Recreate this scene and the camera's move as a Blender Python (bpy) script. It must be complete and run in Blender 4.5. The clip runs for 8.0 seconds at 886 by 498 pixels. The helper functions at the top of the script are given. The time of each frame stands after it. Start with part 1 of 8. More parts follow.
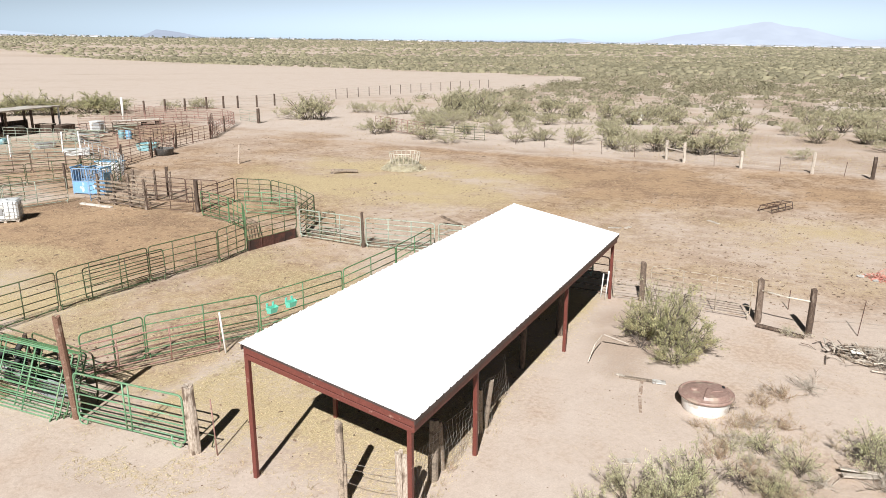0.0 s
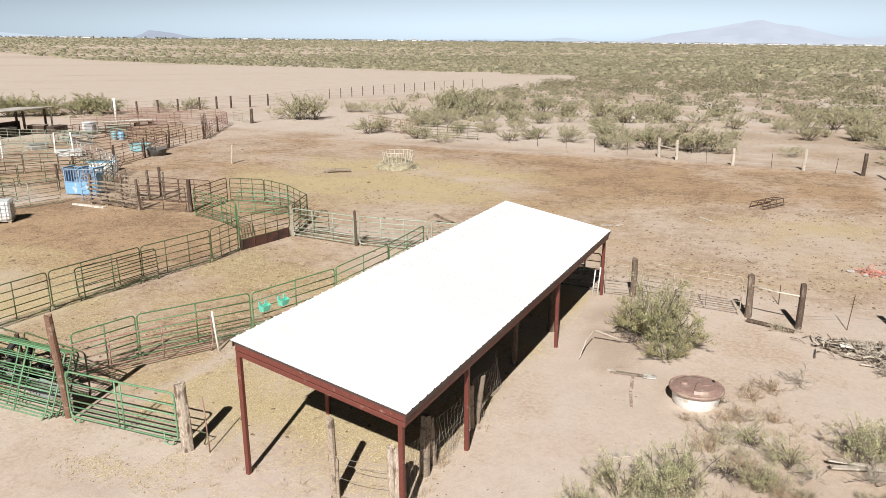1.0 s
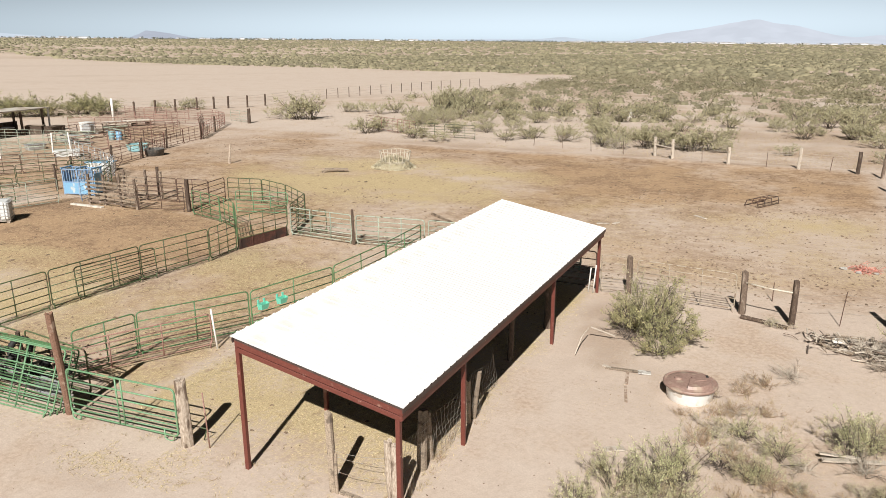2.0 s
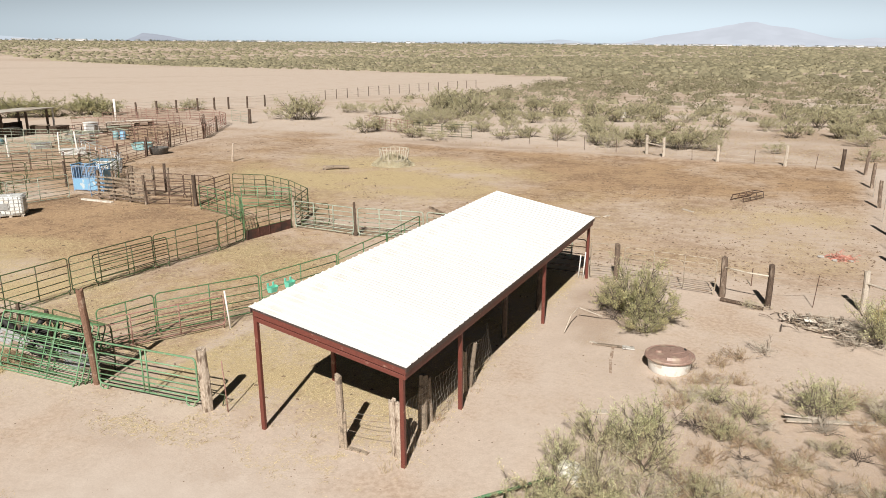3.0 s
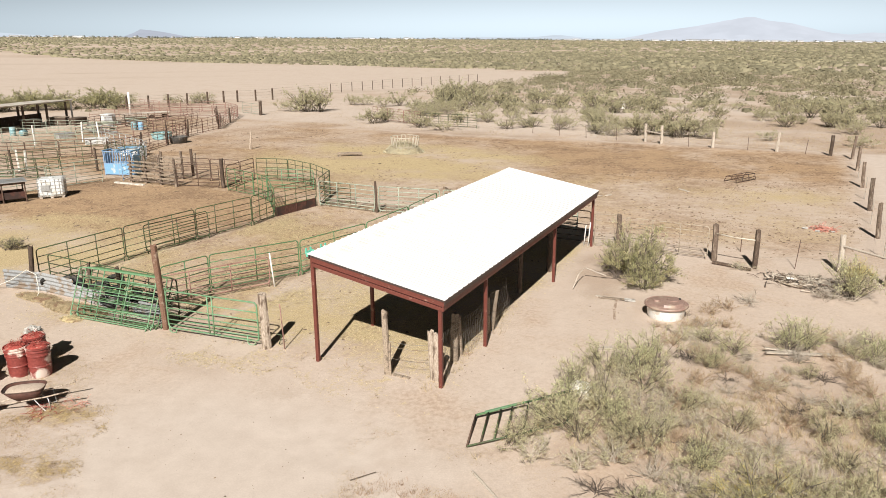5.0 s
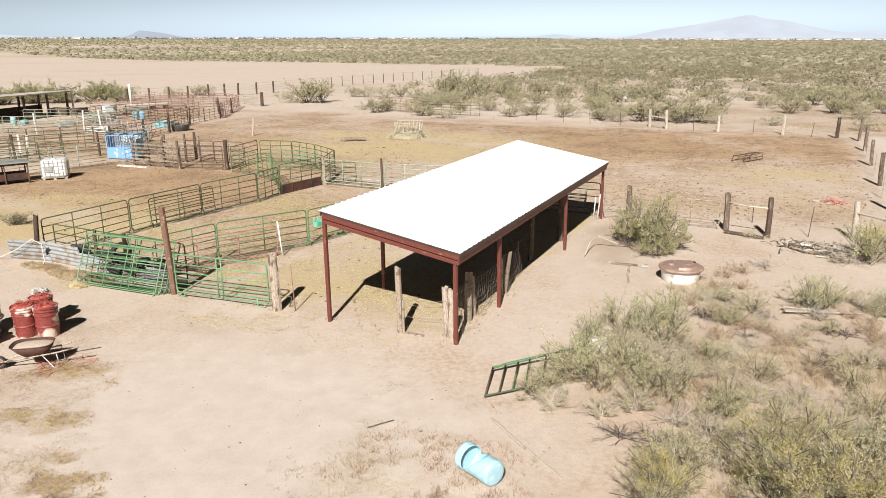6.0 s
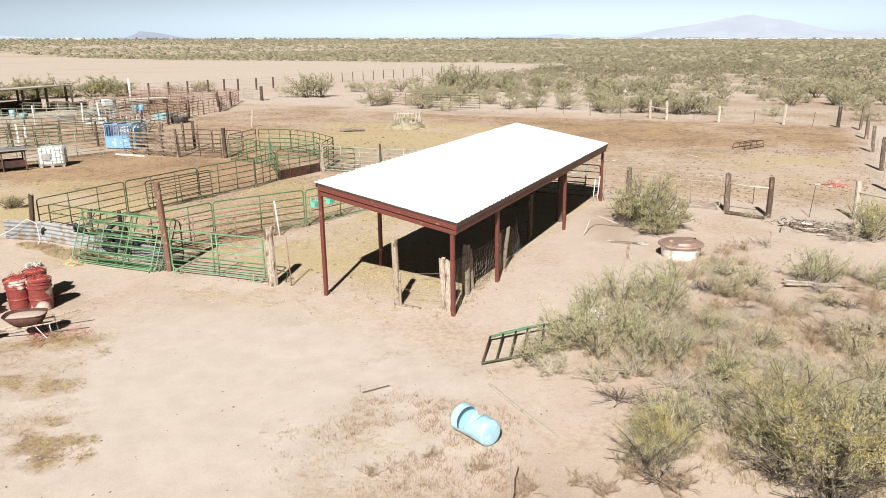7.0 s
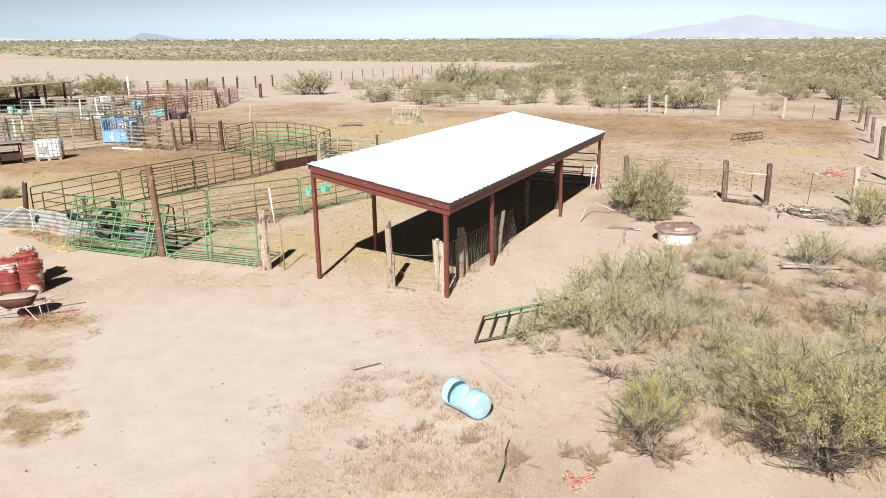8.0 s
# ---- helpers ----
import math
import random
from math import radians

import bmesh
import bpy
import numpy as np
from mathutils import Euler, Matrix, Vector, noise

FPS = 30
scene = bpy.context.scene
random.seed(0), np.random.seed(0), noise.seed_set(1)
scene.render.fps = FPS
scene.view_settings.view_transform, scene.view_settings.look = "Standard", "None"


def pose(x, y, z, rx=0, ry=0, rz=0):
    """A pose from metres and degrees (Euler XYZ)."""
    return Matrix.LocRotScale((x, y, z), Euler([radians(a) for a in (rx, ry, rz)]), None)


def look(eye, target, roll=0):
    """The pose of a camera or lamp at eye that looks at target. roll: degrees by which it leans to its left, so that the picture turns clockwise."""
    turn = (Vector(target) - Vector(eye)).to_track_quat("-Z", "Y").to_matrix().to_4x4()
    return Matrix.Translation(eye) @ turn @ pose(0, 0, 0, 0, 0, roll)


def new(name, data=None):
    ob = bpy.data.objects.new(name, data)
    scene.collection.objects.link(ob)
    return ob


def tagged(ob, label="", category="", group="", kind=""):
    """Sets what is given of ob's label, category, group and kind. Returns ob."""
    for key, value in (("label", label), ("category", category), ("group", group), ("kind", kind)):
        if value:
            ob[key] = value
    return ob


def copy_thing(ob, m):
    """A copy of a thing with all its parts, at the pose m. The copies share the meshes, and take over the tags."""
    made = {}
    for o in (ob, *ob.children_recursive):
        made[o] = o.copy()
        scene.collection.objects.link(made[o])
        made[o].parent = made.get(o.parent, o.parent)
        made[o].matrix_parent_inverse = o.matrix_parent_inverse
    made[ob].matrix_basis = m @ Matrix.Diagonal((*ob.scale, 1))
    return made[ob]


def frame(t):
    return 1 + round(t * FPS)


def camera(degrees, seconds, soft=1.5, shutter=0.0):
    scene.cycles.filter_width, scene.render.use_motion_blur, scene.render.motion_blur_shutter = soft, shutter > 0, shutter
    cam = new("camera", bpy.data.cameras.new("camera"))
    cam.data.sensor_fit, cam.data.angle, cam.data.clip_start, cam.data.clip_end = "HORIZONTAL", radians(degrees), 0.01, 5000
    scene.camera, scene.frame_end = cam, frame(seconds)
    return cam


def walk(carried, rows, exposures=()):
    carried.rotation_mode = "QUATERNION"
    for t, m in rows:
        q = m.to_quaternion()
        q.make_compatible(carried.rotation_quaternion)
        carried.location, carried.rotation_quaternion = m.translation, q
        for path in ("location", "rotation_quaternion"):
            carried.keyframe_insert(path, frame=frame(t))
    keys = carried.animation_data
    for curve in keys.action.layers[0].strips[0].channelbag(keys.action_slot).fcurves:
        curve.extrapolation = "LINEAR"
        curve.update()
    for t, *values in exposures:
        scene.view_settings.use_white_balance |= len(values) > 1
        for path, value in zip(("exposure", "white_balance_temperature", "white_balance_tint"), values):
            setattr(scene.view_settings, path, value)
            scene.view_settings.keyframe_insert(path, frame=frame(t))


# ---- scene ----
# Camera: a small drone that hovers, backs away and sinks.
cam = camera(62.5, 8.0, soft=0.5)
PATH = [
    (0, (6.291, -11.022, 9.423), (5.421, -9.304, 8.884), 0.05),
    (0.5, (6.376, -11.042, 9.408), (5.513, -9.321, 8.866), -0.05),
    (1, (6.435, -11.068, 9.37), (5.577, -9.344, 8.83), -0.2),
    (1.5, (6.485, -11.121, 9.37), (5.629, -9.396, 8.829), -0.3),
    (1.7, (6.51, -11.155, 9.375), (5.655, -9.429, 8.834), -0.3),
    (2.8, (7.05, -12.325, 9.305), (6.204, -10.594, 8.768), -0.3),
    (3, (7.301, -12.851, 9.276), (6.455, -11.119, 8.741), -0.3),
    (3.5, (7.929, -14.481, 9.271), (7.088, -12.75, 8.725), -0.25),
    (4, (8.159, -15.511, 9.243), (7.319, -13.78, 8.696), -0.27),
    (4.5, (8.053, -15.898, 9.245), (7.212, -14.167, 8.701), -0.3),
    (4.7, (8.01, -15.99, 9.21), (7.169, -14.26, 8.666), -0.35),
    (5.8, (7.62, -16.305, 7.94), (6.779, -14.574, 7.395), -0.65),
    (6, (7.57, -16.301, 7.731), (6.729, -14.57, 7.186), -0.7),
    (6.5, (7.584, -16.298, 7.323), (6.742, -14.568, 6.778), -0.78),
    (7, (7.662, -16.275, 6.926), (6.819, -14.546, 6.382), -0.82),
    (7.5, (7.754, -16.214, 6.644), (6.909, -14.485, 6.099), -0.9),
    (8, (7.827, -16.188, 6.389), (6.981, -14.459, 5.847), -0.98),
]
walk(cam, [(t, look(eye, aim, roll)) for t, eye, aim, roll in PATH], exposures=[(0, 0.63, 6120, 10), (0.5, 0.54, 6200, 10), (1, 0.48, 6320, 10), (1.7, 0.45, 6450, 10), (3, 0.41, 6620, 10), (4.7, 0.48, 6620, 10), (6, 0.60, 6470, 10), (8, 0.65, 6380, 10)])

# Light: a clear desert day, the sun behind the camera.
world = bpy.data.worlds.new("World")
scene.world = world
world.use_nodes = True
sky = world.node_tree.nodes.new("ShaderNodeTexSky")
sky.sky_type = "NISHITA"
sky.sun_disc = False
sky.sun_elevation = radians(40)
sky.sun_rotation = radians(164)
sky.air_density, sky.dust_density, sky.ozone_density = 1.0, 0.15, 2.5
back = world.node_tree.nodes["Background"]
back.inputs["Strength"].default_value = 0.05
# clear dry air: pale at the horizon, deepening upwards
grey = world.node_tree.nodes.new("ShaderNodeRGBToBW")
deep = world.node_tree.nodes.new("ShaderNodeMath")
deep.operation = "POWER"
deep.inputs[1].default_value = 2.3
tint = world.node_tree.nodes.new("ShaderNodeVectorMath")
tint.operation = "SCALE"
tint.inputs[0].default_value = (0.0620, 0.0730, 0.0815)
world.node_tree.links.new(sky.outputs["Color"], grey.inputs["Color"])
world.node_tree.links.new(grey.outputs["Val"], deep.inputs[0])
world.node_tree.links.new(deep.outputs["Value"], tint.inputs["Scale"])
world.node_tree.links.new(tint.outputs["Vector"], back.inputs["Color"])
lamp = bpy.data.lights.new("sun", "SUN")
lamp.energy, lamp.angle, lamp.color = 5.0, radians(0.5), (1.0, 0.96, 0.90)
sun = new("sun", lamp)
sun.matrix_world = look((0.207 * 60, -0.738 * 60, 0.643 * 60), (0, 0, 0))

# ---- materials ----
def paint(name, a, b, rough=0.8, metal=0.0, grain=40.0, patch=3.0, worn=None, wear=0.35, bump=0.3, vary=0.0, islands=0.0, depth=0.01, detail=5.0, thin=0.0, also=None, along=1.0):
    """A surface that goes from colour a to b by fine grain, with worn patches, relief, and a change from thing to thing."""
    m = bpy.data.materials.new(name)
    m.use_nodes = True
    t = m.node_tree
    n, ln = t.nodes, t.links
    bsdf = n["Principled BSDF"]
    bsdf.inputs["Metallic"].default_value = metal
    co = n.new("ShaderNodeTexCoord")
    fine = n.new("ShaderNodeTexNoise")
    fine.inputs["Scale"].default_value, fine.inputs["Detail"].default_value = grain, detail
    flow = n.new("ShaderNodeMapping")
    flow.inputs["Scale"].default_value = (1, 1, along)
    ln.new(co.outputs["Object"], flow.inputs["Vector"])
    ln.new(flow.outputs["Vector"], fine.inputs["Vector"])
    ramp = n.new("ShaderNodeValToRGB")
    ramp.color_ramp.elements[0].position, ramp.color_ramp.elements[1].position = 0.32, 0.68
    ramp.color_ramp.elements[0].color, ramp.color_ramp.elements[1].color = (*a, 1), (*b, 1)
    ln.new(fine.outputs["Fac"], ramp.inputs["Fac"])
    out = ramp.outputs["Color"]
    big = n.new("ShaderNodeTexNoise")
    big.inputs["Scale"].default_value, big.inputs["Detail"].default_value = patch, 6
    ln.new(flow.outputs["Vector"], big.inputs["Vector"])
    if worn:
        step = n.new("ShaderNodeMapRange")
        step.inputs["From Min"].default_value, step.inputs["From Max"].default_value = 0.68 - wear * 0.4, 0.76 - wear * 0.4
        ln.new(big.outputs["Fac"], step.inputs["Value"])
        mix = n.new("ShaderNodeMixRGB")
        mix.inputs["Color2"].default_value = (*worn, 1)
        ln.new(step.outputs["Result"], mix.inputs["Fac"])
        ln.new(out, mix.inputs["Color1"])
        out = mix.outputs["Color"]
    if vary or islands:
        hsv = n.new("ShaderNodeHueSaturation")
        span = n.new("ShaderNodeMapRange")
        if islands:
            geo = n.new("ShaderNodeNewGeometry")
            ln.new(geo.outputs["Random Per Island"], span.inputs["Value"])
        else:
            info = n.new("ShaderNodeObjectInfo")
            ln.new(info.outputs["Random"], span.inputs["Value"])
        k = vary or islands
        span.inputs["To Min"].default_value, span.inputs["To Max"].default_value = 1 - k, 1 + k
        ln.new(span.outputs["Result"], hsv.inputs["Value"])
        ln.new(out, hsv.inputs["Color"])
        out = hsv.outputs["Color"]
    if also:
        # each plant leans towards another colour by its own chance
        lot, turn = n.new("ShaderNodeObjectInfo"), n.new("ShaderNodeMixRGB")
        turn.inputs["Color2"].default_value = (*also, 1)
        ln.new(lot.outputs["Random"], turn.inputs["Fac"])
        ln.new(out, turn.inputs["Color1"])
        out = turn.outputs["Color"]
    ln.new(out, bsdf.inputs["Base Color"])
    if thin:
        # leaves let part of the light through
        glow = n.new("ShaderNodeBsdfTranslucent")
        both = n.new("ShaderNodeMixShader")
        both.inputs["Fac"].default_value = thin
        ln.new(out, glow.inputs["Color"])
        ln.new(bsdf.outputs["BSDF"], both.inputs[1])
        ln.new(glow.outputs["BSDF"], both.inputs[2])
        ln.new(both.outputs["Shader"], n["Material Output"].inputs["Surface"])
    rr = n.new("ShaderNodeMapRange")
    rr.inputs["To Min"].default_value, rr.inputs["To Max"].default_value = max(0.02, rough - 0.12), min(1, rough + 0.12)
    ln.new(big.outputs["Fac"], rr.inputs["Value"])
    ln.new(rr.outputs["Result"], bsdf.inputs["Roughness"])
    if bump:
        bp = n.new("ShaderNodeBump")
        bp.inputs["Strength"].default_value, bp.inputs["Distance"].default_value = bump, depth
        ln.new(fine.outputs["Fac"], bp.inputs["Height"])
        ln.new(bp.outputs["Normal"], bsdf.inputs["Normal"])
    return m


M_SHED = paint("red_oxide_steel", (0.115, 0.030, 0.022), (0.16, 0.045, 0.032), 0.5, 0.0, 25, 6, (0.27, 0.15, 0.115), 0.10, 0.15)
M_SHED_EDGE = paint("dark_eave_steel", (0.05, 0.032, 0.028), (0.075, 0.045, 0.038), 0.5, 0.0, 25, 5, (0.12, 0.08, 0.07), 0.2, 0.15)
M_ROOF = paint("white_roof_sheet", (0.80, 0.80, 0.79), (0.84, 0.84, 0.83), 0.45, 0.0, 12, 1.0, (0.76, 0.75, 0.72), 0.2, 0.05, vary=0.015)
# roof underside, made near black so little light bounces into the shed's shade
M_ROOF_UNDERSIDE = paint("shade_dark_underside", (0.022, 0.019, 0.018), (0.035, 0.030, 0.028), 0.7, 0.0, 12, 2, (0.05, 0.04, 0.035), 0.25, 0.1)
M_WOOD = paint("weathered_post_wood", (0.20, 0.155, 0.115), (0.36, 0.29, 0.22), 0.9, 0, 30, 5, (0.13, 0.10, 0.075), 0.35, 0.8, vary=0.2, depth=0.02)
M_WOOD_DARK = paint("creosoted_wood", (0.045, 0.030, 0.022), (0.11, 0.074, 0.052), 0.9, 0, 30, 5, (0.17, 0.13, 0.10), 0.3, 0.6, vary=0.2, depth=0.015, along=0.35)
M_WOOD_BROWN = paint("brown_post_wood", (0.085, 0.058, 0.042), (0.19, 0.14, 0.105), 0.9, 0, 30, 5, (0.30, 0.24, 0.19), 0.36, 0.6, vary=0.2, depth=0.015, along=0.35)
M_WOOD_WARM = paint("split_grey_brown_wood", (0.29, 0.225, 0.17), (0.58, 0.49, 0.40), 0.9, 0, 34, 7, (0.15, 0.105, 0.075), 0.36, 0.6, vary=0.12, depth=0.015, along=0.3)
M_WOOD_PALE = paint("bleached_wood", (0.39, 0.335, 0.275), (0.55, 0.485, 0.41), 0.9, 0, 30, 5, (0.32, 0.26, 0.20), 0.3, 0.6, vary=0.15)
M_WOOD_RED = paint("brown_worn_wood", (0.13, 0.070, 0.045), (0.22, 0.125, 0.085), 0.9, 0, 30, 6, (0.28, 0.20, 0.15), 0.3, 0.7, vary=0.12)
M_WOOD_ROT = paint("rotted_wood", (0.24, 0.165, 0.12), (0.36, 0.265, 0.20), 0.95, 0, 20, 5, (0.46, 0.37, 0.30), 0.42, 0.7)
M_GREEN = paint("green_pipe_paint", (0.065, 0.145, 0.06), (0.10, 0.20, 0.09), 0.5, 0, 18, 4, (0.12, 0.09, 0.055), 0.26, 0.1, vary=0.2)
M_GREEN_BRIGHT = paint("bright_green_pipe_paint", (0.105, 0.225, 0.115), (0.165, 0.305, 0.175), 0.45, 0, 18, 4, (0.24, 0.27, 0.16), 0.28, 0.1, vary=0.12)
M_GREEN_OLD = paint("old_green_pipe_paint", (0.055, 0.085, 0.035), (0.09, 0.12, 0.055), 0.6, 0, 18, 3, (0.085, 0.055, 0.035), 0.42, 0.15, vary=0.25)
M_GREY_GREEN = paint("grey_green_pipe_paint", (0.25, 0.29, 0.225), (0.36, 0.395, 0.32), 0.55, 0, 18, 4, (0.20, 0.15, 0.10), 0.3, 0.1, vary=0.15)
M_RUST = paint("rusty_pipe", (0.075, 0.045, 0.032), (0.13, 0.075, 0.052), 0.75, 0, 25, 4, (0.055, 0.038, 0.030), 0.4, 0.25, vary=0.25)
M_RUST_RED = paint("red_rust_pipe", (0.23, 0.125, 0.10), (0.35, 0.205, 0.165), 0.7, 0, 25, 4, (0.10, 0.055, 0.04), 0.35, 0.25, vary=0.2)
M_RUST_PALE = paint("pale_weathered_pipe", (0.30, 0.25, 0.19), (0.42, 0.36, 0.28), 0.7, 0, 25, 4, (0.20, 0.14, 0.095), 0.38, 0.2, vary=0.15)
M_RUST_PLATE = paint("rusty_plate", (0.06, 0.024, 0.018), (0.11, 0.045, 0.032), 0.8, 0, 10, 2, (0.045, 0.026, 0.022), 0.45, 0.2)
M_GALV = paint("galvanised_sheet", (0.42, 0.43, 0.43), (0.55, 0.56, 0.56), 0.45, 0.55, 14, 2, (0.36, 0.31, 0.26), 0.3, 0.08, vary=0.1)
M_TIN = paint("old_corrugated_tin", (0.33, 0.34, 0.345), (0.45, 0.46, 0.465), 0.5, 0.4, 14, 2.5, (0.30, 0.235, 0.18), 0.42, 0.1, vary=0.2)
M_FEEDER = paint("dusty_pale_steel", (0.46, 0.41, 0.33), (0.60, 0.55, 0.46), 0.6, 0, 20, 5, (0.36, 0.28, 0.2), 0.3, 0.1)
M_WIRE = paint("fence_wire", (0.34, 0.31, 0.27), (0.46, 0.42, 0.37), 0.6, 0.2, 30, 5, (0.26, 0.17, 0.11), 0.38, 0.0)
M_WHITE = paint("white_pipe_paint", (0.68, 0.65, 0.60), (0.78, 0.76, 0.72), 0.5, 0, 20, 5, (0.5, 0.44, 0.36), 0.25, 0.1, vary=0.06)
M_BLUE = paint("blue_steel_paint", (0.17, 0.29, 0.47), (0.24, 0.37, 0.55), 0.5, 0, 15, 4, (0.30, 0.36, 0.42), 0.33, 0.1)
M_BLUE_PALE = paint("pale_blue_panel", (0.15, 0.33, 0.51), (0.22, 0.41, 0.58), 0.5, 0, 12, 3, (0.45, 0.50, 0.52), 0.3, 0.1)
M_TEAL = paint("teal_plastic", (0.17, 0.33, 0.36), (0.25, 0.41, 0.43), 0.5, 0, 12, 3, (0.42, 0.48, 0.46), 0.36, 0.05, vary=0.2)
M_MINT = paint("mint_green_plastic", (0.13, 0.52, 0.38), (0.19, 0.60, 0.46), 0.45, 0, 15, 5, (0.4, 0.62, 0.53), 0.22, 0.05)
M_DRUM = paint("light_blue_plastic", (0.34, 0.56, 0.65), (0.41, 0.63, 0.71), 0.4, 0, 10, 4, (0.52, 0.66, 0.70), 0.3, 0.06)
M_RED_DRUM = paint("sun_faded_red_plastic", (0.17, 0.032, 0.027), (0.25, 0.055, 0.045), 0.5, 0, 14, 2.1, (0.62, 0.50, 0.44), 0.43, 0.06, vary=0.1)
M_TWINE = paint("red_baling_twine", (0.30, 0.045, 0.036), (0.40, 0.085, 0.065), 0.85, 0, 40, 9, (0.48, 0.22, 0.17), 0.35, 0.2)
M_TWINE_PINK = paint("faded_baling_twine", (0.52, 0.17, 0.13), (0.62, 0.28, 0.22), 0.85, 0, 40, 9, (0.58, 0.44, 0.36), 0.45, 0.2)
M_BLACK = paint("black_rubber", (0.012, 0.012, 0.012), (0.028, 0.027, 0.026), 0.75, 0, 30, 6, (0.07, 0.06, 0.05), 0.3, 0.3)
M_TUB = paint("dusty_rubber", (0.06, 0.058, 0.055), (0.10, 0.095, 0.09), 0.8, 0, 20, 5, (0.17, 0.15, 0.13), 0.35, 0.2)
M_BROWN_LID = paint("brown_moulded_plastic", (0.25, 0.16, 0.13), (0.34, 0.23, 0.19), 0.45, 0, 14, 3, (0.36, 0.27, 0.21), 0.35, 0.08)
M_WHITE_TANK = paint("white_moulded_plastic", (0.70, 0.69, 0.66), (0.78, 0.77, 0.74), 0.45, 0, 10, 3, (0.58, 0.52, 0.45), 0.25, 0.04)
M_TOTE = paint("white_tote_plastic", (0.60, 0.61, 0.60), (0.72, 0.73, 0.72), 0.4, 0, 8, 2.5, (0.55, 0.52, 0.46), 0.25, 0.05)
M_SAND_FILL = paint("blown_sand", (0.43, 0.335, 0.265), (0.57, 0.465, 0.385), 0.95, 0, 30, 6, None, 0, 0.3)
M_HAY = paint("hay", (0.50, 0.44, 0.29), (0.68, 0.61, 0.45), 0.95, 0, 60, 8, (0.62, 0.60, 0.48), 0.35, 0.9, islands=0.15, depth=0.03)
M_STRAW = paint("straw_litter", (0.50, 0.405, 0.22), (0.72, 0.615, 0.385), 0.9, 0, 30, 4, (0.36, 0.26, 0.15), 0.33, 0, islands=0.25)
M_CLOD = paint("dung_and_clods", (0.11, 0.072, 0.045), (0.24, 0.165, 0.11), 0.95, 0, 40, 4, (0.32, 0.235, 0.16), 0.33, 0.5, islands=0.3)
M_LEAF = paint("creosote_leaf", (0.44, 0.44, 0.24), (0.61, 0.60, 0.36), 0.7, 0, 6, 2.5, (0.58, 0.50, 0.30), 0.38, 0, islands=0.45, thin=0.3, also=(0.52, 0.46, 0.30))
M_LEAF_WILD = paint("wild_creosote_leaf", (0.375, 0.35, 0.215), (0.53, 0.49, 0.32), 0.75, 0, 6, 1.5, (0.46, 0.41, 0.26), 0.36, 0, islands=0.25, thin=0.35)
M_LEAF_MESQ = paint("mesquite_leaf", (0.31, 0.30, 0.15), (0.48, 0.455, 0.25), 0.65, 0, 6, 2.5, (0.56, 0.50, 0.28), 0.34, 0, islands=0.3, thin=0.35)
M_LEAF_GREY = paint("greyish_shrub_leaf", (0.45, 0.42, 0.265), (0.60, 0.55, 0.36), 0.75, 0, 6, 2.5, (0.58, 0.48, 0.30), 0.36, 0, islands=0.25, thin=0.35)
M_LEAF_GOLD = paint("yellow_flowered_leaf", (0.46, 0.43, 0.235), (0.64, 0.59, 0.35), 0.7, 0, 4, 1.2, (0.56, 0.49, 0.20), 0.36, 0, islands=0.3, thin=0.35)
M_TWIG = paint("shrub_twig", (0.075, 0.060, 0.045), (0.18, 0.145, 0.11), 0.9, 0, 30, 4, (0.34, 0.285, 0.215), 0.3, 0, islands=0.35)
M_TWIG_DARK = paint("dark_twisted_twig", (0.055, 0.042, 0.034), (0.13, 0.10, 0.08), 0.9, 0, 30, 4, (0.24, 0.20, 0.165), 0.3, 0, islands=0.4)
M_TWIG_STEM = paint("grey_brown_stem", (0.085, 0.066, 0.052), (0.20, 0.165, 0.13), 0.9, 0, 30, 4, (0.33, 0.28, 0.225), 0.34, 0, islands=0.4)
M_BLOSSOM = paint("yellow_blossom", (0.54, 0.42, 0.10), (0.66, 0.54, 0.18), 0.8, 0, 8, 2.0, (0.46, 0.40, 0.20), 0.33, 0, islands=0.25, thin=0.3)
M_WEED = paint("dry_red_brown_weed", (0.33, 0.215, 0.145), (0.50, 0.36, 0.25), 0.9, 0, 8, 3, (0.56, 0.44, 0.30), 0.35, 0, islands=0.2, thin=0.2)
M_TWIG_GREY = paint("grey_dead_twig", (0.36, 0.31, 0.25), (0.53, 0.465, 0.385), 0.9, 0, 30, 4, (0.22, 0.175, 0.135), 0.3, 0, vary=0.2)
M_OLD_HAY = paint("old_hay", (0.34, 0.245, 0.10), (0.60, 0.46, 0.225), 0.9, 0, 8, 3, (0.25, 0.17, 0.085), 0.36, 0, islands=0.4, thin=0.15)
M_GRASS = paint("dry_grass", (0.42, 0.335, 0.205), (0.62, 0.51, 0.335), 0.9, 0, 8, 3, (0.38, 0.25, 0.165), 0.33, 0, islands=0.3, thin=0.3)
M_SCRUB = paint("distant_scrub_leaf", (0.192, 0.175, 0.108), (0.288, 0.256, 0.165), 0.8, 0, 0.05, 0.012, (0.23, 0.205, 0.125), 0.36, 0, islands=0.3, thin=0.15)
# far tree leaf, greyed and lightened: distant haze put into the colour
M_HAZED_TREE = paint("hazed_tree_leaf", (0.13, 0.145, 0.125), (0.19, 0.20, 0.17), 0.9, 0, 0.05, 0.01, None, 0, 0, islands=0.2)
M_CONCRETE = paint("pale_concrete", (0.52, 0.48, 0.42), (0.66, 0.62, 0.55), 0.85, 0, 20, 3, (0.42, 0.37, 0.31), 0.3, 0.4)
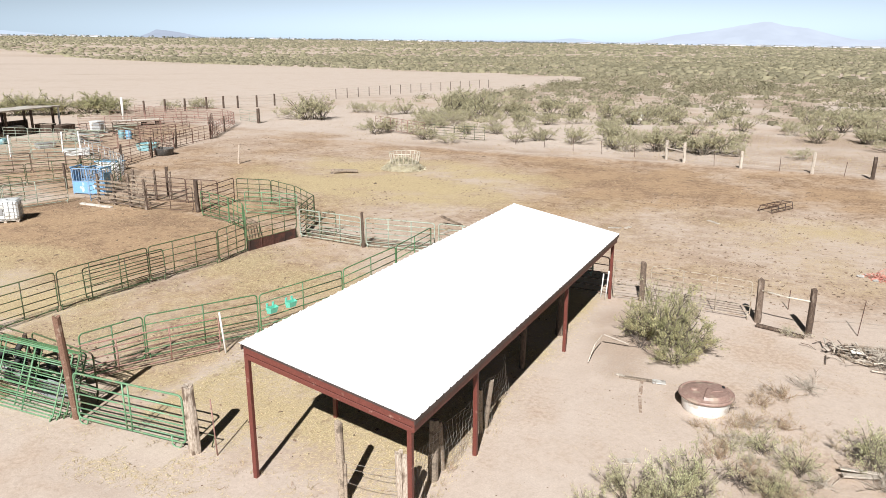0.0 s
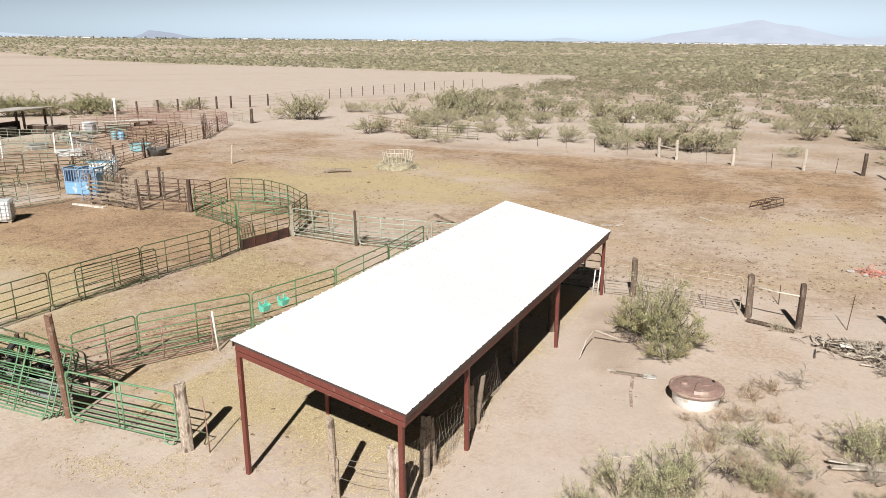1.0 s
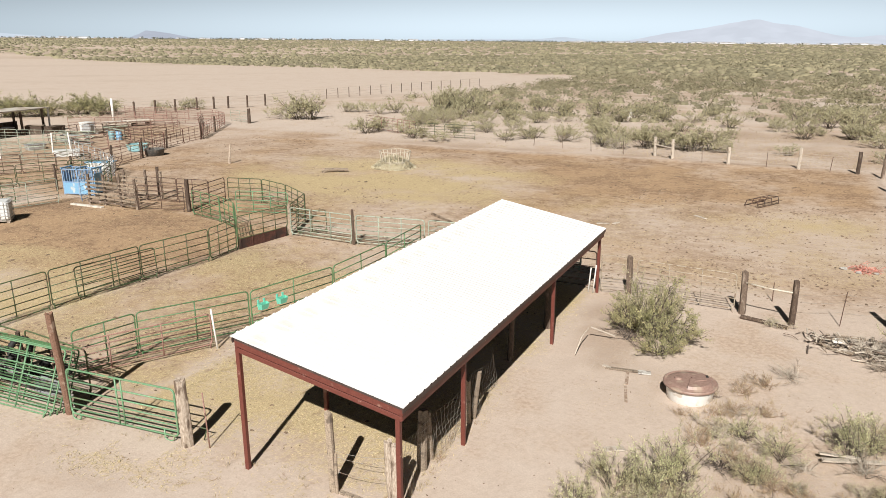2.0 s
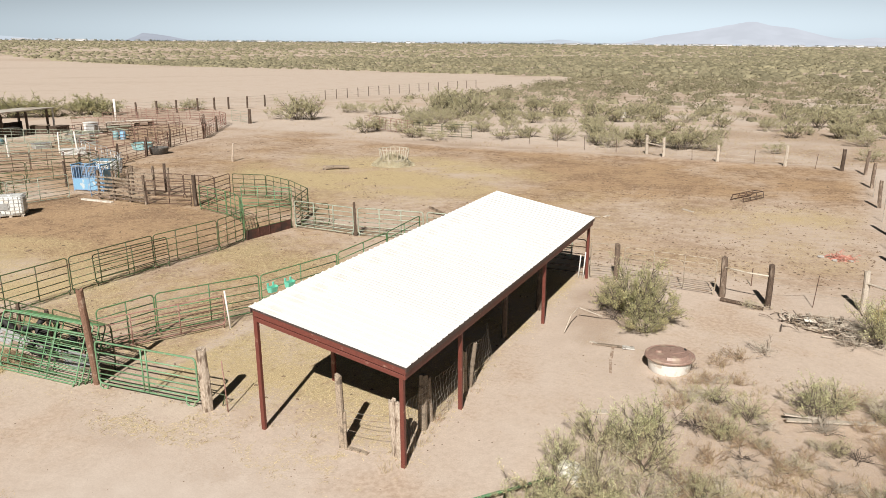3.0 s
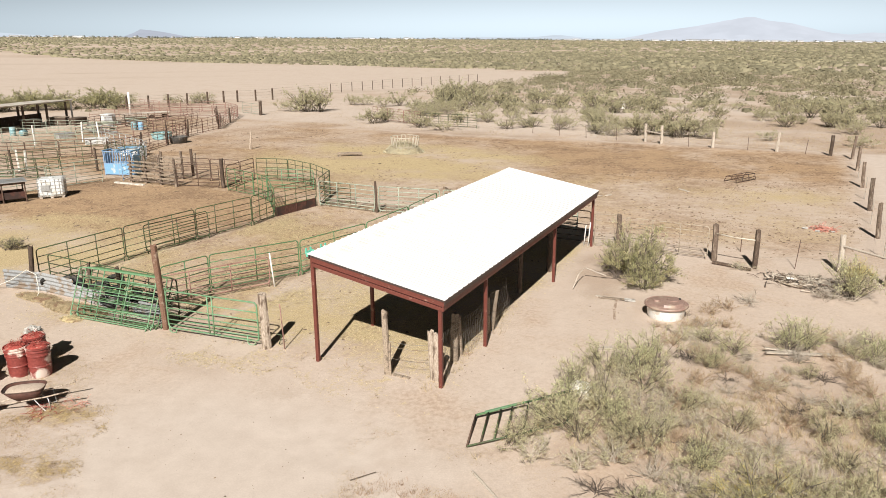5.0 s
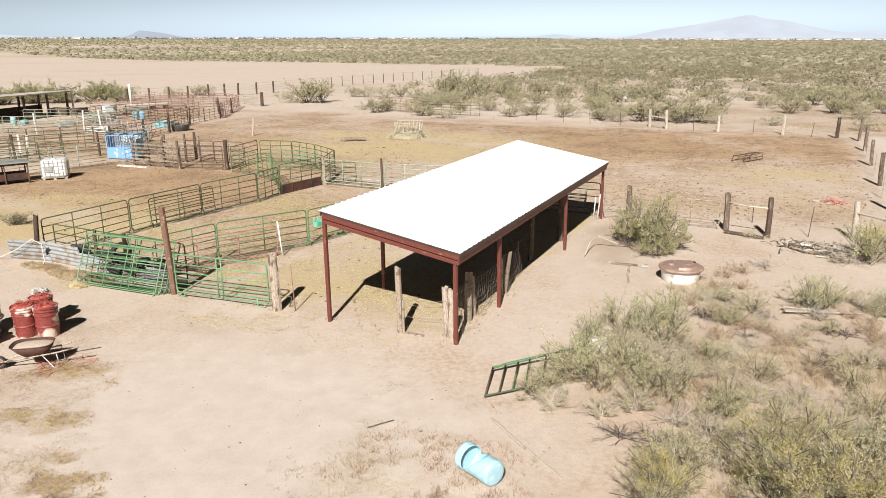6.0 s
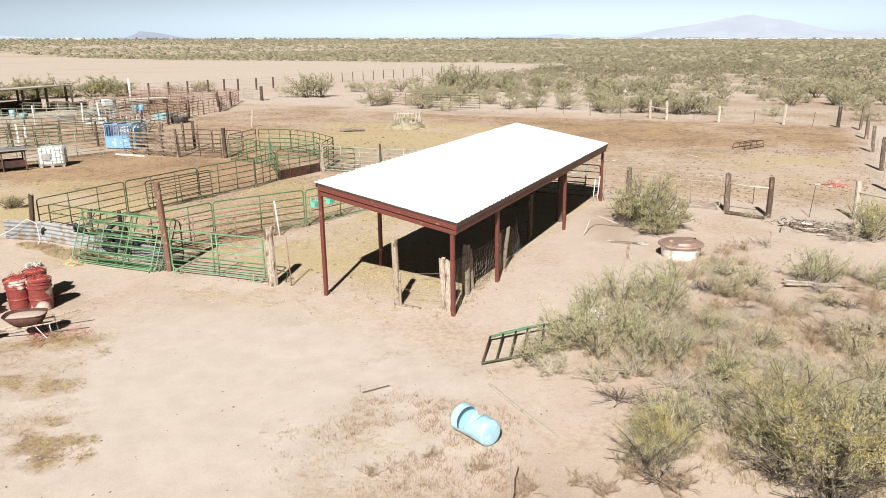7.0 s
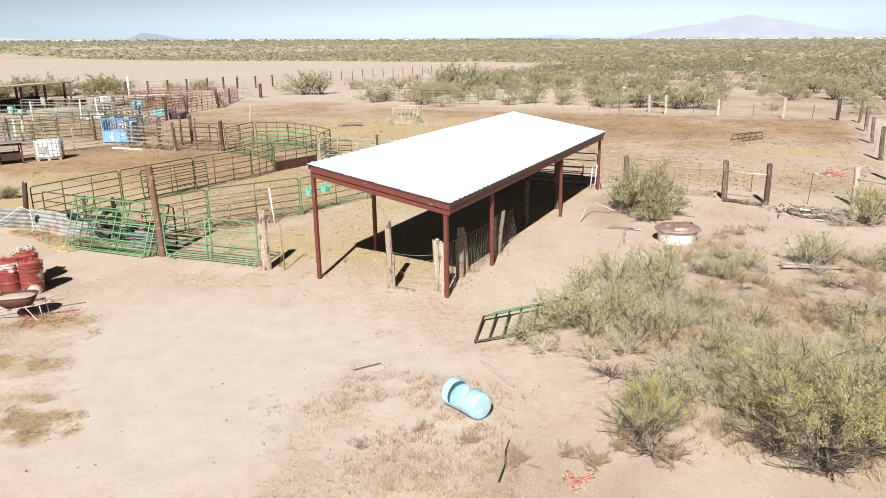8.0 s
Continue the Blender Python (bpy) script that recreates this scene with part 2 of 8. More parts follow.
M_SHADE_ROOF = paint("dusty_shade_roof", (0.45, 0.42, 0.37), (0.58, 0.54, 0.48), 0.7, 0.1, 8, 0.8, (0.36, 0.28, 0.22), 0.36, 0.1)
M_TOWN = paint("pale_far_building", (0.36, 0.37, 0.39), (0.50, 0.51, 0.53), 0.8, 0, 0.02, 0.01, None, 0, 0, vary=0.4)
M_TARP = paint("grey_tarpaulin", (0.38, 0.36, 0.33), (0.52, 0.50, 0.46), 0.6, 0, 12, 4, (0.25, 0.22, 0.19), 0.35, 0.3)
M_RAG = paint("white_plastic_scrap", (0.66, 0.63, 0.56), (0.78, 0.75, 0.68), 0.6, 0, 15, 5, (0.5, 0.43, 0.33), 0.3, 0.2)


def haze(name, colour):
    """Far hills as a plain backdrop: a glow coloured like hills through miles of bright air."""
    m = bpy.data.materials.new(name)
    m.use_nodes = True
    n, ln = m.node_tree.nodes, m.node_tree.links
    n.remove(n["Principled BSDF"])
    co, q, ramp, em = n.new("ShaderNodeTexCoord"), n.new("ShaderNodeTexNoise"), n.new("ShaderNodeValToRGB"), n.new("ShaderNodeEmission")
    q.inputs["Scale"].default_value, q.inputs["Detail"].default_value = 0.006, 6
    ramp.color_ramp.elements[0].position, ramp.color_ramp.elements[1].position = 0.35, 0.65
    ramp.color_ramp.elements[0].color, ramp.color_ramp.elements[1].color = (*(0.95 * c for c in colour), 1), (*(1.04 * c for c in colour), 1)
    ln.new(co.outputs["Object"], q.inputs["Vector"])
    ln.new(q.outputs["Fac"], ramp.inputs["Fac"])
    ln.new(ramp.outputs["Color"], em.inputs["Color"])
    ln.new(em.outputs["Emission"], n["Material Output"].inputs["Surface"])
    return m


M_HILL = haze("hazy_glow_lilac_hill", (0.50, 0.535, 0.60))
M_HILL_NEAR = haze("hazy_glow_blue_grey_hill", (0.36, 0.39, 0.455))
M_HILL_FAINT = haze("hazy_glow_faint_hill", (0.47, 0.53, 0.60))


# ---- mesh tools ----
class Shape:
    """Collects vertices and faces of one part."""

    def __init__(self):
        self.v, self.f = [], []

    def add(self, verts, faces):
        k = len(self.v)
        self.v += [tuple(p) for p in verts]
        self.f += [tuple(k + i for i in face) for face in faces]
        return self

    def tube(self, pts, r, n=6, r2=None, caps=True, closed=False):
        """A round bar along a line of points, thinning from r to r2."""
        pts = [Vector(p) for p in pts]
        count = len(pts)
        k = len(self.v)
        side = None
        for i, p in enumerate(pts):
            a = pts[(i - 1) % count] if closed or i else pts[0]
            b = pts[(i + 1) % count] if closed or i < count - 1 else pts[-1]
            d = (b - a).normalized()
            if side is None:
                side = d.orthogonal().normalized()
            side = (side - d * side.dot(d)).normalized()
            up = d.cross(side)
            rad = r if r2 is None else r + (r2 - r) * i / (count - 1)
            for j in range(n):
                w = 2 * math.pi * j / n
                self.v.append(tuple(p + (side * math.cos(w) + up * math.sin(w)) * rad))
        for i in range(count if closed else count - 1):
            for j in range(n):
                a, b = k + i * n + j, k + i * n + (j + 1) % n
                c, d = k + ((i + 1) % count) * n + (j + 1) % n, k + ((i + 1) % count) * n + j
                self.f.append((a, b, c, d))
        if caps and not closed:
            self.f.append(tuple(k + j for j in reversed(range(n))))
            self.f.append(tuple(k + (count - 1) * n + j for j in range(n)))
        return self

    def box(self, centre, size, bevel=0.006, turn=None):
        """A box with chamfered edges."""
        h = [s / 2 for s in size]
        b = min(bevel, min(h) * 0.8)
        ids, verts = {}, []
        for sx in (-1, 1):
            for sy in (-1, 1):
                for sz in (-1, 1):
                    s = (sx, sy, sz)
                    for axis in range(3):
                        p = Vector([s[i] * (h[i] if i == axis else h[i] - b) for i in range(3)])
                        ids[(s, axis)] = len(verts)
                        verts.append((turn @ p if turn else p) + Vector(centre))
        faces = []
        for axis in range(3):
            u, w = [i for i in range(3) if i != axis]
            for sign in (-1, 1):
                quad = []
                for su, sw in ((-1, -1), (1, -1), (1, 1), (-1, 1)):
                    s = [0, 0, 0]
                    s[axis], s[u], s[w] = sign, su, sw
                    quad.append(ids[(tuple(s), axis)])
                faces.append(quad if (sign > 0) == (axis != 1) else quad[::-1])
            for su in (-1, 1):
                for sw in (-1, 1):
                    lo, hi = [0, 0, 0], [0, 0, 0]
                    lo[axis], hi[axis] = -1, 1
                    lo[u] = hi[u] = su
                    lo[w] = hi[w] = sw
                    quad = [ids[(tuple(lo), u)], ids[(tuple(hi), u)], ids[(tuple(hi), w)], ids[(tuple(lo), w)]]
                    faces.append(quad)
        for sx in (-1, 1):
            for sy in (-1, 1):
                for sz in (-1, 1):
                    faces.append([ids[((sx, sy, sz), a)] for a in range(3)])
        return self.add(verts, faces)

    def lathe(self, rings, n=24, centre=(0, 0), closed=True):
        """A turned form from (radius, height) rings."""
        k = len(self.v)
        for r, z in rings:
            for j in range(n):
                w = 2 * math.pi * j / n
                self.v.append((centre[0] + r * math.cos(w), centre[1] + r * math.sin(w), z))
        for i in range(len(rings) - 1):
            for j in range(n):
                self.f.append((k + i * n + j, k + i * n + (j + 1) % n, k + (i + 1) * n + (j + 1) % n, k + (i + 1) * n + j))
        if closed:
            self.f.append(tuple(k + j for j in reversed(range(n))))
            self.f.append(tuple(k + (len(rings) - 1) * n + j for j in range(n)))
        return self

    def mesh(self, name, material, smooth=False):
        me = bpy.data.meshes.new(name)
        me.from_pydata(self.v, [], self.f)
        bm = bmesh.new()
        bm.from_mesh(me)
        bmesh.ops.recalc_face_normals(bm, faces=bm.faces)
        for f in bm.faces:
            f.smooth = smooth
        bm.to_mesh(me)
        bm.free()
        me.materials.append(material)
        return me


def part(name, shape, material, parent=None, label="", m=None, smooth=False):
    """One mesh object, a part of a thing."""
    me = shape if isinstance(shape, bpy.types.Mesh) else shape.mesh(name, material, smooth)
    ob = new(name, me)
    ob.parent = parent
    if m is not None:
        ob.matrix_basis = m
    return tagged(ob, label)


def thing(name, label, category, m=None, group="", kind=""):
    ob = new(name)
    ob.empty_display_size = 0.2
    if m is not None:
        ob.matrix_basis = m
    return tagged(ob, label, category, group, kind)


def solid(name, shape, material, label, category, m=None, group="", kind="", smooth=False):
    """A thing of one piece."""
    ob = part(name, shape, material, None, "", m, smooth)
    return tagged(ob, label, category, group, kind)


def quick(name, verts, faces, material, smooth=False):
    """A mesh from arrays of points and triangles or quads."""
    verts, faces = np.asarray(verts, np.float32), np.asarray(faces, np.int32)
    me = bpy.data.meshes.new(name)
    me.vertices.add(len(verts))
    me.vertices.foreach_set("co", verts.ravel())
    k = faces.shape[1]
    me.loops.add(faces.size)
    me.loops.foreach_set("vertex_index", faces.ravel())
    me.polygons.add(len(faces))
    me.polygons.foreach_set("loop_start", np.arange(0, faces.size, k, dtype=np.int32))
    if smooth:
        me.polygons.foreach_set("use_smooth", np.ones(len(faces), bool))
    me.update(calc_edges=True)
    me.materials.append(material)
    return me


def smoothstep(a, b, x):
    t = np.clip((x - a) / (b - a), 0, 1)
    return t * t * (3 - 2 * t)


def wave(x, y, seed=0):
    """Soft uneven field in about -1..1, for relief and drifts."""
    g = np.random.default_rng(seed)
    total = 0
    for k in range(7):
        w, p = g.uniform(0, 2 * np.pi, 2)
        f = 0.6 * 1.55 ** k
        total = total + np.sin((x * np.cos(w) + y * np.sin(w)) * f + p + 1.3 * np.sin((x * np.sin(w) - y * np.cos(w)) * f * 0.6 + p)) / 1.35 ** k
    return total / 2.8


def far_z(x, y):
    """The plain beyond the farm is not quite level with the yard."""
    dx, dy = np.asarray(x, float) - 7.7, np.asarray(y, float) + 16
    side, ahead = 0.9 * dx + 0.436 * dy, 0.9 * dy - 0.436 * dx
    return smoothstep(420, 1100, np.hypot(dx, dy)) * (0.0061 * ahead - 0.0133 * side)


def relief(x, y):
    """Height of the ground."""
    near = 1 - smoothstep(50, 110, np.hypot(x + 8, y - 15))
    yard = 0.022 * wave(x * 0.7, y * 0.7, 3) * near
    berm = (0.07 + 0.09 * wave(x * 0.6, y * 0.2, 7)) * np.exp(-((y - 50.6 + 0.35 * np.sin(x * 0.7)) / 0.8) ** 2) * smoothstep(-26, -18, x) * (1 - smoothstep(10, 12, x))
    lot = 0.05 * np.maximum(wave(x * 0.35, y * 0.35, 5), 0) * smoothstep(2, 4, x) * (1 - smoothstep(6, 9, y)) * near
    return yard + berm + lot + far_z(x, y)


def ground_z(x, y):
    return float(relief(np.array([x], float), np.array([y], float))[0])


def at(x, y, turn=0.0, size=1.0, lean=(0, 0), dz=0.0):
    """A pose on the ground."""
    return pose(x, y, ground_z(x, y) + dz, lean[0], lean[1], turn) @ Matrix.Scale(size, 4)


# ---- the land ----
def steps(*runs):
    """Grid lines: runs of (from, to, step)."""
    out = []
    for a, b, s in runs:
        out += list(np.arange(a, b, s))
    return out


def reach(start, stop, growth=1.22, first=3.0):
    out, x, s = [], start, first
    while x < stop:
        x += s
        s *= growth
        out.append(min(x, stop))
    return out


gx = np.array([-v for v in reach(100, 4700)][::-1] + steps((-100, -40, 1.0), (-40, -20, 0.5), (-20, 15, 0.25), (15, 40, 1.0)) + [40.0] + reach(40, 4700))
gy = np.array([-v for v in reach(18, 4700)][::-1] + steps((-18, 20, 0.25), (20, 56, 0.5), (56, 150, 1.5)) + [150.0] + reach(150, 4700))
GX, GY = np.meshgrid(gx, gy)
ground_points = np.stack([GX, GY, relief(GX, GY)], -1).reshape(-1, 3)
cols, rws = len(gx), len(gy)
cell = (np.arange(rws - 1)[:, None] * cols + np.arange(cols - 1)[None]).ravel()
ground_faces = np.stack([cell, cell + 1, cell + cols + 1, cell + cols], -1)


def blob(x, y, cx, cy, rx, ry, soft=0.5):
    d = np.hypot((x - cx) / rx, (y - cy) / ry)
    return 1 - smoothstep(1 - soft, 1 + soft, d)


def band(v, a, b, soft):
    return smoothstep(a - soft, a + soft, v) * (1 - smoothstep(b - soft, b + soft, v))


def in_field(x, y):
    """The bare ploughed field: beyond its near fence, short of the far scrub."""
    near = (x + 66) * -0.93 + (y - 100) * 0.37
    near2 = (x + 88) * -0.55 + (y - 72) * 0.84
    far = (x + 79) * 0.307 + (y - 218) * 0.952 + 10 * wave(x * 0.01, y * 0.01, 8)
    return smoothstep(-3, 3, near) * smoothstep(-3, 3, near2) * (1 - smoothstep(-4, 4, far)) * (1 - smoothstep(-56, -50, x))


def drums_edge(x, y):
    """Blown straw along the edge of the drive, by the drums."""
    s = (x + 8.5) * 0.632 + (y + 4.3) * 0.775 + 0.35 * wave(x * 0.8, y * 0.8, 17)
    return band(s, -4.5, -0.15, 0.35) * band(x, -13, -1.5, 1.0) * (1 - smoothstep(2.6, 3.5, 0.775 * x - 0.632 * y))


def mats(x, y):
    """Trodden mats of old hay along the drive."""
    w = 0.35 * wave(x * 2.2, y * 2.2, 71) + 0.22 * wave(x * 6.1, y * 6.3, 73)
    x, y = x + w, y - w
    m = blob(x, y, -4.15, -8.95, 0.62, 0.36, 0.5) + blob(x, y, -3.6, -8.5, 0.42, 0.2, 0.5) + 0.8 * blob(x, y, -4.9, -8.0, 0.35, 0.25, 0.6) + 0.7 * blob(x, y, -6.1, -6.95, 0.5, 0.4, 0.6)
    m += 0.75 * blob(x, y, -6.9, -7.4, 0.7, 0.45, 0.6) + 0.7 * blob(x, y, -4.55, -7.45, 0.3, 0.14, 0.6) + 0.8 * blob(x, y, -7.6, -5.4, 0.8, 0.6, 0.6) + 0.7 * blob(x, y, -8.6, -5.8, 0.9, 0.5, 0.6) + 0.6 * blob(x, y, -6.4, -5.8, 0.3, 0.25, 0.6)
    return np.clip(m, 0, 1)


def barrel_edge(x, y):
    """Dry weeds and straw between the drive and the barrel."""
    s = (x - 1.7) * 0.949 + (y + 5.2) * 0.316 + 0.35 * wave(x * 0.8, y * 0.8, 18)
    return band(s, -1.7, 1.7, 0.5) * band(y, -11.5, -2.4, 0.8) * (0.7 + 0.3 * smoothstep(-3, -6, y))


def zones(x, y):
    """Shares of corral soil, straw and scrub litter, and how pale and dusty the ground is."""
    w = wave(x * 0.35, y * 0.35, 11)
    w2 = wave(x * 1.1, y * 1.1, 12)
    corral = band(y + 1.6 * w, 19.0, 51.5, 2.2) * band(x + 0.8 * w, -48 - 0 * y, 11.4, 1.2)
    corral = np.maximum(corral * 0.75, 1.0 * band(y + w, 7.5, 20, 2.0) * band(x, -36, -17.2, 1.0))
    corral = np.maximum(corral, 0.8 * band(y + w, 1.5, 19, 1.0) * band(x, -17.3, -9.2, 0.6))
    corral = corral * (1 - 0.36 * smoothstep(-8, -2, x) * (1 - smoothstep(27, 41, y + 3 * w)))
    corral = corral * (0.75 + 0.35 * w + 0.2 * w2) + 0.38 * blob(x, y, 2, 41.5, 10, 7, 0.8) * (0.8 + 0.5 * w)
    corral += 0.35 * blob(x, y, -30, 14, 7, 5, 0.7)
    corral = np.maximum(corral, 0.5 * band(y + 2 * w, 51.5, 64, 3) * smoothstep(-4, 2, x) * (0.7 + 0.6 * w))
    corral = np.maximum(corral, 0.55 * band(x, -68, -38, 2.0) * band(y, -5, 56, 2.0) * (0.8 + 0.4 * w))
    straw = 0.95 * blob(x, y, -21, 36, 13, 8, 0.7) + 0.5 * blob(x, y, -20, 27, 13, 5, 0.8) + 0.25 * blob(x, y, 8, 31, 4, 8, 0.8) + 0.40 * band(x, -6, 11.4, 2) * band(y + 2 * w, 17.5, 35, 3)
    straw = np.maximum(straw, 0.95 * blob(x, y, -24.5, 5.6, 9.0, 5.0, 0.5))
    straw = np.maximum(straw, 0.8 * band(x, -9.0, -0.2, 0.6) * band(y, 0.3, 17, 0.5))
    straw = np.maximum(straw, 0.62 * band(x, -17, -9, 0.6) * band(y, 0.8, 17, 2.5))
    straw = np.maximum(straw, 0.6 * blob(x, y, -15, -0.4, 3.5, 1.0, 0.6))
    drift = smoothstep(0.0, 0.3, wave(x * 1.9 + y * 0.6, y * 2.6 - x * 0.5, 15) + 0.6 * wave(x * 5.1, y * 5.7, 16))
    straw = np.maximum(straw, 0.3 * drift * drums_edge(x, y))
    straw = np.maximum(straw, 0.75 * mats(x, y))
    straw = np.maximum(straw, (0.12 + 0.3 * drift) * barrel_edge(x, y))
    straw = np.maximum(straw, 0.7 * drift * band(x, -8.5, 0.3, 0.8) * band(y, -1.7, 0.5, 0.5))
    straw = straw * (0.8 + 0.45 * w2)
    litter = smoothstep(51, 52.5, y + w) * (1 - in_field(x, y)) * (0.45 + 0.5 * w + 0.12 * (1 - smoothstep(62, 80, y)))
    litter = litter * (1 - 0.55 * band(y, 52, 92, 4) * band(x, -64, -9, 5))
    litter = np.maximum(litter, 0.55 * smoothstep(2.5, 4.5, x + w) * (1 - smoothstep(4, 8, y + w)) * (0.8 + 0.6 * w2))
    litter = np.maximum(litter, 0.5 * smoothstep(-40, -52, x) * (1 - in_field(x, y)) * (0.5 + 0.5 * w))
    deep, wide = 0.77 * y - 0.64 * x, 0.77 * x + 0.64 * y
    litter = np.maximum(litter, in_field(x, y) * np.clip(0.2 + 0.45 * wave(wide * 0.006, deep * 0.06, 61) + 0.3 * wave(wide * 0.02, deep * 0.16, 62), 0, 1))
    litter = np.maximum(litter, 0.4 * drums_edge(x, y) * smoothstep(-0.2, 0.2, wave(x * 1.4, y * 1.9, 19)))
    litter = np.maximum(litter, 0.8 * mats(x, y))
    litter = np.maximum(litter, (0.75 * blob(x, y, 1.5, 12.5, 1.7, 3.6, 0.6) + 0.6 * blob(x, y, 3.2, 8.0, 2.4, 1.6, 0.7) + 0.5 * blob(x, y, -5.5, -1.6, 4.5, 1.3, 0.7)) * (0.75 + 0.6 * w2))
    pale = np.maximum(in_field(x, y) * 0.45, 0.85 * band(y + 0.5 * w, 50.0, 51.1, 0.5) * smoothstep(-0.6, 0.3, w2) * (x > -24) * (x < 11.5))
    pale = np.maximum(pale, 0.9 * blob(x, y, -2.4, -5.8, 5.5, 4.2, 0.6))
    pale = np.maximum(pale, 0.4 * band(x, 0.6, 3.0, 0.8) * band(y, -1, 15, 1.5) * (0.6 + 0.6 * w2))
    pale = np.maximum(pale, 0.46 * band(y + 2 * w, 54, 92, 4) * band(x, -64, -9, 5) * (1 - in_field(x, y)))
    pale = np.maximum(pale, 0.62 * band(y + 2 * w, 52, 150, 4) * band(x, -12, 70, 6) * smoothstep(-0.25, 0.35, wave(x * 0.16, y * 0.22, 14)))
    track = np.exp(-((y - 66 - 0.35 * (x - 6) - 2 * w) / 1.4) ** 2) * (x > -8) * (x < 24) + np.exp(-((y - 76 + 0.1 * x - 3 * w) / 2.0) ** 2) * (x > -14) * (x < 34)
    pale = np.maximum(pale, 0.9 * np.clip(track, 0, 1))
    pale = np.maximum(pale, 0.7 * band(x, 12.5, 17, 0.8) * band(y, 15, 58, 2))
    return np.clip(np.stack([corral, straw, litter, pale], -1), 0, 1)


def ground_material():
    m = bpy.data.materials.new("desert_ground")
    m.use_nodes = True
    t = m.node_tree
    n, ln = t.nodes, t.links
    bsdf = n["Principled BSDF"]
    bsdf.inputs["Roughness"].default_value = 0.95
    bsdf.inputs["Specular IOR Level"].default_value = 0.15
    co = n.new("ShaderNodeTexCoord")

    def noise_at(scale, detail=6, rough=0.6):
        q = n.new("ShaderNodeTexNoise")
        q.inputs["Scale"].default_value, q.inputs["Detail"].default_value, q.inputs["Roughness"].default_value = scale, detail, rough
        ln.new(co.outputs["Object"], q.inputs["Vector"])
        return q.outputs["Fac"]

    def ramp(fac, a, b, lo=0.3, hi=0.7):
        q = n.new("ShaderNodeValToRGB")
        q.color_ramp.elements[0].position, q.color_ramp.elements[1].position = lo, hi
        q.color_ramp.elements[0].color, q.color_ramp.elements[1].color = (*a, 1), (*b, 1)
        ln.new(fac, q.inputs["Fac"])
        return q.outputs["Color"]

    def mix(fac, a, b):
        q = n.new("ShaderNodeMixRGB")
        ln.new(fac, q.inputs["Fac"])
        ln.new(a, q.inputs["Color1"])
        ln.new(b, q.inputs["Color2"])
        return q.outputs["Color"]

    def ops(op, a, b):
        q = n.new("ShaderNodeMath")
        q.operation = op
        for k, s in enumerate((a, b)):
            if isinstance(s, (int, float)):
                q.inputs[k].default_value = s
            else:
                ln.new(s, q.inputs[k])
        return q.outputs[0]

    def share(s, jitter, amount, lo, hi):
        e = ops("ADD", s, ops("MULTIPLY", ops("SUBTRACT", jitter, 0.5), amount))
        q = n.new("ShaderNodeMapRange")
        q.inputs["From Min"].default_value, q.inputs["From Max"].default_value = lo, hi
        ln.new(e, q.inputs["Value"])
        return q.outputs["Result"]

    attr = n.new("ShaderNodeAttribute")
    attr.attribute_name = "zone"
    sep = n.new("ShaderNodeSeparateColor")
    ln.new(attr.outputs["Color"], sep.inputs["Color"])
    broad, mid, fine, tiny = noise_at(0.25), noise_at(1.7), noise_at(7.0), noise_at(24.0, 5, 0.7)
    sand = mix(mid, ramp(fine, (0.452, 0.365, 0.300), (0.552, 0.457, 0.384), 0.38, 0.62), ramp(tiny, (0.432, 0.347, 0.286), (0.597, 0.499, 0.422), 0.34, 0.66))
    sand = mix(ramp(mid, (0, 0, 0), (0.55, 0.55, 0.55), 0.47, 0.66), sand, ramp(tiny, (0.47, 0.385, 0.318), (0.635, 0.535, 0.452)))
    dust = mix(fine, ramp(mid, (0.475, 0.401, 0.345), (0.580, 0.502, 0.440), 0.36, 0.64), ramp(tiny, (0.465, 0.393, 0.338), (0.61, 0.53, 0.467)))
    soil = mix(mid, ramp(fine, (0.275, 0.178, 0.104), (0.475, 0.330, 0.208), 0.38, 0.62), ramp(tiny, (0.285, 0.187, 0.108), (0.535, 0.385, 0.248), 0.36, 0.64))
    chaff = mix(fine, ramp(tiny, (0.28, 0.208, 0.120), (0.57, 0.455, 0.27), 0.36, 0.64), ramp(tiny, (0.38, 0.29, 0.165), (0.64, 0.525, 0.325), 0.36, 0.64))
    litter = mix(mid, ramp(fine, (0.29, 0.215, 0.165), (0.45, 0.35, 0.275), 0.38, 0.62), ramp(tiny, (0.32, 0.245, 0.19), (0.52, 0.42, 0.335), 0.36, 0.64))
    brown = n.new("ShaderNodeMapRange")
    brown.inputs["From Min"].default_value, brown.inputs["From Max"].default_value, brown.inputs["To Max"].default_value = 0.50, 0.62, 0.6
    ln.new(broad, brown.inputs["Value"])
    sand = mix(brown.outputs["Result"], sand, ramp(fine, (0.36, 0.258, 0.185), (0.52, 0.40, 0.305), 0.38, 0.62))
    out = mix(share(attr.outputs["Alpha"], mid, 0.5, 0.15, 0.85), sand, dust)
    out = mix(share(sep.outputs["Blue"], fine, 0.9, 0.30, 0.68), out, litter)
    churned = n.new("ShaderNodeMapRange")
    churned.inputs["From Min"].default_value, churned.inputs["From Max"].default_value, churned.inputs["To Max"].default_value = 0.455, 0.57, 0.82
    ln.new(ops("ADD", ops("MULTIPLY", broad, 0.55), ops("MULTIPLY", mid, 0.45)), churned.inputs["Value"])
    soil = mix(churned.outputs["Result"], soil, ramp(fine, (0.17, 0.105, 0.065), (0.34, 0.235, 0.155), 0.36, 0.64))
    out = mix(share(sep.outputs["Red"], mid, 0.9, 0.18, 0.74), out, soil)
    out = mix(share(sep.outputs["Green"], fine, 1.3, 0.36, 0.84), out, chaff)
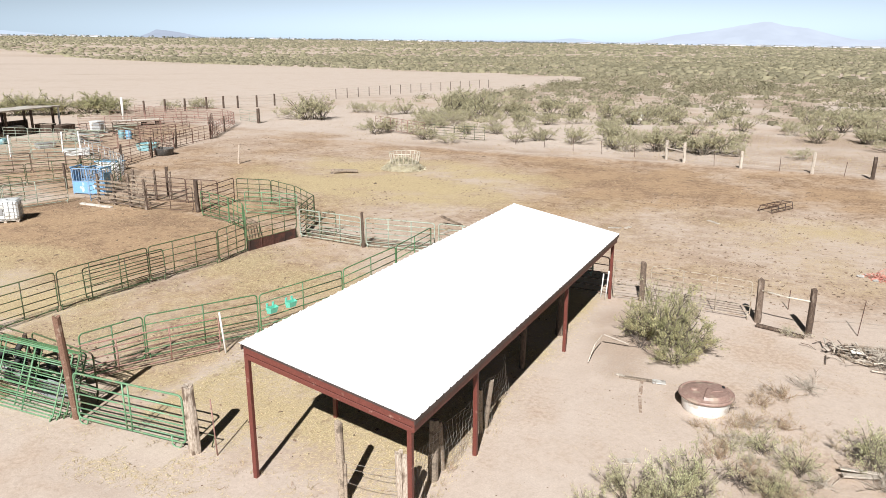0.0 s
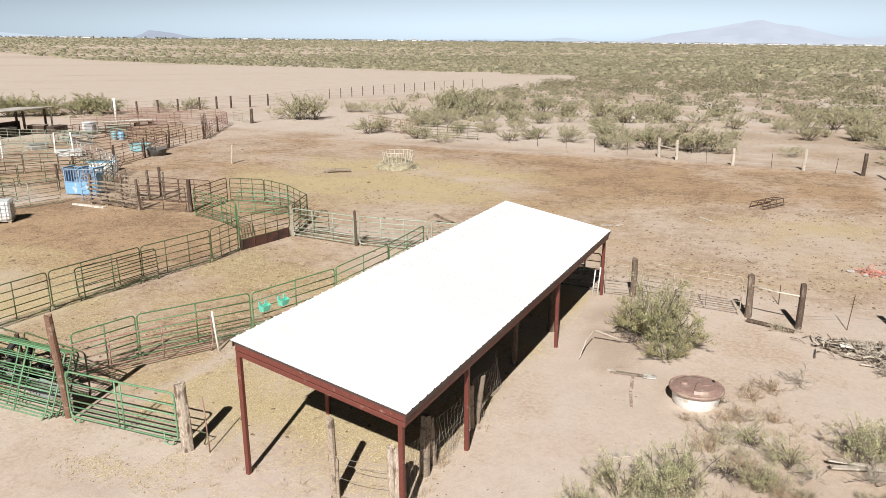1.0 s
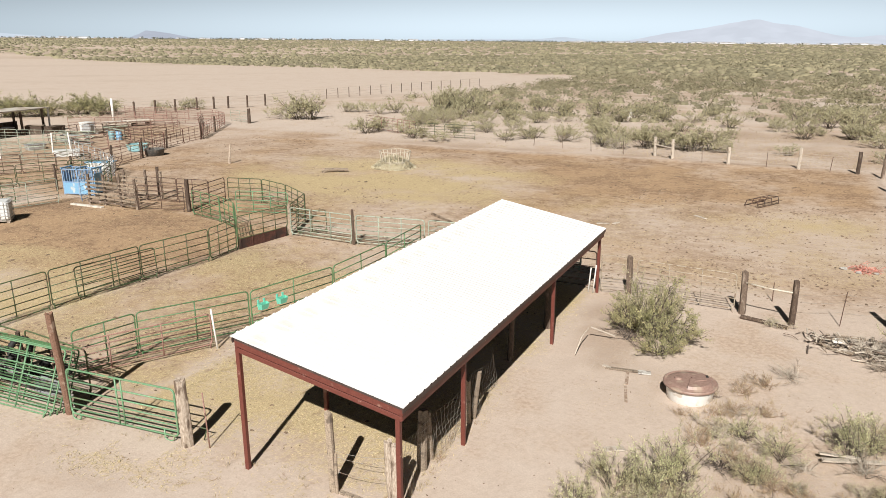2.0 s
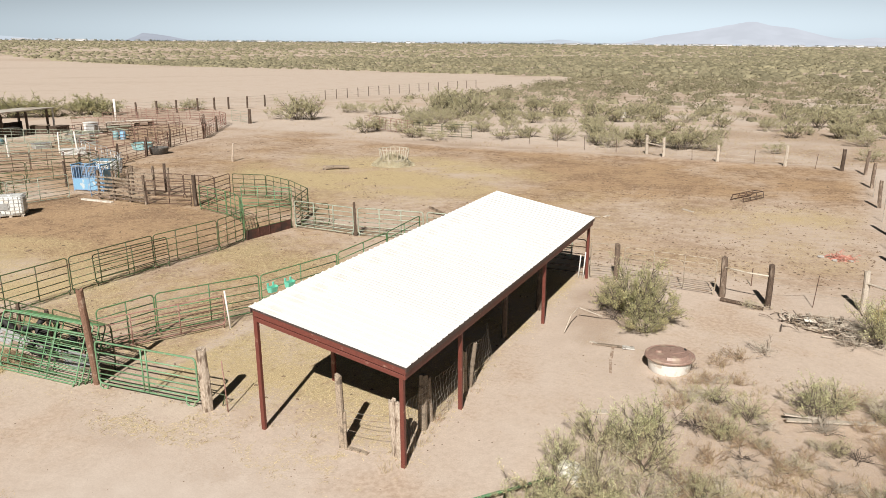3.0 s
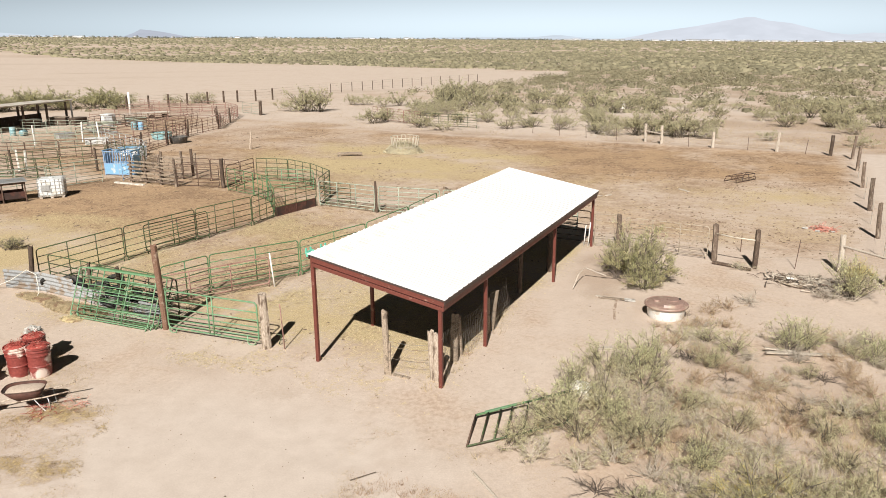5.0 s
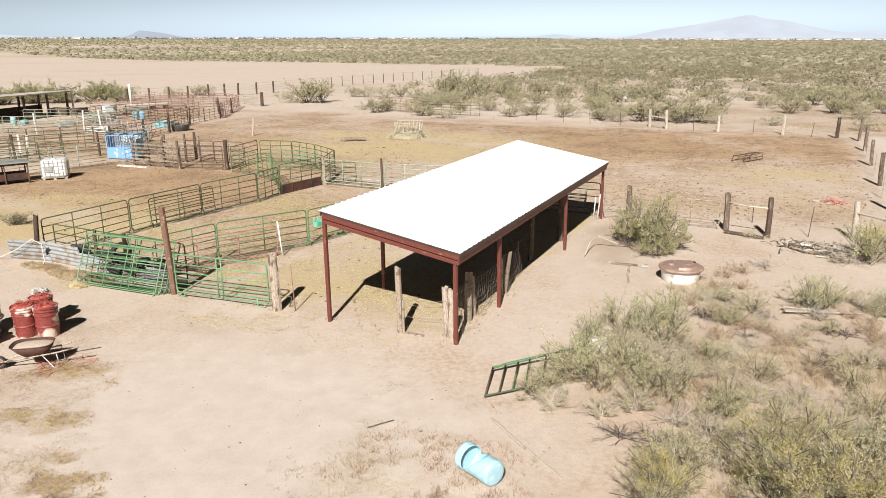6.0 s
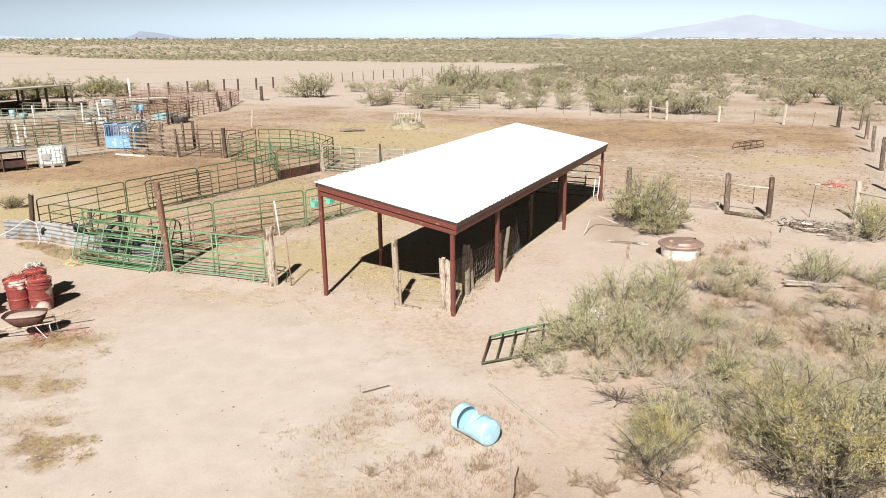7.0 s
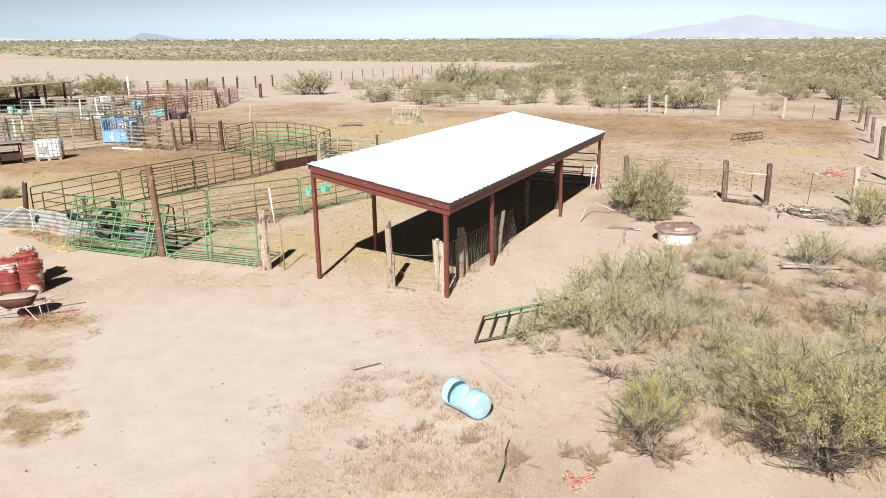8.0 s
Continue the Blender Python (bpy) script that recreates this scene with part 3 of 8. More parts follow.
    fleck = n.new("ShaderNodeTexVoronoi")
    fleck.inputs["Scale"].default_value = 2.6
    ln.new(co.outputs["Object"], fleck.inputs["Vector"])
    spot = n.new("ShaderNodeMapRange")
    spot.inputs["From Min"].default_value, spot.inputs["From Max"].default_value = 0.17, 0.08
    ln.new(fleck.outputs["Distance"], spot.inputs["Value"])
    spots = ops("MULTIPLY", ops("MULTIPLY", spot.outputs["Result"], sep.outputs["Red"]), ops("GREATER_THAN", mid, 0.52))
    out = mix(ops("MULTIPLY", spots, 0.55), out, ramp(tiny, (0.12, 0.075, 0.045), (0.22, 0.15, 0.1)))
    ln.new(out, bsdf.inputs["Base Color"])
    bp = n.new("ShaderNodeBump")
    bp.inputs["Distance"].default_value = 0.06
    ln.new(ops("SUBTRACT", 0.24, ops("MULTIPLY", attr.outputs["Alpha"], 0.17)), bp.inputs["Strength"])
    ln.new(ops("ADD", ops("MULTIPLY", fine, 0.7), ops("MULTIPLY", tiny, 0.3)), bp.inputs["Height"])
    ln.new(bp.outputs["Normal"], bsdf.inputs["Normal"])
    return m


ground_mesh = quick("ground", ground_points, ground_faces, ground_material(), True)
zone_layer = ground_mesh.color_attributes.new("zone", "FLOAT_COLOR", "POINT")
zone_layer.data.foreach_set("color", zones(ground_points[:, 0], ground_points[:, 1]).astype(np.float32).ravel())
ground = tagged(new("ground", ground_mesh), "dusty tan desert ground with trampled corral soil and straw", "ground", kind="structure")


def bearing(deg, dist):
    """A place at that many degrees right of the shed's long axis, seen from the yard."""
    return 7.7 + dist * math.sin(radians(deg)), -16 + dist * math.cos(radians(deg))


def ridge(name, dist, skyline, material, label, seed):
    """A far range: a slope of many facets under a skyline of (bearing, height)."""
    na, nd = 260, 14
    lo, hi = skyline[0][0], skyline[-1][0]
    a = np.linspace(lo, hi, na)
    crest = np.interp(a, [p[0] for p in skyline], [p[1] for p in skyline])
    soft = np.hanning(9) / np.hanning(9).sum()
    crest = np.convolve(np.pad(crest, 4, "edge"), soft, "valid")
    g = np.random.default_rng(seed)
    rough = sum(np.interp(a, np.linspace(lo, hi, k), g.uniform(-1, 1, k)) * 1.1 / k ** 0.7 for k in (40, 90, 200))
    crest = np.maximum(crest * (1 + 0.22 * rough), 0)
    verts, faces = [], []
    for j in range(nd):
        f = j / (nd - 1)
        spur = sum(np.interp(a, np.linspace(lo, hi, k), g.uniform(-1, 1, k)) for k in (30, 70))
        for i in range(na):
            d = dist - 420 * (1 - f) * (1 + 0.15 * spur[i])
            x, y = bearing(a[i], d)
            verts.append((x, y, float(far_z(x, y)) - 3 + (crest[i] + 3) * min(1, f ** 1.25 * (1 + 0.12 * spur[i] * (1 - f)))))
    for j in range(nd - 1):
        for i in range(na - 1):
            k = j * na + i
            faces.append((k, k + 1, k + na + 1, k + na))
    tagged(new(name, quick(name, verts, faces, material)), label, "mountain", kind="structure")


# these ranges glow by themselves; their pale tones stand for hazy air
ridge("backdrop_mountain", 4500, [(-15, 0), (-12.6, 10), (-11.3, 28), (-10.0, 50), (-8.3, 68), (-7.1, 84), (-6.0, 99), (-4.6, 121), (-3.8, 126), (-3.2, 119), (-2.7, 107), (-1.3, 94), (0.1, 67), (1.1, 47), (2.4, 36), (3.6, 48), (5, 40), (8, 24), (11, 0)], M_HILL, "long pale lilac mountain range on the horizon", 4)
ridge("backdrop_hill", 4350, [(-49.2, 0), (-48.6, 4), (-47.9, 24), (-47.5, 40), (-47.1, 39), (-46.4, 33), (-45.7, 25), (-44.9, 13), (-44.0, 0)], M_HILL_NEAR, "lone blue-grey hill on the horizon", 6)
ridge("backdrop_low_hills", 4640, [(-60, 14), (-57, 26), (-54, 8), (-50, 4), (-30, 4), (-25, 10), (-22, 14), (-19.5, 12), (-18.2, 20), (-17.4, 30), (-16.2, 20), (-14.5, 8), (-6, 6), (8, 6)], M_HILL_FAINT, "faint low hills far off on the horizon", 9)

# Town along the horizon.
rng = random.Random(21)


def far_building(i, deg, dist, w, h, d):
    x, y = bearing(deg, dist)
    t = thing("far_building", "low pale building at the far edge of the plain", "building", pose(x, y, float(far_z(x, y)), 0, 0, -deg), "buildings of the far town")
    part("wall", Shape().box((0, 0, h * 0.45), (w, d, h * 0.9), 0.3), M_TOWN, t)
    s = Shape()
    s.add([(-w / 2 - 1, -d / 2 - 1, h * 0.905), (w / 2 + 1, -d / 2 - 1, h * 0.905), (w / 2 + 1, d / 2 + 1, h * 0.905), (-w / 2 - 1, d / 2 + 1, h * 0.905), (-w / 2 - 1, 0, h * 1.12), (w / 2 + 1, 0, h * 1.12)],
          [(0, 1, 5, 4), (2, 3, 4, 5), (0, 4, 3), (1, 2, 5), (3, 2, 1, 0)])
    part("roof", s, M_TOWN, t)


for i in range(120):
    deg = rng.choice((rng.uniform(-60, -44), rng.uniform(-44, -26), rng.uniform(-24, 7), rng.uniform(-8, 7)))
    far_building(i, deg, rng.uniform(3250, 3900), rng.uniform(9, 28) * rng.choice((1, 1, 2)), rng.uniform(4.5, 8), rng.uniform(12, 25))


def cloud_of_leaves(g, spots, sizes, per, leaf, flat=0.75):
    """Triangles strewn over low domes: far bushes that nobody could count."""
    k = len(spots)
    r = sizes[:, None] * np.sqrt(g.uniform(0.02, 1, (k, per)))
    a = g.uniform(0, 2 * np.pi, (k, per))
    top = sizes[:, None] * flat * g.uniform(0.75, 1.15, (k, 1)) * np.sqrt(np.maximum(1 - (r / sizes[:, None]) ** 2, 0.03))
    z = top * g.uniform(0.12, 1.0, (k, per)) ** 0.7
    c = np.stack([spots[:, :1] + r * np.cos(a), spots[:, 1:2] + r * np.sin(a), z], -1).reshape(-1, 3)
    ls = (np.repeat(sizes, per) * leaf)[:, None, None]
    tri = g.normal(0, 1, (len(c), 3, 3)) * ls
    tri[:, :, 2] *= 0.8
    v = c[:, None] + tri
    v[:, :, 2] = np.maximum(v[:, :, 2], 0.0) + np.repeat(far_z(spots[:, 0], spots[:, 1]), per)[:, None]
    return v.reshape(-1, 3), np.arange(len(c) * 3).reshape(-1, 3)


def scrub_spots(g, count, lo, hi, deg_lo=-64, deg_hi=16):
    d = np.sqrt(g.uniform(lo ** 2, hi ** 2, count))
    b = np.radians(g.uniform(deg_lo, deg_hi, count))
    x, y = 7.7 + d * np.sin(b), -16 + d * np.cos(b)
    keep = (in_field(x, y) < 0.25) & ((y > 54) | (x > 17))
    open_ground = wave(x * 0.035, y * 0.05, 31) + 0.5 * wave(x * 0.12, y * 0.16, 32)
    keep &= g.uniform(-1.1, 1.0, count) < open_ground + 0.25
    pale = zones(x, y)[:, 3]
    keep &= pale < 0.64
    keep &= ~((x < -40) & (y < 100) & (x > -76))
    return np.stack([x, y], -1)[keep]


def domes(g, spots, sizes, high, sides=6):
    """Low uneven mounds of growth, one for each bush."""
    k = len(spots)
    a = np.arange(sides) * 2 * np.pi / sides + g.uniform(0, 6.28, (k, 1))
    r = sizes[:, None] * g.uniform(0.65, 1.3, (k, sides))
    h = sizes[:, None] * high * g.uniform(0.7, 1.3, (k, 1))
    z0 = relief(spots[:, 0], spots[:, 1])[:, None]
    x, y = spots[:, :1], spots[:, 1:2]
    low = np.stack([x + r * np.cos(a), y + r * np.sin(a), np.repeat(z0 - 0.05, sides, 1)], -1)
    q = 0.8 * g.uniform(0.8, 1.15, (k, sides))
    mid = np.stack([x + r * q * np.cos(a), y + r * q * np.sin(a), z0 + h * g.uniform(0.55, 0.95, (k, sides))], -1)
    top = np.stack([x + r[:, :1] * 0.2, y + r[:, 1:2] * 0.15, z0 + h], -1)
    v = np.concatenate([low, mid, top], 1).reshape(-1, 3)
    b = np.arange(k)[:, None] * (2 * sides + 1)
    f = []
    for j in range(sides):
        n = (j + 1) % sides
        f += [np.concatenate([b + j, b + n, b + sides + n], 1), np.concatenate([b + j, b + sides + n, b + sides + j], 1), np.concatenate([b + sides + j, b + sides + n, b + 2 * sides], 1)]
    return v, np.concatenate(f)


def scrub(name, label, count, lo, hi, per, leaf, size, seed, high=0.6, sides=6, core=0.8):
    """Scrub too thick to count: a mound for each bush, with loose sprays of leaf round it."""
    g = np.random.default_rng(seed)
    spots = scrub_spots(g, count, lo, hi)
    sizes = g.uniform(*size, len(spots)) * g.choice([0.7, 1.0, 1.0, 1.35], len(spots))
    v, f = domes(g, spots, sizes * core, high, sides)
    if per:
        lv, lf = cloud_of_leaves(g, spots, sizes, per, leaf, high * 1.15)
        v, f = np.concatenate([v, lv]), np.concatenate([f, lf + len(v)])
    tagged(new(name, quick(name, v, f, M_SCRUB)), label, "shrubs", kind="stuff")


tree_g = np.random.default_rng(44)
tree_d, tree_b = tree_g.uniform(3200, 3850, 700), np.radians(np.concatenate([tree_g.uniform(-62, 8, 350), tree_g.normal(-19, 3, 150), tree_g.normal(-40, 8, 200)]))
tree_spots = np.stack([7.7 + tree_d * np.sin(tree_b), -16 + tree_d * np.cos(tree_b)], -1)
tree_v, tree_f = cloud_of_leaves(tree_g, tree_spots, tree_g.uniform(3, 7, 700), 14, 0.4, 1.1)
tagged(new("far_trees", quick("far_trees", tree_v, tree_f, M_HAZED_TREE)), "dark line of trees among far buildings", "trees", kind="stuff")
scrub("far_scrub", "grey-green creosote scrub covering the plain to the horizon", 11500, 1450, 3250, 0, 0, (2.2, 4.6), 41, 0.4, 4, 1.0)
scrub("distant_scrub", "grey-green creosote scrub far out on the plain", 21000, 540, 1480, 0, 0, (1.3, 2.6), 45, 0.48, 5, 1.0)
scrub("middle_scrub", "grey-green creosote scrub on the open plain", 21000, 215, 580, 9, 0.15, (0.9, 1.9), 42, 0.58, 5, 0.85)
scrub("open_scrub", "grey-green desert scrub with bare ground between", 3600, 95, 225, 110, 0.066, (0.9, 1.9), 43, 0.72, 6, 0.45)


# ---- the open shed ----
def shed():
    t = thing("open_shed", "long open-sided livestock shed with white metal roof on red-brown steel posts", "shed")
    drop = (3.30 - 2.58) / 4.1

    def roof_z(x):
        return 3.30 - drop * (x + 4.0)

    lean = Matrix.Rotation(math.atan(drop), 3, "Y")
    post_y = (0.0, 3.1, 9.95, 15.6)
    for y in post_y:
        for x in (-4.0, 0.0):
            h = roof_z(x) - 0.18
            part("post", Shape().box((x, y, h / 2 - 0.1), (0.105, 0.105, h + 0.2), 0.01), M_SHED, t)
    for y in post_y[1:3]:
        part("rafter", Shape().box((-1.92, y, roof_z(-1.92) - 0.17), (4.16, 0.08, 0.16), 0.008, lean), M_SHED, t)
    for y, s in ((-0.03, 1), (15.64, -1)):
        # front and back beams: an upper channel over a set-back lower one
        part("fascia", Shape().box((-1.92, y - 0.045 * s, roof_z(-1.92) - 0.125), (4.22, 0.05, 0.17), 0.006, lean), M_SHED, t)
        part("fascia_lip", Shape().box((-1.92, y - 0.075 * s, roof_z(-1.92) - 0.05), (4.22, 0.03, 0.03), 0.004, lean), M_SHED_EDGE, t)
        part("beam", Shape().box((-1.92, y - 0.005 * s, roof_z(-1.92) - 0.30), (4.16, 0.09, 0.11), 0.006, lean), M_SHED, t)
    for x, deep in ((0.11, 0.25), (-4.0, 0.2)):
        part("eave_beam", Shape().box((x, 7.8, roof_z(x) - 0.08 - deep / 2), (0.06, 15.75, deep), 0.008), M_SHED, t)
        part("eave_strip", Shape().box((x + (0.062 if x > 0 else -0.04), 7.8, roof_z(x) - 0.075), (0.03, 15.86, 0.115), 0.006), M_SHED_EDGE, t)
    for x in (-3.2, -2.3, -1.4, -0.5):
        part("purlin", Shape().box((x, 7.8, roof_z(x) - 0.075), (0.06, 15.5, 0.1), 0.006), M_SHED, t)
    # roof sheets with ribs that run down the slope
    count, y0, y1 = 17, -0.13, 15.76
    wide = (y1 - y0) / count
    prof = []
    for k in range(3):
        b = k * wide / 3
        prof += [(b, 0), (b + 0.20, 0), (b + 0.225, 0.020), (b + 0.275, 0.020), (b + 0.30, 0)]
    prof.append((wide + 0.012, 0.002))
    s = Shape()
    half = len(prof)
    for x in (-4.10, 0.19):
        for dz in (0, -0.004):
            for yy, zz in prof:
                s.v.append((x, yy, roof_z(x) + zz + dz))
    for i in range(half - 1):
        a, b, c, d = i, half + i, 2 * half + i, 3 * half + i
        s.f += [(a, a + 1, c + 1, c), (b, d, d + 1, b + 1), (a, b, b + 1, a + 1), (c, c + 1, d + 1, d)]
    s.f += [(0, 2 * half, 3 * half, half), (half - 1, 2 * half - 1, 4 * half - 1, 3 * half - 1)]
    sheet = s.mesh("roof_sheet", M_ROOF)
    # unseen underside gets the near-black coat, which keeps the shade below dark
    sheet.materials.append(M_ROOF_UNDERSIDE)
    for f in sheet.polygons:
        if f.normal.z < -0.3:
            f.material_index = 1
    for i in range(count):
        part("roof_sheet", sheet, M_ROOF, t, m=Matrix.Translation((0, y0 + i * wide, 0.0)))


shed()


# ---- posts, panels, gates ----
def post_shape(h, r, seed, taper=0.9, rough=0.12, sink=0.15):
    """A split or round post with an uneven outline and a worn top."""
    g = random.Random(seed)
    n, rings = 10, 7
    s = Shape()
    lobes = [1 + g.uniform(-rough, rough) for _ in range(n)]
    for i in range(rings):
        f = i / (rings - 1)
        z = -sink + f * (h + sink)
        dx, dy = 0.02 * math.sin(3 * f + seed), 0.02 * math.cos(2.3 * f + seed)
        for j in range(n):
            w = 2 * math.pi * j / n
            rr = r * (1 + (taper - 1) * f) * lobes[j] * (1 + g.uniform(-rough, rough) * 0.35)
            zz = z + (g.uniform(-0.05, 0.03) if i == rings - 1 else 0)
            s.v.append((dx + rr * math.cos(w), dy + rr * math.sin(w), zz))
    for i in range(rings - 1):
        for j in range(n):
            s.f.append((i * n + j, i * n + (j + 1) % n, (i + 1) * n + (j + 1) % n, (i + 1) * n + j))
    k = len(s.v)
    s.v.append((0, 0, h - 0.03))
    for j in range(n):
        s.f.append(((rings - 1) * n + j, (rings - 1) * n + (j + 1) % n, k))
    return s


def post(x, y, h, r, material, label, seed, lean=(0, 0), group=""):
    return solid("fence_post", post_shape(h, r, seed), material, label, "fence post", at(x, y, seed * 40, 1, lean), group)


kept = {}


def rounded(w, lo, hi, r):
    """Corner-rounded outline in the xz plane."""
    pts = []
    for cx, cz, a in ((w - r, lo + r, -90), (w - r, hi - r, 0), (r, hi - r, 90), (r, lo + r, 180)):
        for k in range(4):
            q = radians(a + 30 * k)
            pts.append((cx + r * math.cos(q), 0, cz + r * math.sin(q)))
    return pts


def panel(a, b, h=1.45, rails=6, uprights=1, material=None, name="pipe_fence", label="", group="", lo=0.12, lean=0.0, tube=0.024, rise=(0, 0), corner=0.12):
    """A livestock panel of pipe from a to b, with a rounded frame, rails and uprights."""
    material = material or M_GREEN_OLD
    dx, dy = b[0] - a[0], b[1] - a[1]
    w = round(math.hypot(dx, dy), 2)
    turn = math.degrees(math.atan2(dy, dx))
    t = thing(name, label, "gate" if "gate" in name else "fence", pose(a[0], a[1], ground_z(*a) + rise[0], lean, 0, turn), group)
    if (w, h, lo, tube, "o") not in kept:
        kept[(w, h, lo, tube, "o")] = Shape().tube(rounded(w, lo, h, corner), tube, 6, closed=True)
    key = (w, h, rails, uprights, lo, tube, material.name)
    if key not in kept:
        kept[key] = (
            kept[(w, h, lo, tube, "o")].mesh("outer_pipe", material, True),
            Shape().tube([(0.02, 0, 0), (w - 0.02, 0, 0)], tube * 0.82, 6).mesh("rail", material, True),
            Shape().tube([(0, 0, lo), (0, 0, h)], tube * 0.9, 6).mesh("upright", material, True),
            Shape().tube([(0, 0, -0.05), (0, 0, lo + 0.1)], tube, 6).mesh("foot", material, True))
    frame_mesh, rail_mesh, upright_mesh, foot_mesh = kept[key]
    part("outer_pipe", frame_mesh, material, t)
    for k in range(1, rails - 1):
        # closer together towards the ground
        f = (k / (rails - 1)) ** 1.12
        part("rail", rail_mesh, material, t, m=Matrix.Translation((0, 0, lo + (h - lo) * f)))
    for k in range(uprights):
        part("upright", upright_mesh, material, t, m=Matrix.Translation((w * (k + 1) / (uprights + 1), 0.0, 0)))
    for x in (0.06, w - 0.06):
        part("foot", foot_mesh, material, t, m=Matrix.Translation((x, 0, 0)))
    return t


def run(points, material, label, group, h=1.45, rails=6, length=3.6, uprights=1, wobble=0.0, seed=1, name="pipe_fence", lean=0.0):
    """Panels end to end along a line of points."""
    g = random.Random(seed)
    for a, b in zip(points, points[1:]):
        total = math.hypot(b[0] - a[0], b[1] - a[1])
        k = max(1, round(total / length))
        for i in range(k):
            p = [a[c] + (b[c] - a[c]) * (i + 0.012) / k for c in (0, 1)]
            q = [a[c] + (b[c] - a[c]) * (i + 0.988) / k for c in (0, 1)]
            panel(p, q, h, rails, uprights, material, name, label, group, lean=lean + g.uniform(-wobble, wobble))


def wires(name, points, heights, r, label, sag=0.03, seed=2, category="fence wire"):
    """Strands from post to post, a little slack."""
    g = random.Random(seed)
    t = thing(name, label, category)
    for h in heights:
        line = []
        ends = [ground_z(*p) + h + g.uniform(-0.03, 0.03) for p in points]
        for i in range(len(points) - 1):
            (ax, ay), (bx, by) = points[i], points[i + 1]
            for k in range(4):
                f = k / 4
                line.append((ax + (bx - ax) * f, ay + (by - ay) * f, ends[i] + (ends[i + 1] - ends[i]) * f - sag * 4 * f * (1 - f)))
        line.append((points[-1][0], points[-1][1], ends[-1]))
        s = Shape().tube(line, r, 3, caps=False)
        part("wire", s, M_WIRE, t)
    return t


# The horse pen beside the shed.
PEN = "panels of the horse pen"
horse_side = [(-11.75, 1.55), (-11.3, 3.45), (-9.5, 6.6), (-8.6, 10.2), (-8.5, 13.9), (-8.7, 17.4)]
for a, b in zip(horse_side, horse_side[1:]):
    panel((a[0] + (b[0] - a[0]) * 0.012, a[1] + (b[1] - a[1]) * 0.012), (a[0] + (b[0] - a[0]) * 0.988, a[1] + (b[1] - a[1]) * 0.988), 1.45, 6, 1, M_GREEN,
          label="green painted pipe panel of the horse pen", group=PEN)
panel((-11.9, 1.0), (-9.75, 5.0), 1.15, 6, 2, M_RUST_RED, label="red-brown rusty pipe panel set against the pen", group=PEN)
back_side = [(-17.75, 1.15), (-17.6, 5.1), (-17.3, 9.0), (-16.8, 12.4), (-17.0, 14.4)]
for a, b in zip(back_side, back_side[1:]):
    panel((a[0], a[1] + 0.04), (b[0], b[1] - 0.04), 1.5, 6, 2, M_GREEN_OLD, label="old dark green pipe panel between the pens", group=PEN)
panel((-17.55, 6.2), (-17.05, 9.6), 1.3, 6, 1, M_GREEN_OLD, label="second old green panel leaned on the pen fence", group=PEN, lean=-4)
panel((-17.0, 14.5), (-16.5, 17.6), 1.6, 5, 3, M_GREEN_OLD, label="dark green pipe panel above a rusty plate", group=PEN, lo=0.5)
plate = Shape().box((0, 0, 0.25), (3.1, 0.03, 0.52), 0.006)
for k in range(5):
    plate.box((-1.45 + k * 0.72, -0.03, 0.25), (0.05, 0.03, 0.5), 0.006)
solid("steel_kickplate", plate, M_RUST_PLATE, "rusty dark red steel plate along the foot of a panel", "steel plate", at(-16.75, 16.05, 81))

# Grey-green gates that close the alley behind the shed.
YARD = "gates behind the shed"
for a, b in (((-16.35, 17.7), (-12.6, 17.55)), ((-12.35, 17.6), (-8.9, 18.1)), ((-8.7, 18.15), (-5.2, 18.4)), ((-5.0, 18.4), (-1.4, 18.2))):
    panel(a, b, 1.45, 7, 2, M_GREY_GREEN, "farm_gate", "pale grey-green pipe gate across the yard", YARD, tube=0.032)
post(-12.48, 17.5, 1.75, 0.07, M_WOOD_DARK, "dark wooden gate post between two pipe gates", 3)
post(-16.45, 17.75, 1.6, 0.09, M_WOOD, "grey weathered wooden corner post", 4)
panel((-16.1, 17.9), (-15.0, 18.9), 1.2, 5, 1, M_GREEN_OLD, label="short dark pipe panel leaning at a corner", group=PEN, lean=-14)
panel((-16.5, 17.9), (-17.6, 20.6), 1.55, 6, 1, M_GREEN_OLD, label="dark green pipe panel of the holding pen", group="panels of the holding pen")

# Holding pen of green panels and its alley.
HOLD = "panels of the holding pen"
run([(-17.7, 20.7), (-20.4, 22.5), (-22.9, 23.4), (-25.2, 22.9)], M_GREEN_OLD, "old green pipe panel of the holding pen", HOLD, 1.5, 6, 3.0, 2)
run([(-25.3, 22.8), (-24.6, 19.3)], M_RUST, "rusty pipe panel of the holding pen", HOLD, 1.5, 6, 3.4, 1)
run([(-24.4, 19.1), (-21.7, 18.4), (-19.9, 17.5)], M_GREEN, "green pipe gate of the holding pen", HOLD, 1.45, 6, 3.0, 2)
panel((-19.8, 17.45), (-17.1, 14.6), 1.45, 6, 1, M_GREEN, label="green pipe gate standing open in the holding pen", group=HOLD)
panel((-22.5, 20.6), (-19.4, 21.4), 1.3, 6, 2, M_GREEN_BRIGHT, label="lighter green pipe panel inside the holding pen", group=HOLD)
run([(-28.3, 18.7), (-25.4, 19.5)], M_RUST, "rusty pipe rails of the cattle alley", HOLD, 1.5, 6, 3.0, 1)
run([(-30.0, 20.9), (-25.5, 21.6)], M_RUST, "rusty pipe rails of the cattle alley", HOLD, 1.5, 6, 3.0, 1)
post(-25.3, 19.7, 1.9, 0.13, M_WOOD_DARK, "stout dark wooden post at the cattle alley", 6)


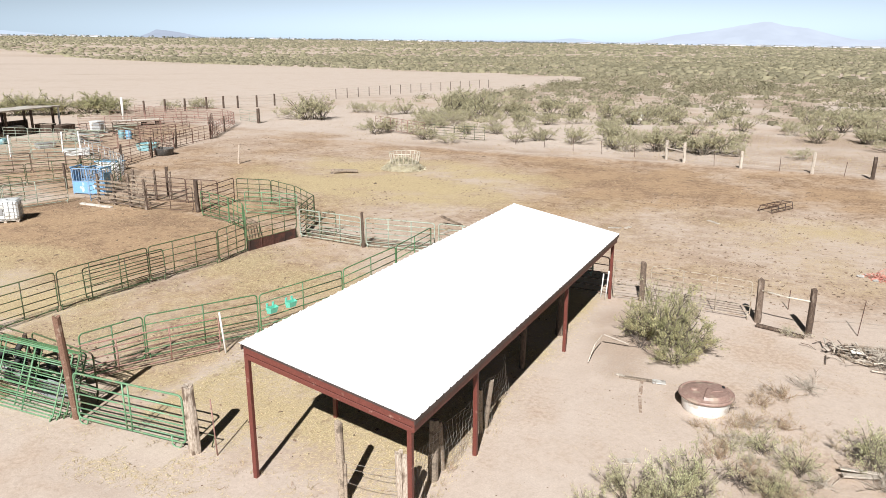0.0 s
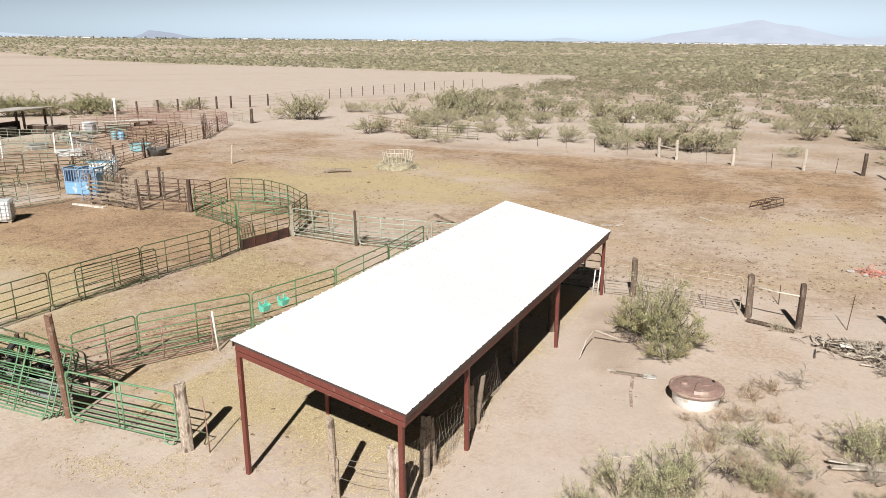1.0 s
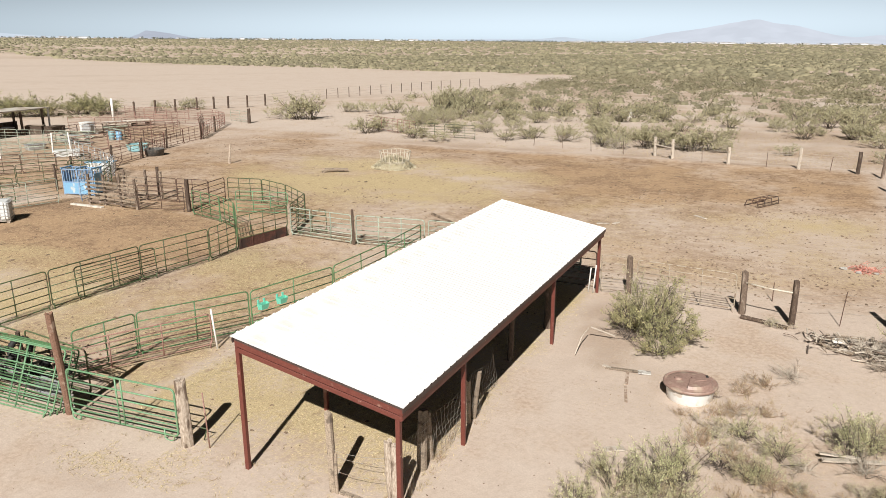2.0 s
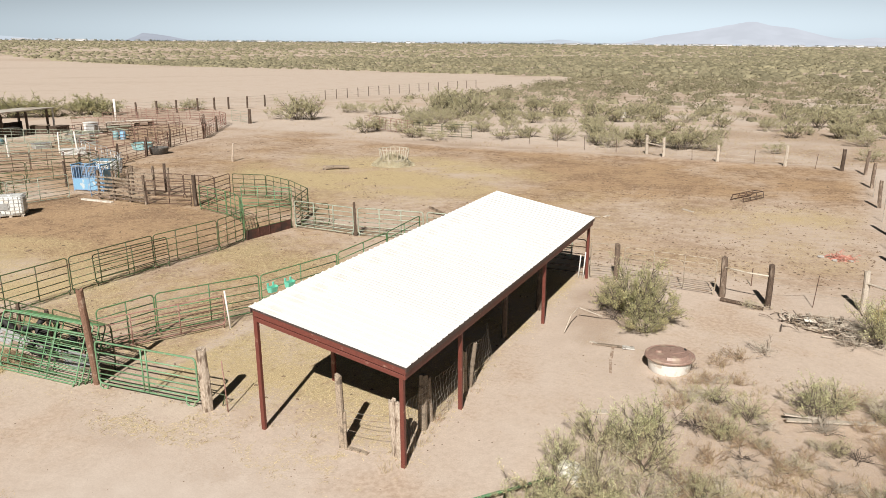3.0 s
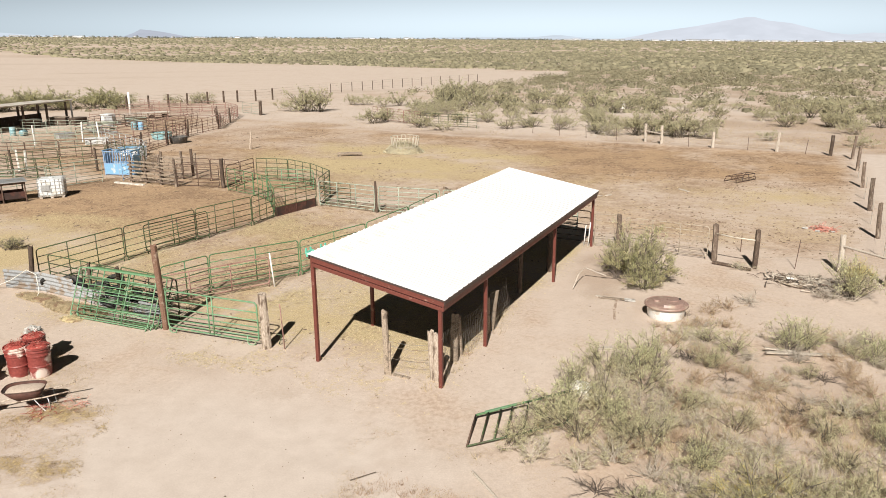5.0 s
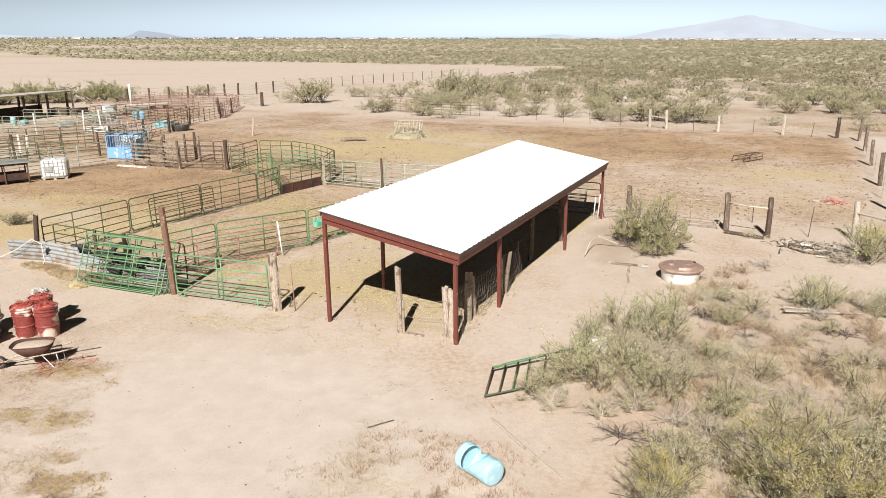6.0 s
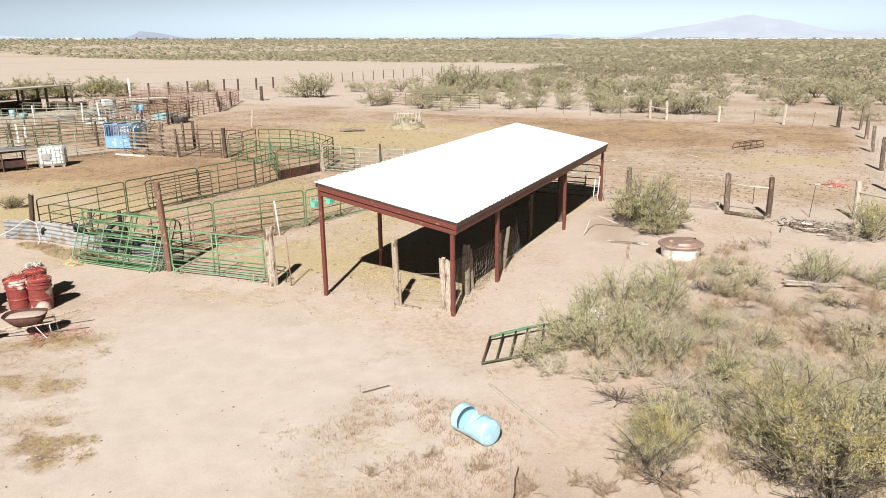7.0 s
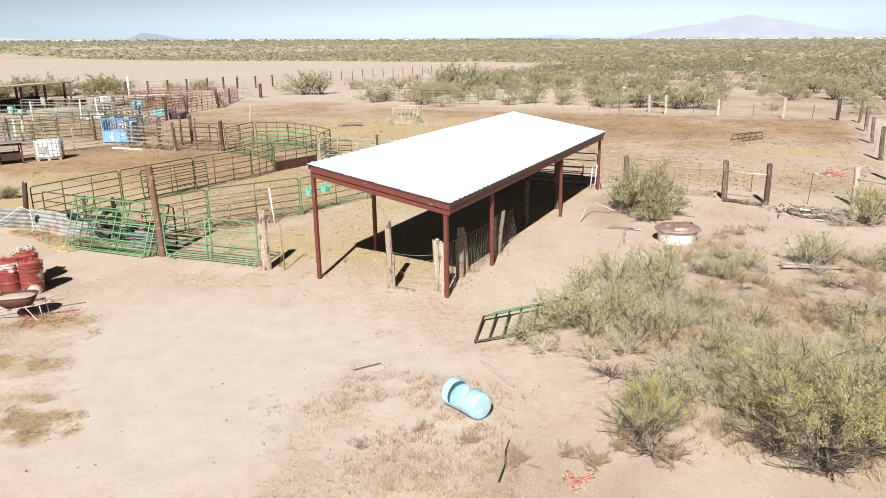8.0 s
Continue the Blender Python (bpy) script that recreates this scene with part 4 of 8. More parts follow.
def plank_fence(points, seed, h=1.55, rails=6):
    """A fence of uneven planks nailed to posts."""
    g = random.Random(seed)
    t = thing("plank_fence", "grey weathered plank fence of the cattle alley", "fence")
    for i, (x, y) in enumerate(points):
        part("post", post_shape(h + g.uniform(0.1, 0.5), 0.09, seed + i), M_WOOD_BROWN, t, m=Matrix.Translation((x, y, 0)))
    for a, b in zip(points, points[1:]):
        ln = math.hypot(b[0] - a[0], b[1] - a[1])
        turn = math.atan2(b[1] - a[1], b[0] - a[0])
        for k in range(rails):
            s = Shape().box((0, 0, 0), (ln + g.uniform(-0.1, 0.25), 0.035, g.uniform(0.085, 0.145)), 0.006)
            part("plank", s, M_WOOD if k % 3 else M_WOOD_BROWN, t, m=Matrix.Translation(((a[0] + b[0]) / 2 - 0.11 * math.sin(-turn), (a[1] + b[1]) / 2 - 0.11, 0.2 + k * 0.25)) @ Matrix.Rotation(turn, 4, "Z") @ Matrix.Rotation(g.uniform(-0.02, 0.02), 4, "Y"))


plank_fence([(-32.5, 18.75), (-31.2, 18.8), (-29.8, 18.75), (-28.4, 18.7)], 11)
plank_fence([(-31.8, 20.8), (-30.0, 20.9)], 17)
post(-30.4, 22.3, 1.9, 0.11, M_WOOD_DARK, "dark wooden post behind the cattle alley", 8)
post(-29.3, 21.5, 1.8, 0.10, M_WOOD, "grey weathered post of the cattle alley", 9)

# Fence lines of the pens further off.
run([(-37.5, 4.0), (-36.2, 11.0), (-34.4, 18.1)], M_GREY_GREEN, "pale grey-green pipe panel of the cattle pen", "panels of the cattle pen", 1.55, 7, 3.6, 1)
run([(-46.0, 9.0), (-43.2, 17.3), (-40.6, 23.6), (-37.5, 24.6), (-35.0, 21.5)], M_GREEN_OLD, "old green pipe panel of a far pen", "panels of the far pens", 1.5, 6, 3.3, 1)
run([(-64.0, 27.2), (-60.3, 28.4), (-56.8, 29.2), (-53.1, 32.9)], M_GREY_GREEN, "pale pipe panel of a far pen", "panels of the far pens", 1.5, 5, 3.5, 1)
run([(-42.4, 27.0), (-43.1, 29.3), (-44.7, 33.7), (-47.6, 39.1), (-49.4, 45.7), (-56.8, 57.4)], M_RUST_RED, "rusty red pipe panel beside the cattle yard", "panels of the far pens", 1.5, 6, 3.5, 2)
run([(-52.5, 33.2), (-51.9, 36.4), (-52.0, 41.7), (-54.0, 47.5)], M_RUST_RED, "rusty red pipe panel of a far pen", "panels of the far pens", 1.5, 6, 3.5, 1)
run([(-40.6, 23.8), (-42.2, 26.8)], M_GREEN_OLD, "old green pipe panel of a far pen", "panels of the far pens", 1.5, 6, 3.3, 1)
run([(-47.6, 39.2), (-55.0, 41.0)], M_RUST, "rusty pipe panel of a far pen", "panels of the far pens", 1.5, 6, 3.6, 1)
run([(-56.9, 57.6), (-64.0, 56.0), (-72.0, 52.0)], M_RUST_RED, "rusty red pipe panel of a far pen", "panels of the far pens", 1.5, 5, 3.6, 1)
run([(-55.4, 60.3), (-60.0, 62.0)], M_GREY_GREEN, "pale pipe gate of a far pen", "panels of the far pens", 1.4, 5, 3.6, 1)
post(-55.5, 60.3, 1.8, 0.22, M_WOOD_DARK, "thick dark gate post at the far pens", 12)
run([(-39.4, 61.8), (-30.4, 57.2)], M_RUST_RED, "rusty red pipe panel at the edge of the cattle yard", "panels at the yard's edge", 1.5, 6, 3.4, 2)
run([(-30.4, 57.1), (-23.4, 57.0)], M_GREEN_OLD, "faded green pipe panel at the edge of the cattle yard", "panels at the yard's edge", 1.4, 6, 3.4, 2)
run([(-33.5, 18.9), (-34.4, 20.9)], M_BLUE, "blue pipe gate beside the squeeze chute", "panels of the cattle pen", 1.6, 6, 2.2, 1)


# ---- near gate, rack and posts at the front of the horse pen ----
post(-10.05, 0.0, 2.95, 0.105, M_WOOD_RED, "tall brown wooden post beside the green gate", 21, (0, -5))
post(-6.05, 0.15, 1.78, 0.155, M_WOOD_WARM, "thick split grey-brown wooden gate post", 22)


def yard_gate():
    """The bright green gate, hung between the tall post and the bleached one, with loop feet."""
    a, b = (-9.75, -0.12), (-6.32, 0.18)
    w = math.hypot(b[0] - a[0], b[1] - a[1])
    t = thing("farm_gate", "bright green pipe gate with seven rails between wooden posts", "gate", at(a[0], a[1], math.degrees(math.atan2(b[1] - a[1], b[0] - a[0]))))
    part("outer_pipe", Shape().tube(rounded(w, 0.16, 1.42, 0.12), 0.026, 8, closed=True), M_GREEN_BRIGHT, t, smooth=True)
    for k, z in enumerate((0.30, 0.45, 0.62, 0.84, 1.10)):
        part("rail", Shape().tube([(0.02, 0, z), (w - 0.02, 0, z)], 0.02, 8), M_GREEN_BRIGHT, t, smooth=True)
    for x in (w * 0.47, w * 0.52):
        part("upright", Shape().tube([(x, -0.01, 0.16), (x, -0.01, 1.42)], 0.022, 8), M_GREEN_BRIGHT, t, smooth=True)
    for x in (0.22, w - 0.22):
        part("loop_foot", Shape().tube([(x - 0.2, 0, 0.3), (x - 0.2, 0, 0.06), (x - 0.13, 0, 0.0), (x, 0, 0.0), (x + 0.07, 0, 0.06), (x + 0.07, 0, 0.18)], 0.02, 8), M_GREEN_BRIGHT, t, smooth=True)
    # brace frame seen behind, its foot out in the yard
    part("brace", Shape().tube([(w + 0.55, 0.25, 0.05), (w + 0.62, 0.3, 0.34), (w + 0.25, 0.2, 0.42)], 0.018, 6), M_GREEN_OLD, t, smooth=True)


yard_gate()


def leaning_panels():
    """A stack of spare green panels leaned on the fence, left of the tall post."""
    for k in range(4):
        off = 0.16 * k
        panel((-13.85 + 0.12 * k, -0.62 + off), (-10.45 + 0.10 * k, -0.42 + off * 0.8), 1.75 - 0.03 * k, 8 if k == 0 else 6, 2 if k == 0 else 1, M_GREEN_BRIGHT if k < 2 else M_GREEN, label="spare bright green pipe panel leaned in a stack" if k < 2 else "spare dark green pipe panel leaned in a stack",
              group="stack of leaning panels", lo=0.05, lean=-24, tube=0.021, corner=0.08)


leaning_panels()


def tin_fence():
    """Corrugated sheets on edge along the front of the pen."""
    g = random.Random(5)
    pts = [(-18.9, 0.55), (-17.3, 0.85), (-15.3, 0.75), (-13.4, 0.55), (-11.6, 0.4), (-10.25, 0.3)]
    t = thing("tin_fence", "grey corrugated metal sheets on edge along the pen", "fence")
    for a, b in zip(pts, pts[1:]):
        w = math.hypot(b[0] - a[0], b[1] - a[1])
        s = Shape()
        rows_n = 22
        h = g.uniform(0.72, 0.85) if a[0] < -16 else g.uniform(0.5, 0.66)
        for x in (0, w + 0.05):
            for side in (0, 1):
                for k in range(rows_n):
                    z = h * k / (rows_n - 1)
                    s.v.append((x, 0.022 * math.sin(k * math.pi / 2) + 0.004 * side, z))
        for k in range(rows_n - 1):
            s.f += [(k, k + 1, 2 * rows_n + k + 1, 2 * rows_n + k), (rows_n + k, 3 * rows_n + k, 3 * rows_n + k + 1, rows_n + k + 1)]
        s.f += [(rows_n - 1, 2 * rows_n - 1, 4 * rows_n - 1, 3 * rows_n - 1)]
        part("corrugated_sheet", s, M_TIN, t, m=at(a[0], a[1], math.degrees(math.atan2(b[1] - a[1], b[0] - a[0])), 1, (g.uniform(-6, 6), 0), -0.03))


tin_fence()
post(-17.85, 0.85, 1.75, 0.09, M_WOOD_DARK, "dark leaning wooden corner post of the pen", 23, (0, -9))
post(-14.7, 0.95, 1.4, 0.06, M_WOOD_DARK, "short dark wooden post behind the tin sheets", 24, (3, -4))
post(-12.9, 0.85, 1.55, 0.07, M_WOOD_DARK, "short dark wooden post behind the tin sheets", 25, (0, 4))
panel((-17.2, 1.25), (-13.4, 1.1), 1.35, 5, 1, M_GREEN_OLD, label="old green pipe panel behind the tin sheets", group=PEN)
panel((-13.2, 1.15), (-10.3, 0.9), 1.4, 5, 1, M_GREEN_OLD, label="old green pipe panel behind the spare panels", group=PEN)


def junk_heap(x, y, seed, count, spread, label):
    """Dark tyres, hose and scrap lying together."""
    g = random.Random(seed)
    t = thing("scrap_heap", label, "scrap heap", at(x, y))
    for k in range(count):
        cx, cy, cz = g.uniform(-spread, spread), g.uniform(-0.25, 0.25), g.uniform(0.08, 0.5)
        r = g.uniform(0.16, 0.32)
        tilt = Euler((g.uniform(-0.9, 0.9), g.uniform(-0.9, 0.9), 0)).to_matrix()
        ring = [Vector((cx, cy, cz + 0.1)) + tilt @ Vector((r * math.cos(q * 0.4488), r * math.sin(q * 0.4488), 0)) for q in range(14)]
        part("tyre", Shape().tube(ring, r * 0.3, 7, closed=True), M_BLACK, t, smooth=True)


junk_heap(-14.6, 1.2, 31, 10, 2.4, "heap of black tyres and hose behind tin sheets")
junk_heap(-12.2, 0.75, 32, 6, 1.2, "dark hoses and scrap behind the spare panels")
hose = Shape().tube([(-20.6, 0.1, 0.06), (-19.2, 0.35, 0.08), (-18.3, 0.4, 0.45), (-17.6, 0.6, 0.88), (-17.1, 0.6, 0.75), (-16.7, 0.35, 0.2), (-16.6, 0.1, 0.04)], 0.014, 6)
solid("hose", hose, M_RAG, "pale plastic hose draped over the tin fence", "hose", smooth=True)

# Poles in the yard before the shed.
pole = Shape().tube([(0, 0, -0.1), (0.0, 0, 1.35)], 0.03, 8)
solid("plastic_pole", pole, M_WHITE, "white plastic pole leaning by the pen fence", "pole", at(-9.55, 5.0, 0, 1, (0, -6)), smooth=True)
solid("thin_stake", Shape().tube([(0, 0, -0.1), (0, 0, 1.45)], 0.017, 6), M_RUST_RED, "thin rusty iron stake standing in straw", "stake", at(-5.45, 0.3, 0, 1, (0, -3)), smooth=True)


def hanging_feeder(x, y, turn):
    t = thing("hook_feeder", "mint green plastic feed tub hooked on the panel", "feeder", pose(x, y, 0.95, 0, 0, turn) @ Matrix.Scale(0.8, 4), "feed tubs on the pen fence")
    s = Shape()
    s.add([(-0.26, -0.02, 0.0), (0.26, -0.02, 0.0), (0.2, -0.3, -0.02), (-0.2, -0.3, -0.02), (-0.2, -0.02, -0.3), (0.2, -0.02, -0.3), (0.15, -0.22, -0.28), (-0.15, -0.22, -0.28),
           (-0.24, -0.035, -0.005), (0.24, -0.035, -0.005), (0.185, -0.28, -0.025), (-0.185, -0.28, -0.025), (-0.18, -0.035, -0.27), (0.18, -0.035, -0.27), (0.13, -0.2, -0.25), (-0.13, -0.2, -0.25)],
          [(0, 4, 5, 1), (1, 5, 6, 2), (2, 6, 7, 3), (3, 7, 4, 0), (4, 7, 6, 5), (8, 9, 13, 12), (9, 10, 14, 13), (10, 11, 15, 14), (11, 8, 12, 15), (12, 13, 14, 15), (0, 1, 9, 8), (1, 2, 10, 9), (2, 3, 11, 10), (3, 0, 8, 11)])
    part("tub", s, M_MINT, t)
    for x0 in (-0.15, 0.15):
        part("hook", Shape().box((x0, 0.02, 0.06), (0.1, 0.05, 0.16), 0.01), M_MINT, t)


hanging_feeder(-9.36, 7.02, 76)
hanging_feeder(-9.17, 7.78, 76)


# ---- fence round the shed ----
solid("lying_board", Shape().box((-1.32, 0.12, 0.03), (0.6, 0.12, 0.05), 0.008, Matrix.Rotation(-0.06, 3, "Z")), M_WOOD, "bleached sill board lying at the front of the shed", "board")
post(-1.77, 0.15, 1.86, 0.105, M_WOOD, "grey split wooden post at the front of the shed", 26)
post(-0.42, 0.38, 1.42, 0.10, M_WOOD_WARM, "short grey-brown wooden post beside the shed post", 27, (0, -2))
post(-0.28, 0.33, 1.40, 0.09, M_WOOD_WARM, "short grey-brown wooden post beside the shed post", 28)
post(-1.62, 0.10, 0.95, 0.04, M_WOOD, "thin broken stake lashed to a post", 29)
post(-0.42, 1.75, 1.45, 0.12, M_WOOD, "grey weathered post of the wire fence", 30, (2, 3))
post(-0.40, 2.2, 1.25, 0.07, M_WOOD, "thin grey stave of the wire fence", 33, (0, 5))
post(-0.30, 4.1, 1.3, 0.07, M_WOOD, "grey leaning stave of the wire fence", 34, (0, 8))
post(-0.28, 4.4, 1.45, 0.06, M_WOOD, "grey leaning stave of the wire fence", 35, (0, 9))
post(-0.75, 8.2, 1.7, 0.09, M_WOOD_DARK, "dark wooden post in the shade of the shed", 36)
post(-0.55, 11.2, 1.9, 0.13, M_WOOD_DARK, "dark wooden post in the shade of the shed", 37)
wires("front_fence_wire", [(-1.77, 0.1), (-0.4, 0.35)], (0.55, 0.9, 1.05), 0.006, "slack rusty wire strung between two posts", 0.08, 4)


def netting(points, h, label):
    """Old stock netting, buckled, with square meshes."""
    g = random.Random(13)
    t = thing("wire_netting", label, "wire fence")
    s = Shape()
    grid = []
    total = 0
    for (ax, ay), (bx, by) in zip(points, points[1:]):
        ln = math.hypot(bx - ax, by - ay)
        k = max(2, int(ln / 0.16))
        for i in range(k):
            f = i / k
            grid.append((ax + (bx - ax) * f, ay + (by - ay) * f))
    rows_n = 9
    pts = []
    for i, (x, y) in enumerate(grid):
        col = []
        for j in range(rows_n):
            b = 0.07 * math.sin(i * 0.55 + j * 0.4) + g.uniform(-0.025, 0.025)
            col.append((x + b, y + g.uniform(-0.02, 0.02), 0.03 + (h + 0.08 * math.sin(i * 0.35)) * j / (rows_n - 1) + g.uniform(-0.015, 0.015)))
        pts.append(col)
    for i in range(len(pts)):
        s.tube(pts[i], 0.0035, 3, caps=False)
    for j in range(rows_n):
        s.tube([c[j] for c in pts], 0.0035, 3, caps=False)
    part("mesh", s, M_WIRE, t)


netting([(-0.1, 0.25), (-0.4, 1.75), (-0.3, 3.0), (-0.3, 4.5), (-0.55, 6.5)], 1.15, "rusty buckled stock netting along the shed")

# ---- gates and posts behind the shed, on the near side of the cattle yard ----
panel((-3.9, 15.95), (-0.15, 15.9), 1.55, 6, 1, M_RUST, label="dark rusty pipe panel closing the end of the shed", group=YARD)
for x, y, h in ((-0.32, 15.5, 1.0), (-0.12, 15.45, 1.15)):
    solid("white_stake", Shape().tube([(0, 0, -0.1), (0, 0, h)], 0.025, 7), M_WHITE, "short white painted stake at the end of the shed", "stake", at(x, y, 0, 1, (0, 4)), smooth=True)
panel((0.1, 15.75), (1.15, 15.85), 1.5, 6, 0, M_RUST_PALE, label="narrow old pipe panel beside the shed post", group=YARD, corner=0.03, tube=0.018)
post(1.13, 15.9, 1.52, 0.12, M_WOOD_BROWN, "brown weathered wooden post behind a bush", 41)
panel((1.45, 15.9), (5.0, 15.6), 1.42, 7, 2, M_RUST_PALE, "farm_gate", "pale rusty pipe gate between wooden posts", YARD, tube=0.02)
post(5.28, 15.5, 1.62, 0.125, M_WOOD_BROWN, "grey-brown wooden post with a white cross pipe", 42, (0, 2))
post(6.9, 15.04, 1.62, 0.115, M_WOOD_DARK, "dark creosoted wooden post with a white cross pipe", 43, (0, 2))
solid("cross_pipe", Shape().tube([(5.28, 15.4, 1.22), (6.1, 15.15, 1.18), (6.9, 14.95, 1.2)], 0.03, 8), M_FEEDER, "pale weathered pipe wired between two posts", "pipe", smooth=True)
log = Shape().tube([(5.3, 15.0, 0.07), (6.0, 14.8, 0.08), (6.8, 14.55, 0.07)], 0.085, 8, 0.065)
solid("lying_post", log, M_WOOD_DARK, "old dark fence post lying on the sand", "post", smooth=False)
post(9.98, 15.85, 1.55, 0.12, M_WOOD_PALE, "bleached wooden post with a cross rail", 44)
post(11.55, 14.6, 1.6, 0.12, M_WOOD, "grey wooden post with a cross rail", 45)
solid("cross_rail", Shape().tube([(9.98, 15.8, 1.12), (11.5, 14.6, 1.08)], 0.045, 7), M_WOOD_PALE, "bleached pole nailed between two posts", "rail")
solid("thin_stake", Shape().tube([(0, 0, -0.1), (0, 0, 1.25)], 0.015, 6), M_RUST, "thin rusty iron stake standing near a woodpile", "stake", at(8.4, 15.65, 0, 1, (0, 4)))
solid("thin_stake", Shape().tube([(0, 0, -0.1), (0, 0, 0.75)], 0.018, 6), M_RUST, "short rusty iron stake beyond the cross pipe", "stake", at(6.2, 17.4))
wires("yard_fence_wire", [(6.9, 15.04), (8.4, 15.65), (9.98, 15.85)], (0.5, 0.85, 1.15), 0.005, "sagging wire between posts near a woodpile", 0.06, 5)

right_posts = [(11.55, 14.6), (11.8, 22.5), (11.86, 28.85), (11.91, 36.05), (11.97, 42.95), (11.9, 48.55)]
for i, (x, y) in enumerate(right_posts[1:]):
    post(x, y, 1.7 + 0.1 * math.sin(i * 2.1), 0.11, M_WOOD_BROWN, "dark brown wooden post of the yard fence", 50 + i, (1.5 * math.sin(i), 2.5 * math.cos(i * 1.7)), "posts of the yard fence")
for i, (x, y) in enumerate([(11.75, 18.6), (11.7, 25.4), (11.8, 32.1), (11.85, 39.6)]):
    solid("steel_stake", Shape().tube([(0, 0, -0.1), (0, 0, 1.3)], 0.022, 6), M_WIRE, "thin pale steel stake of the yard fence", "stake", at(x, y), "stakes of the yard fence")
wires("side_fence_wire", right_posts, (0.35, 0.7, 1.05, 1.35), 0.005, "strands of wire along the side of the yard", 0.05, 6)
far_posts = [(11.9, 48.55), (10.4, 49.8), (6.45, 50.3), (1.4, 50.35), (-3.1, 51.7), (-4.8, 53.0), (-10.5, 53.6), (-16.5, 55.2), (-23.3, 57.0)]
far_kind = {1: M_WOOD_DARK, 2: M_WOOD_PALE, 3: M_WOOD_PALE, 4: M_WOOD_PALE, 5: M_WOOD_PALE}
for i, (x, y) in enumerate(far_posts[1:-1], 1):
    if i in far_kind:
        post(x, y, 1.65 if i != 3 else 1.35, 0.14, far_kind[i], "dark wooden post at the back of the yard" if i == 1 else "bleached wooden post at the back of the yard", 60 + i, (0, 2 * math.sin(i)), "posts at the back of the yard")
    else:
        solid("steel_stake", Shape().tube([(0, 0, -0.1), (0, 0, 1.2)], 0.025, 6), M_RUST, "thin rusty steel stake at the back of the yard", "stake", at(x, y, 0, 1, (0, 6 * math.sin(i * 3))))
for i, (x, y) in enumerate([(4.2, 50.4), (8.6, 50.0), (-0.6, 50.6), (-13.4, 54.4), (-19.8, 56.2), (-7.5, 53.2)]):
    solid("steel_stake", Shape().tube([(0, 0, -0.1), (0, 0, 1.15)], 0.022, 6), M_RUST, "thin rusty steel stake at the back of the yard", "stake", at(x, y, 0, 1, (0, 5 * math.sin(i * 2))), "stakes at the back of the yard")
wires("back_fence_wire", far_posts, (0.35, 0.7, 1.05, 1.25), 0.006, "strands of wire along the back of the yard", 0.05, 7)
solid("cross_rail", Shape().tube([(-3.0, 51.0, 1.0), (-4.8, 53.0, 1.0)], 0.06, 7), M_WOOD_PALE, "bleached pole nailed between two posts", "rail")

# Fence along the ploughed field.
field_line = [(-80.0, 60.5), (-77.9, 62.6), (-77.4, 65.9), (-76.3, 68.6), (-76.0, 72.6), (-74.9, 75.0), (-73.6, 76.7), (-72.0, 79.2), (-71.6, 83.0)]
for i, (x, y) in enumerate(field_line):
    post(x, y, 1.85, 0.15, M_WOOD_DARK, "thick dark wooden post beside the ploughed field", 70 + i, (0, 0), "thick posts of the field fence")
field_line2 = [(-71.9 + 0.25 * k + 0.022 * k * k, 93.5 + 3.05 * k) for k in range(18)]
for i, (x, y) in enumerate(field_line2):
    solid("steel_stake", Shape().tube([(0, 0, -0.1), (0, 0, 1.75)], 0.065, 6), M_WOOD_DARK if i > 1 else M_WOOD_PALE, "thin dark stake of the field fence", "stake", at(x, y), "thin stakes of the field fence")
wires("field_fence_wire", field_line + field_line2, (0.5, 0.95, 1.4, 1.8), 0.012, "strands of wire along the ploughed field", 0.05, 8)


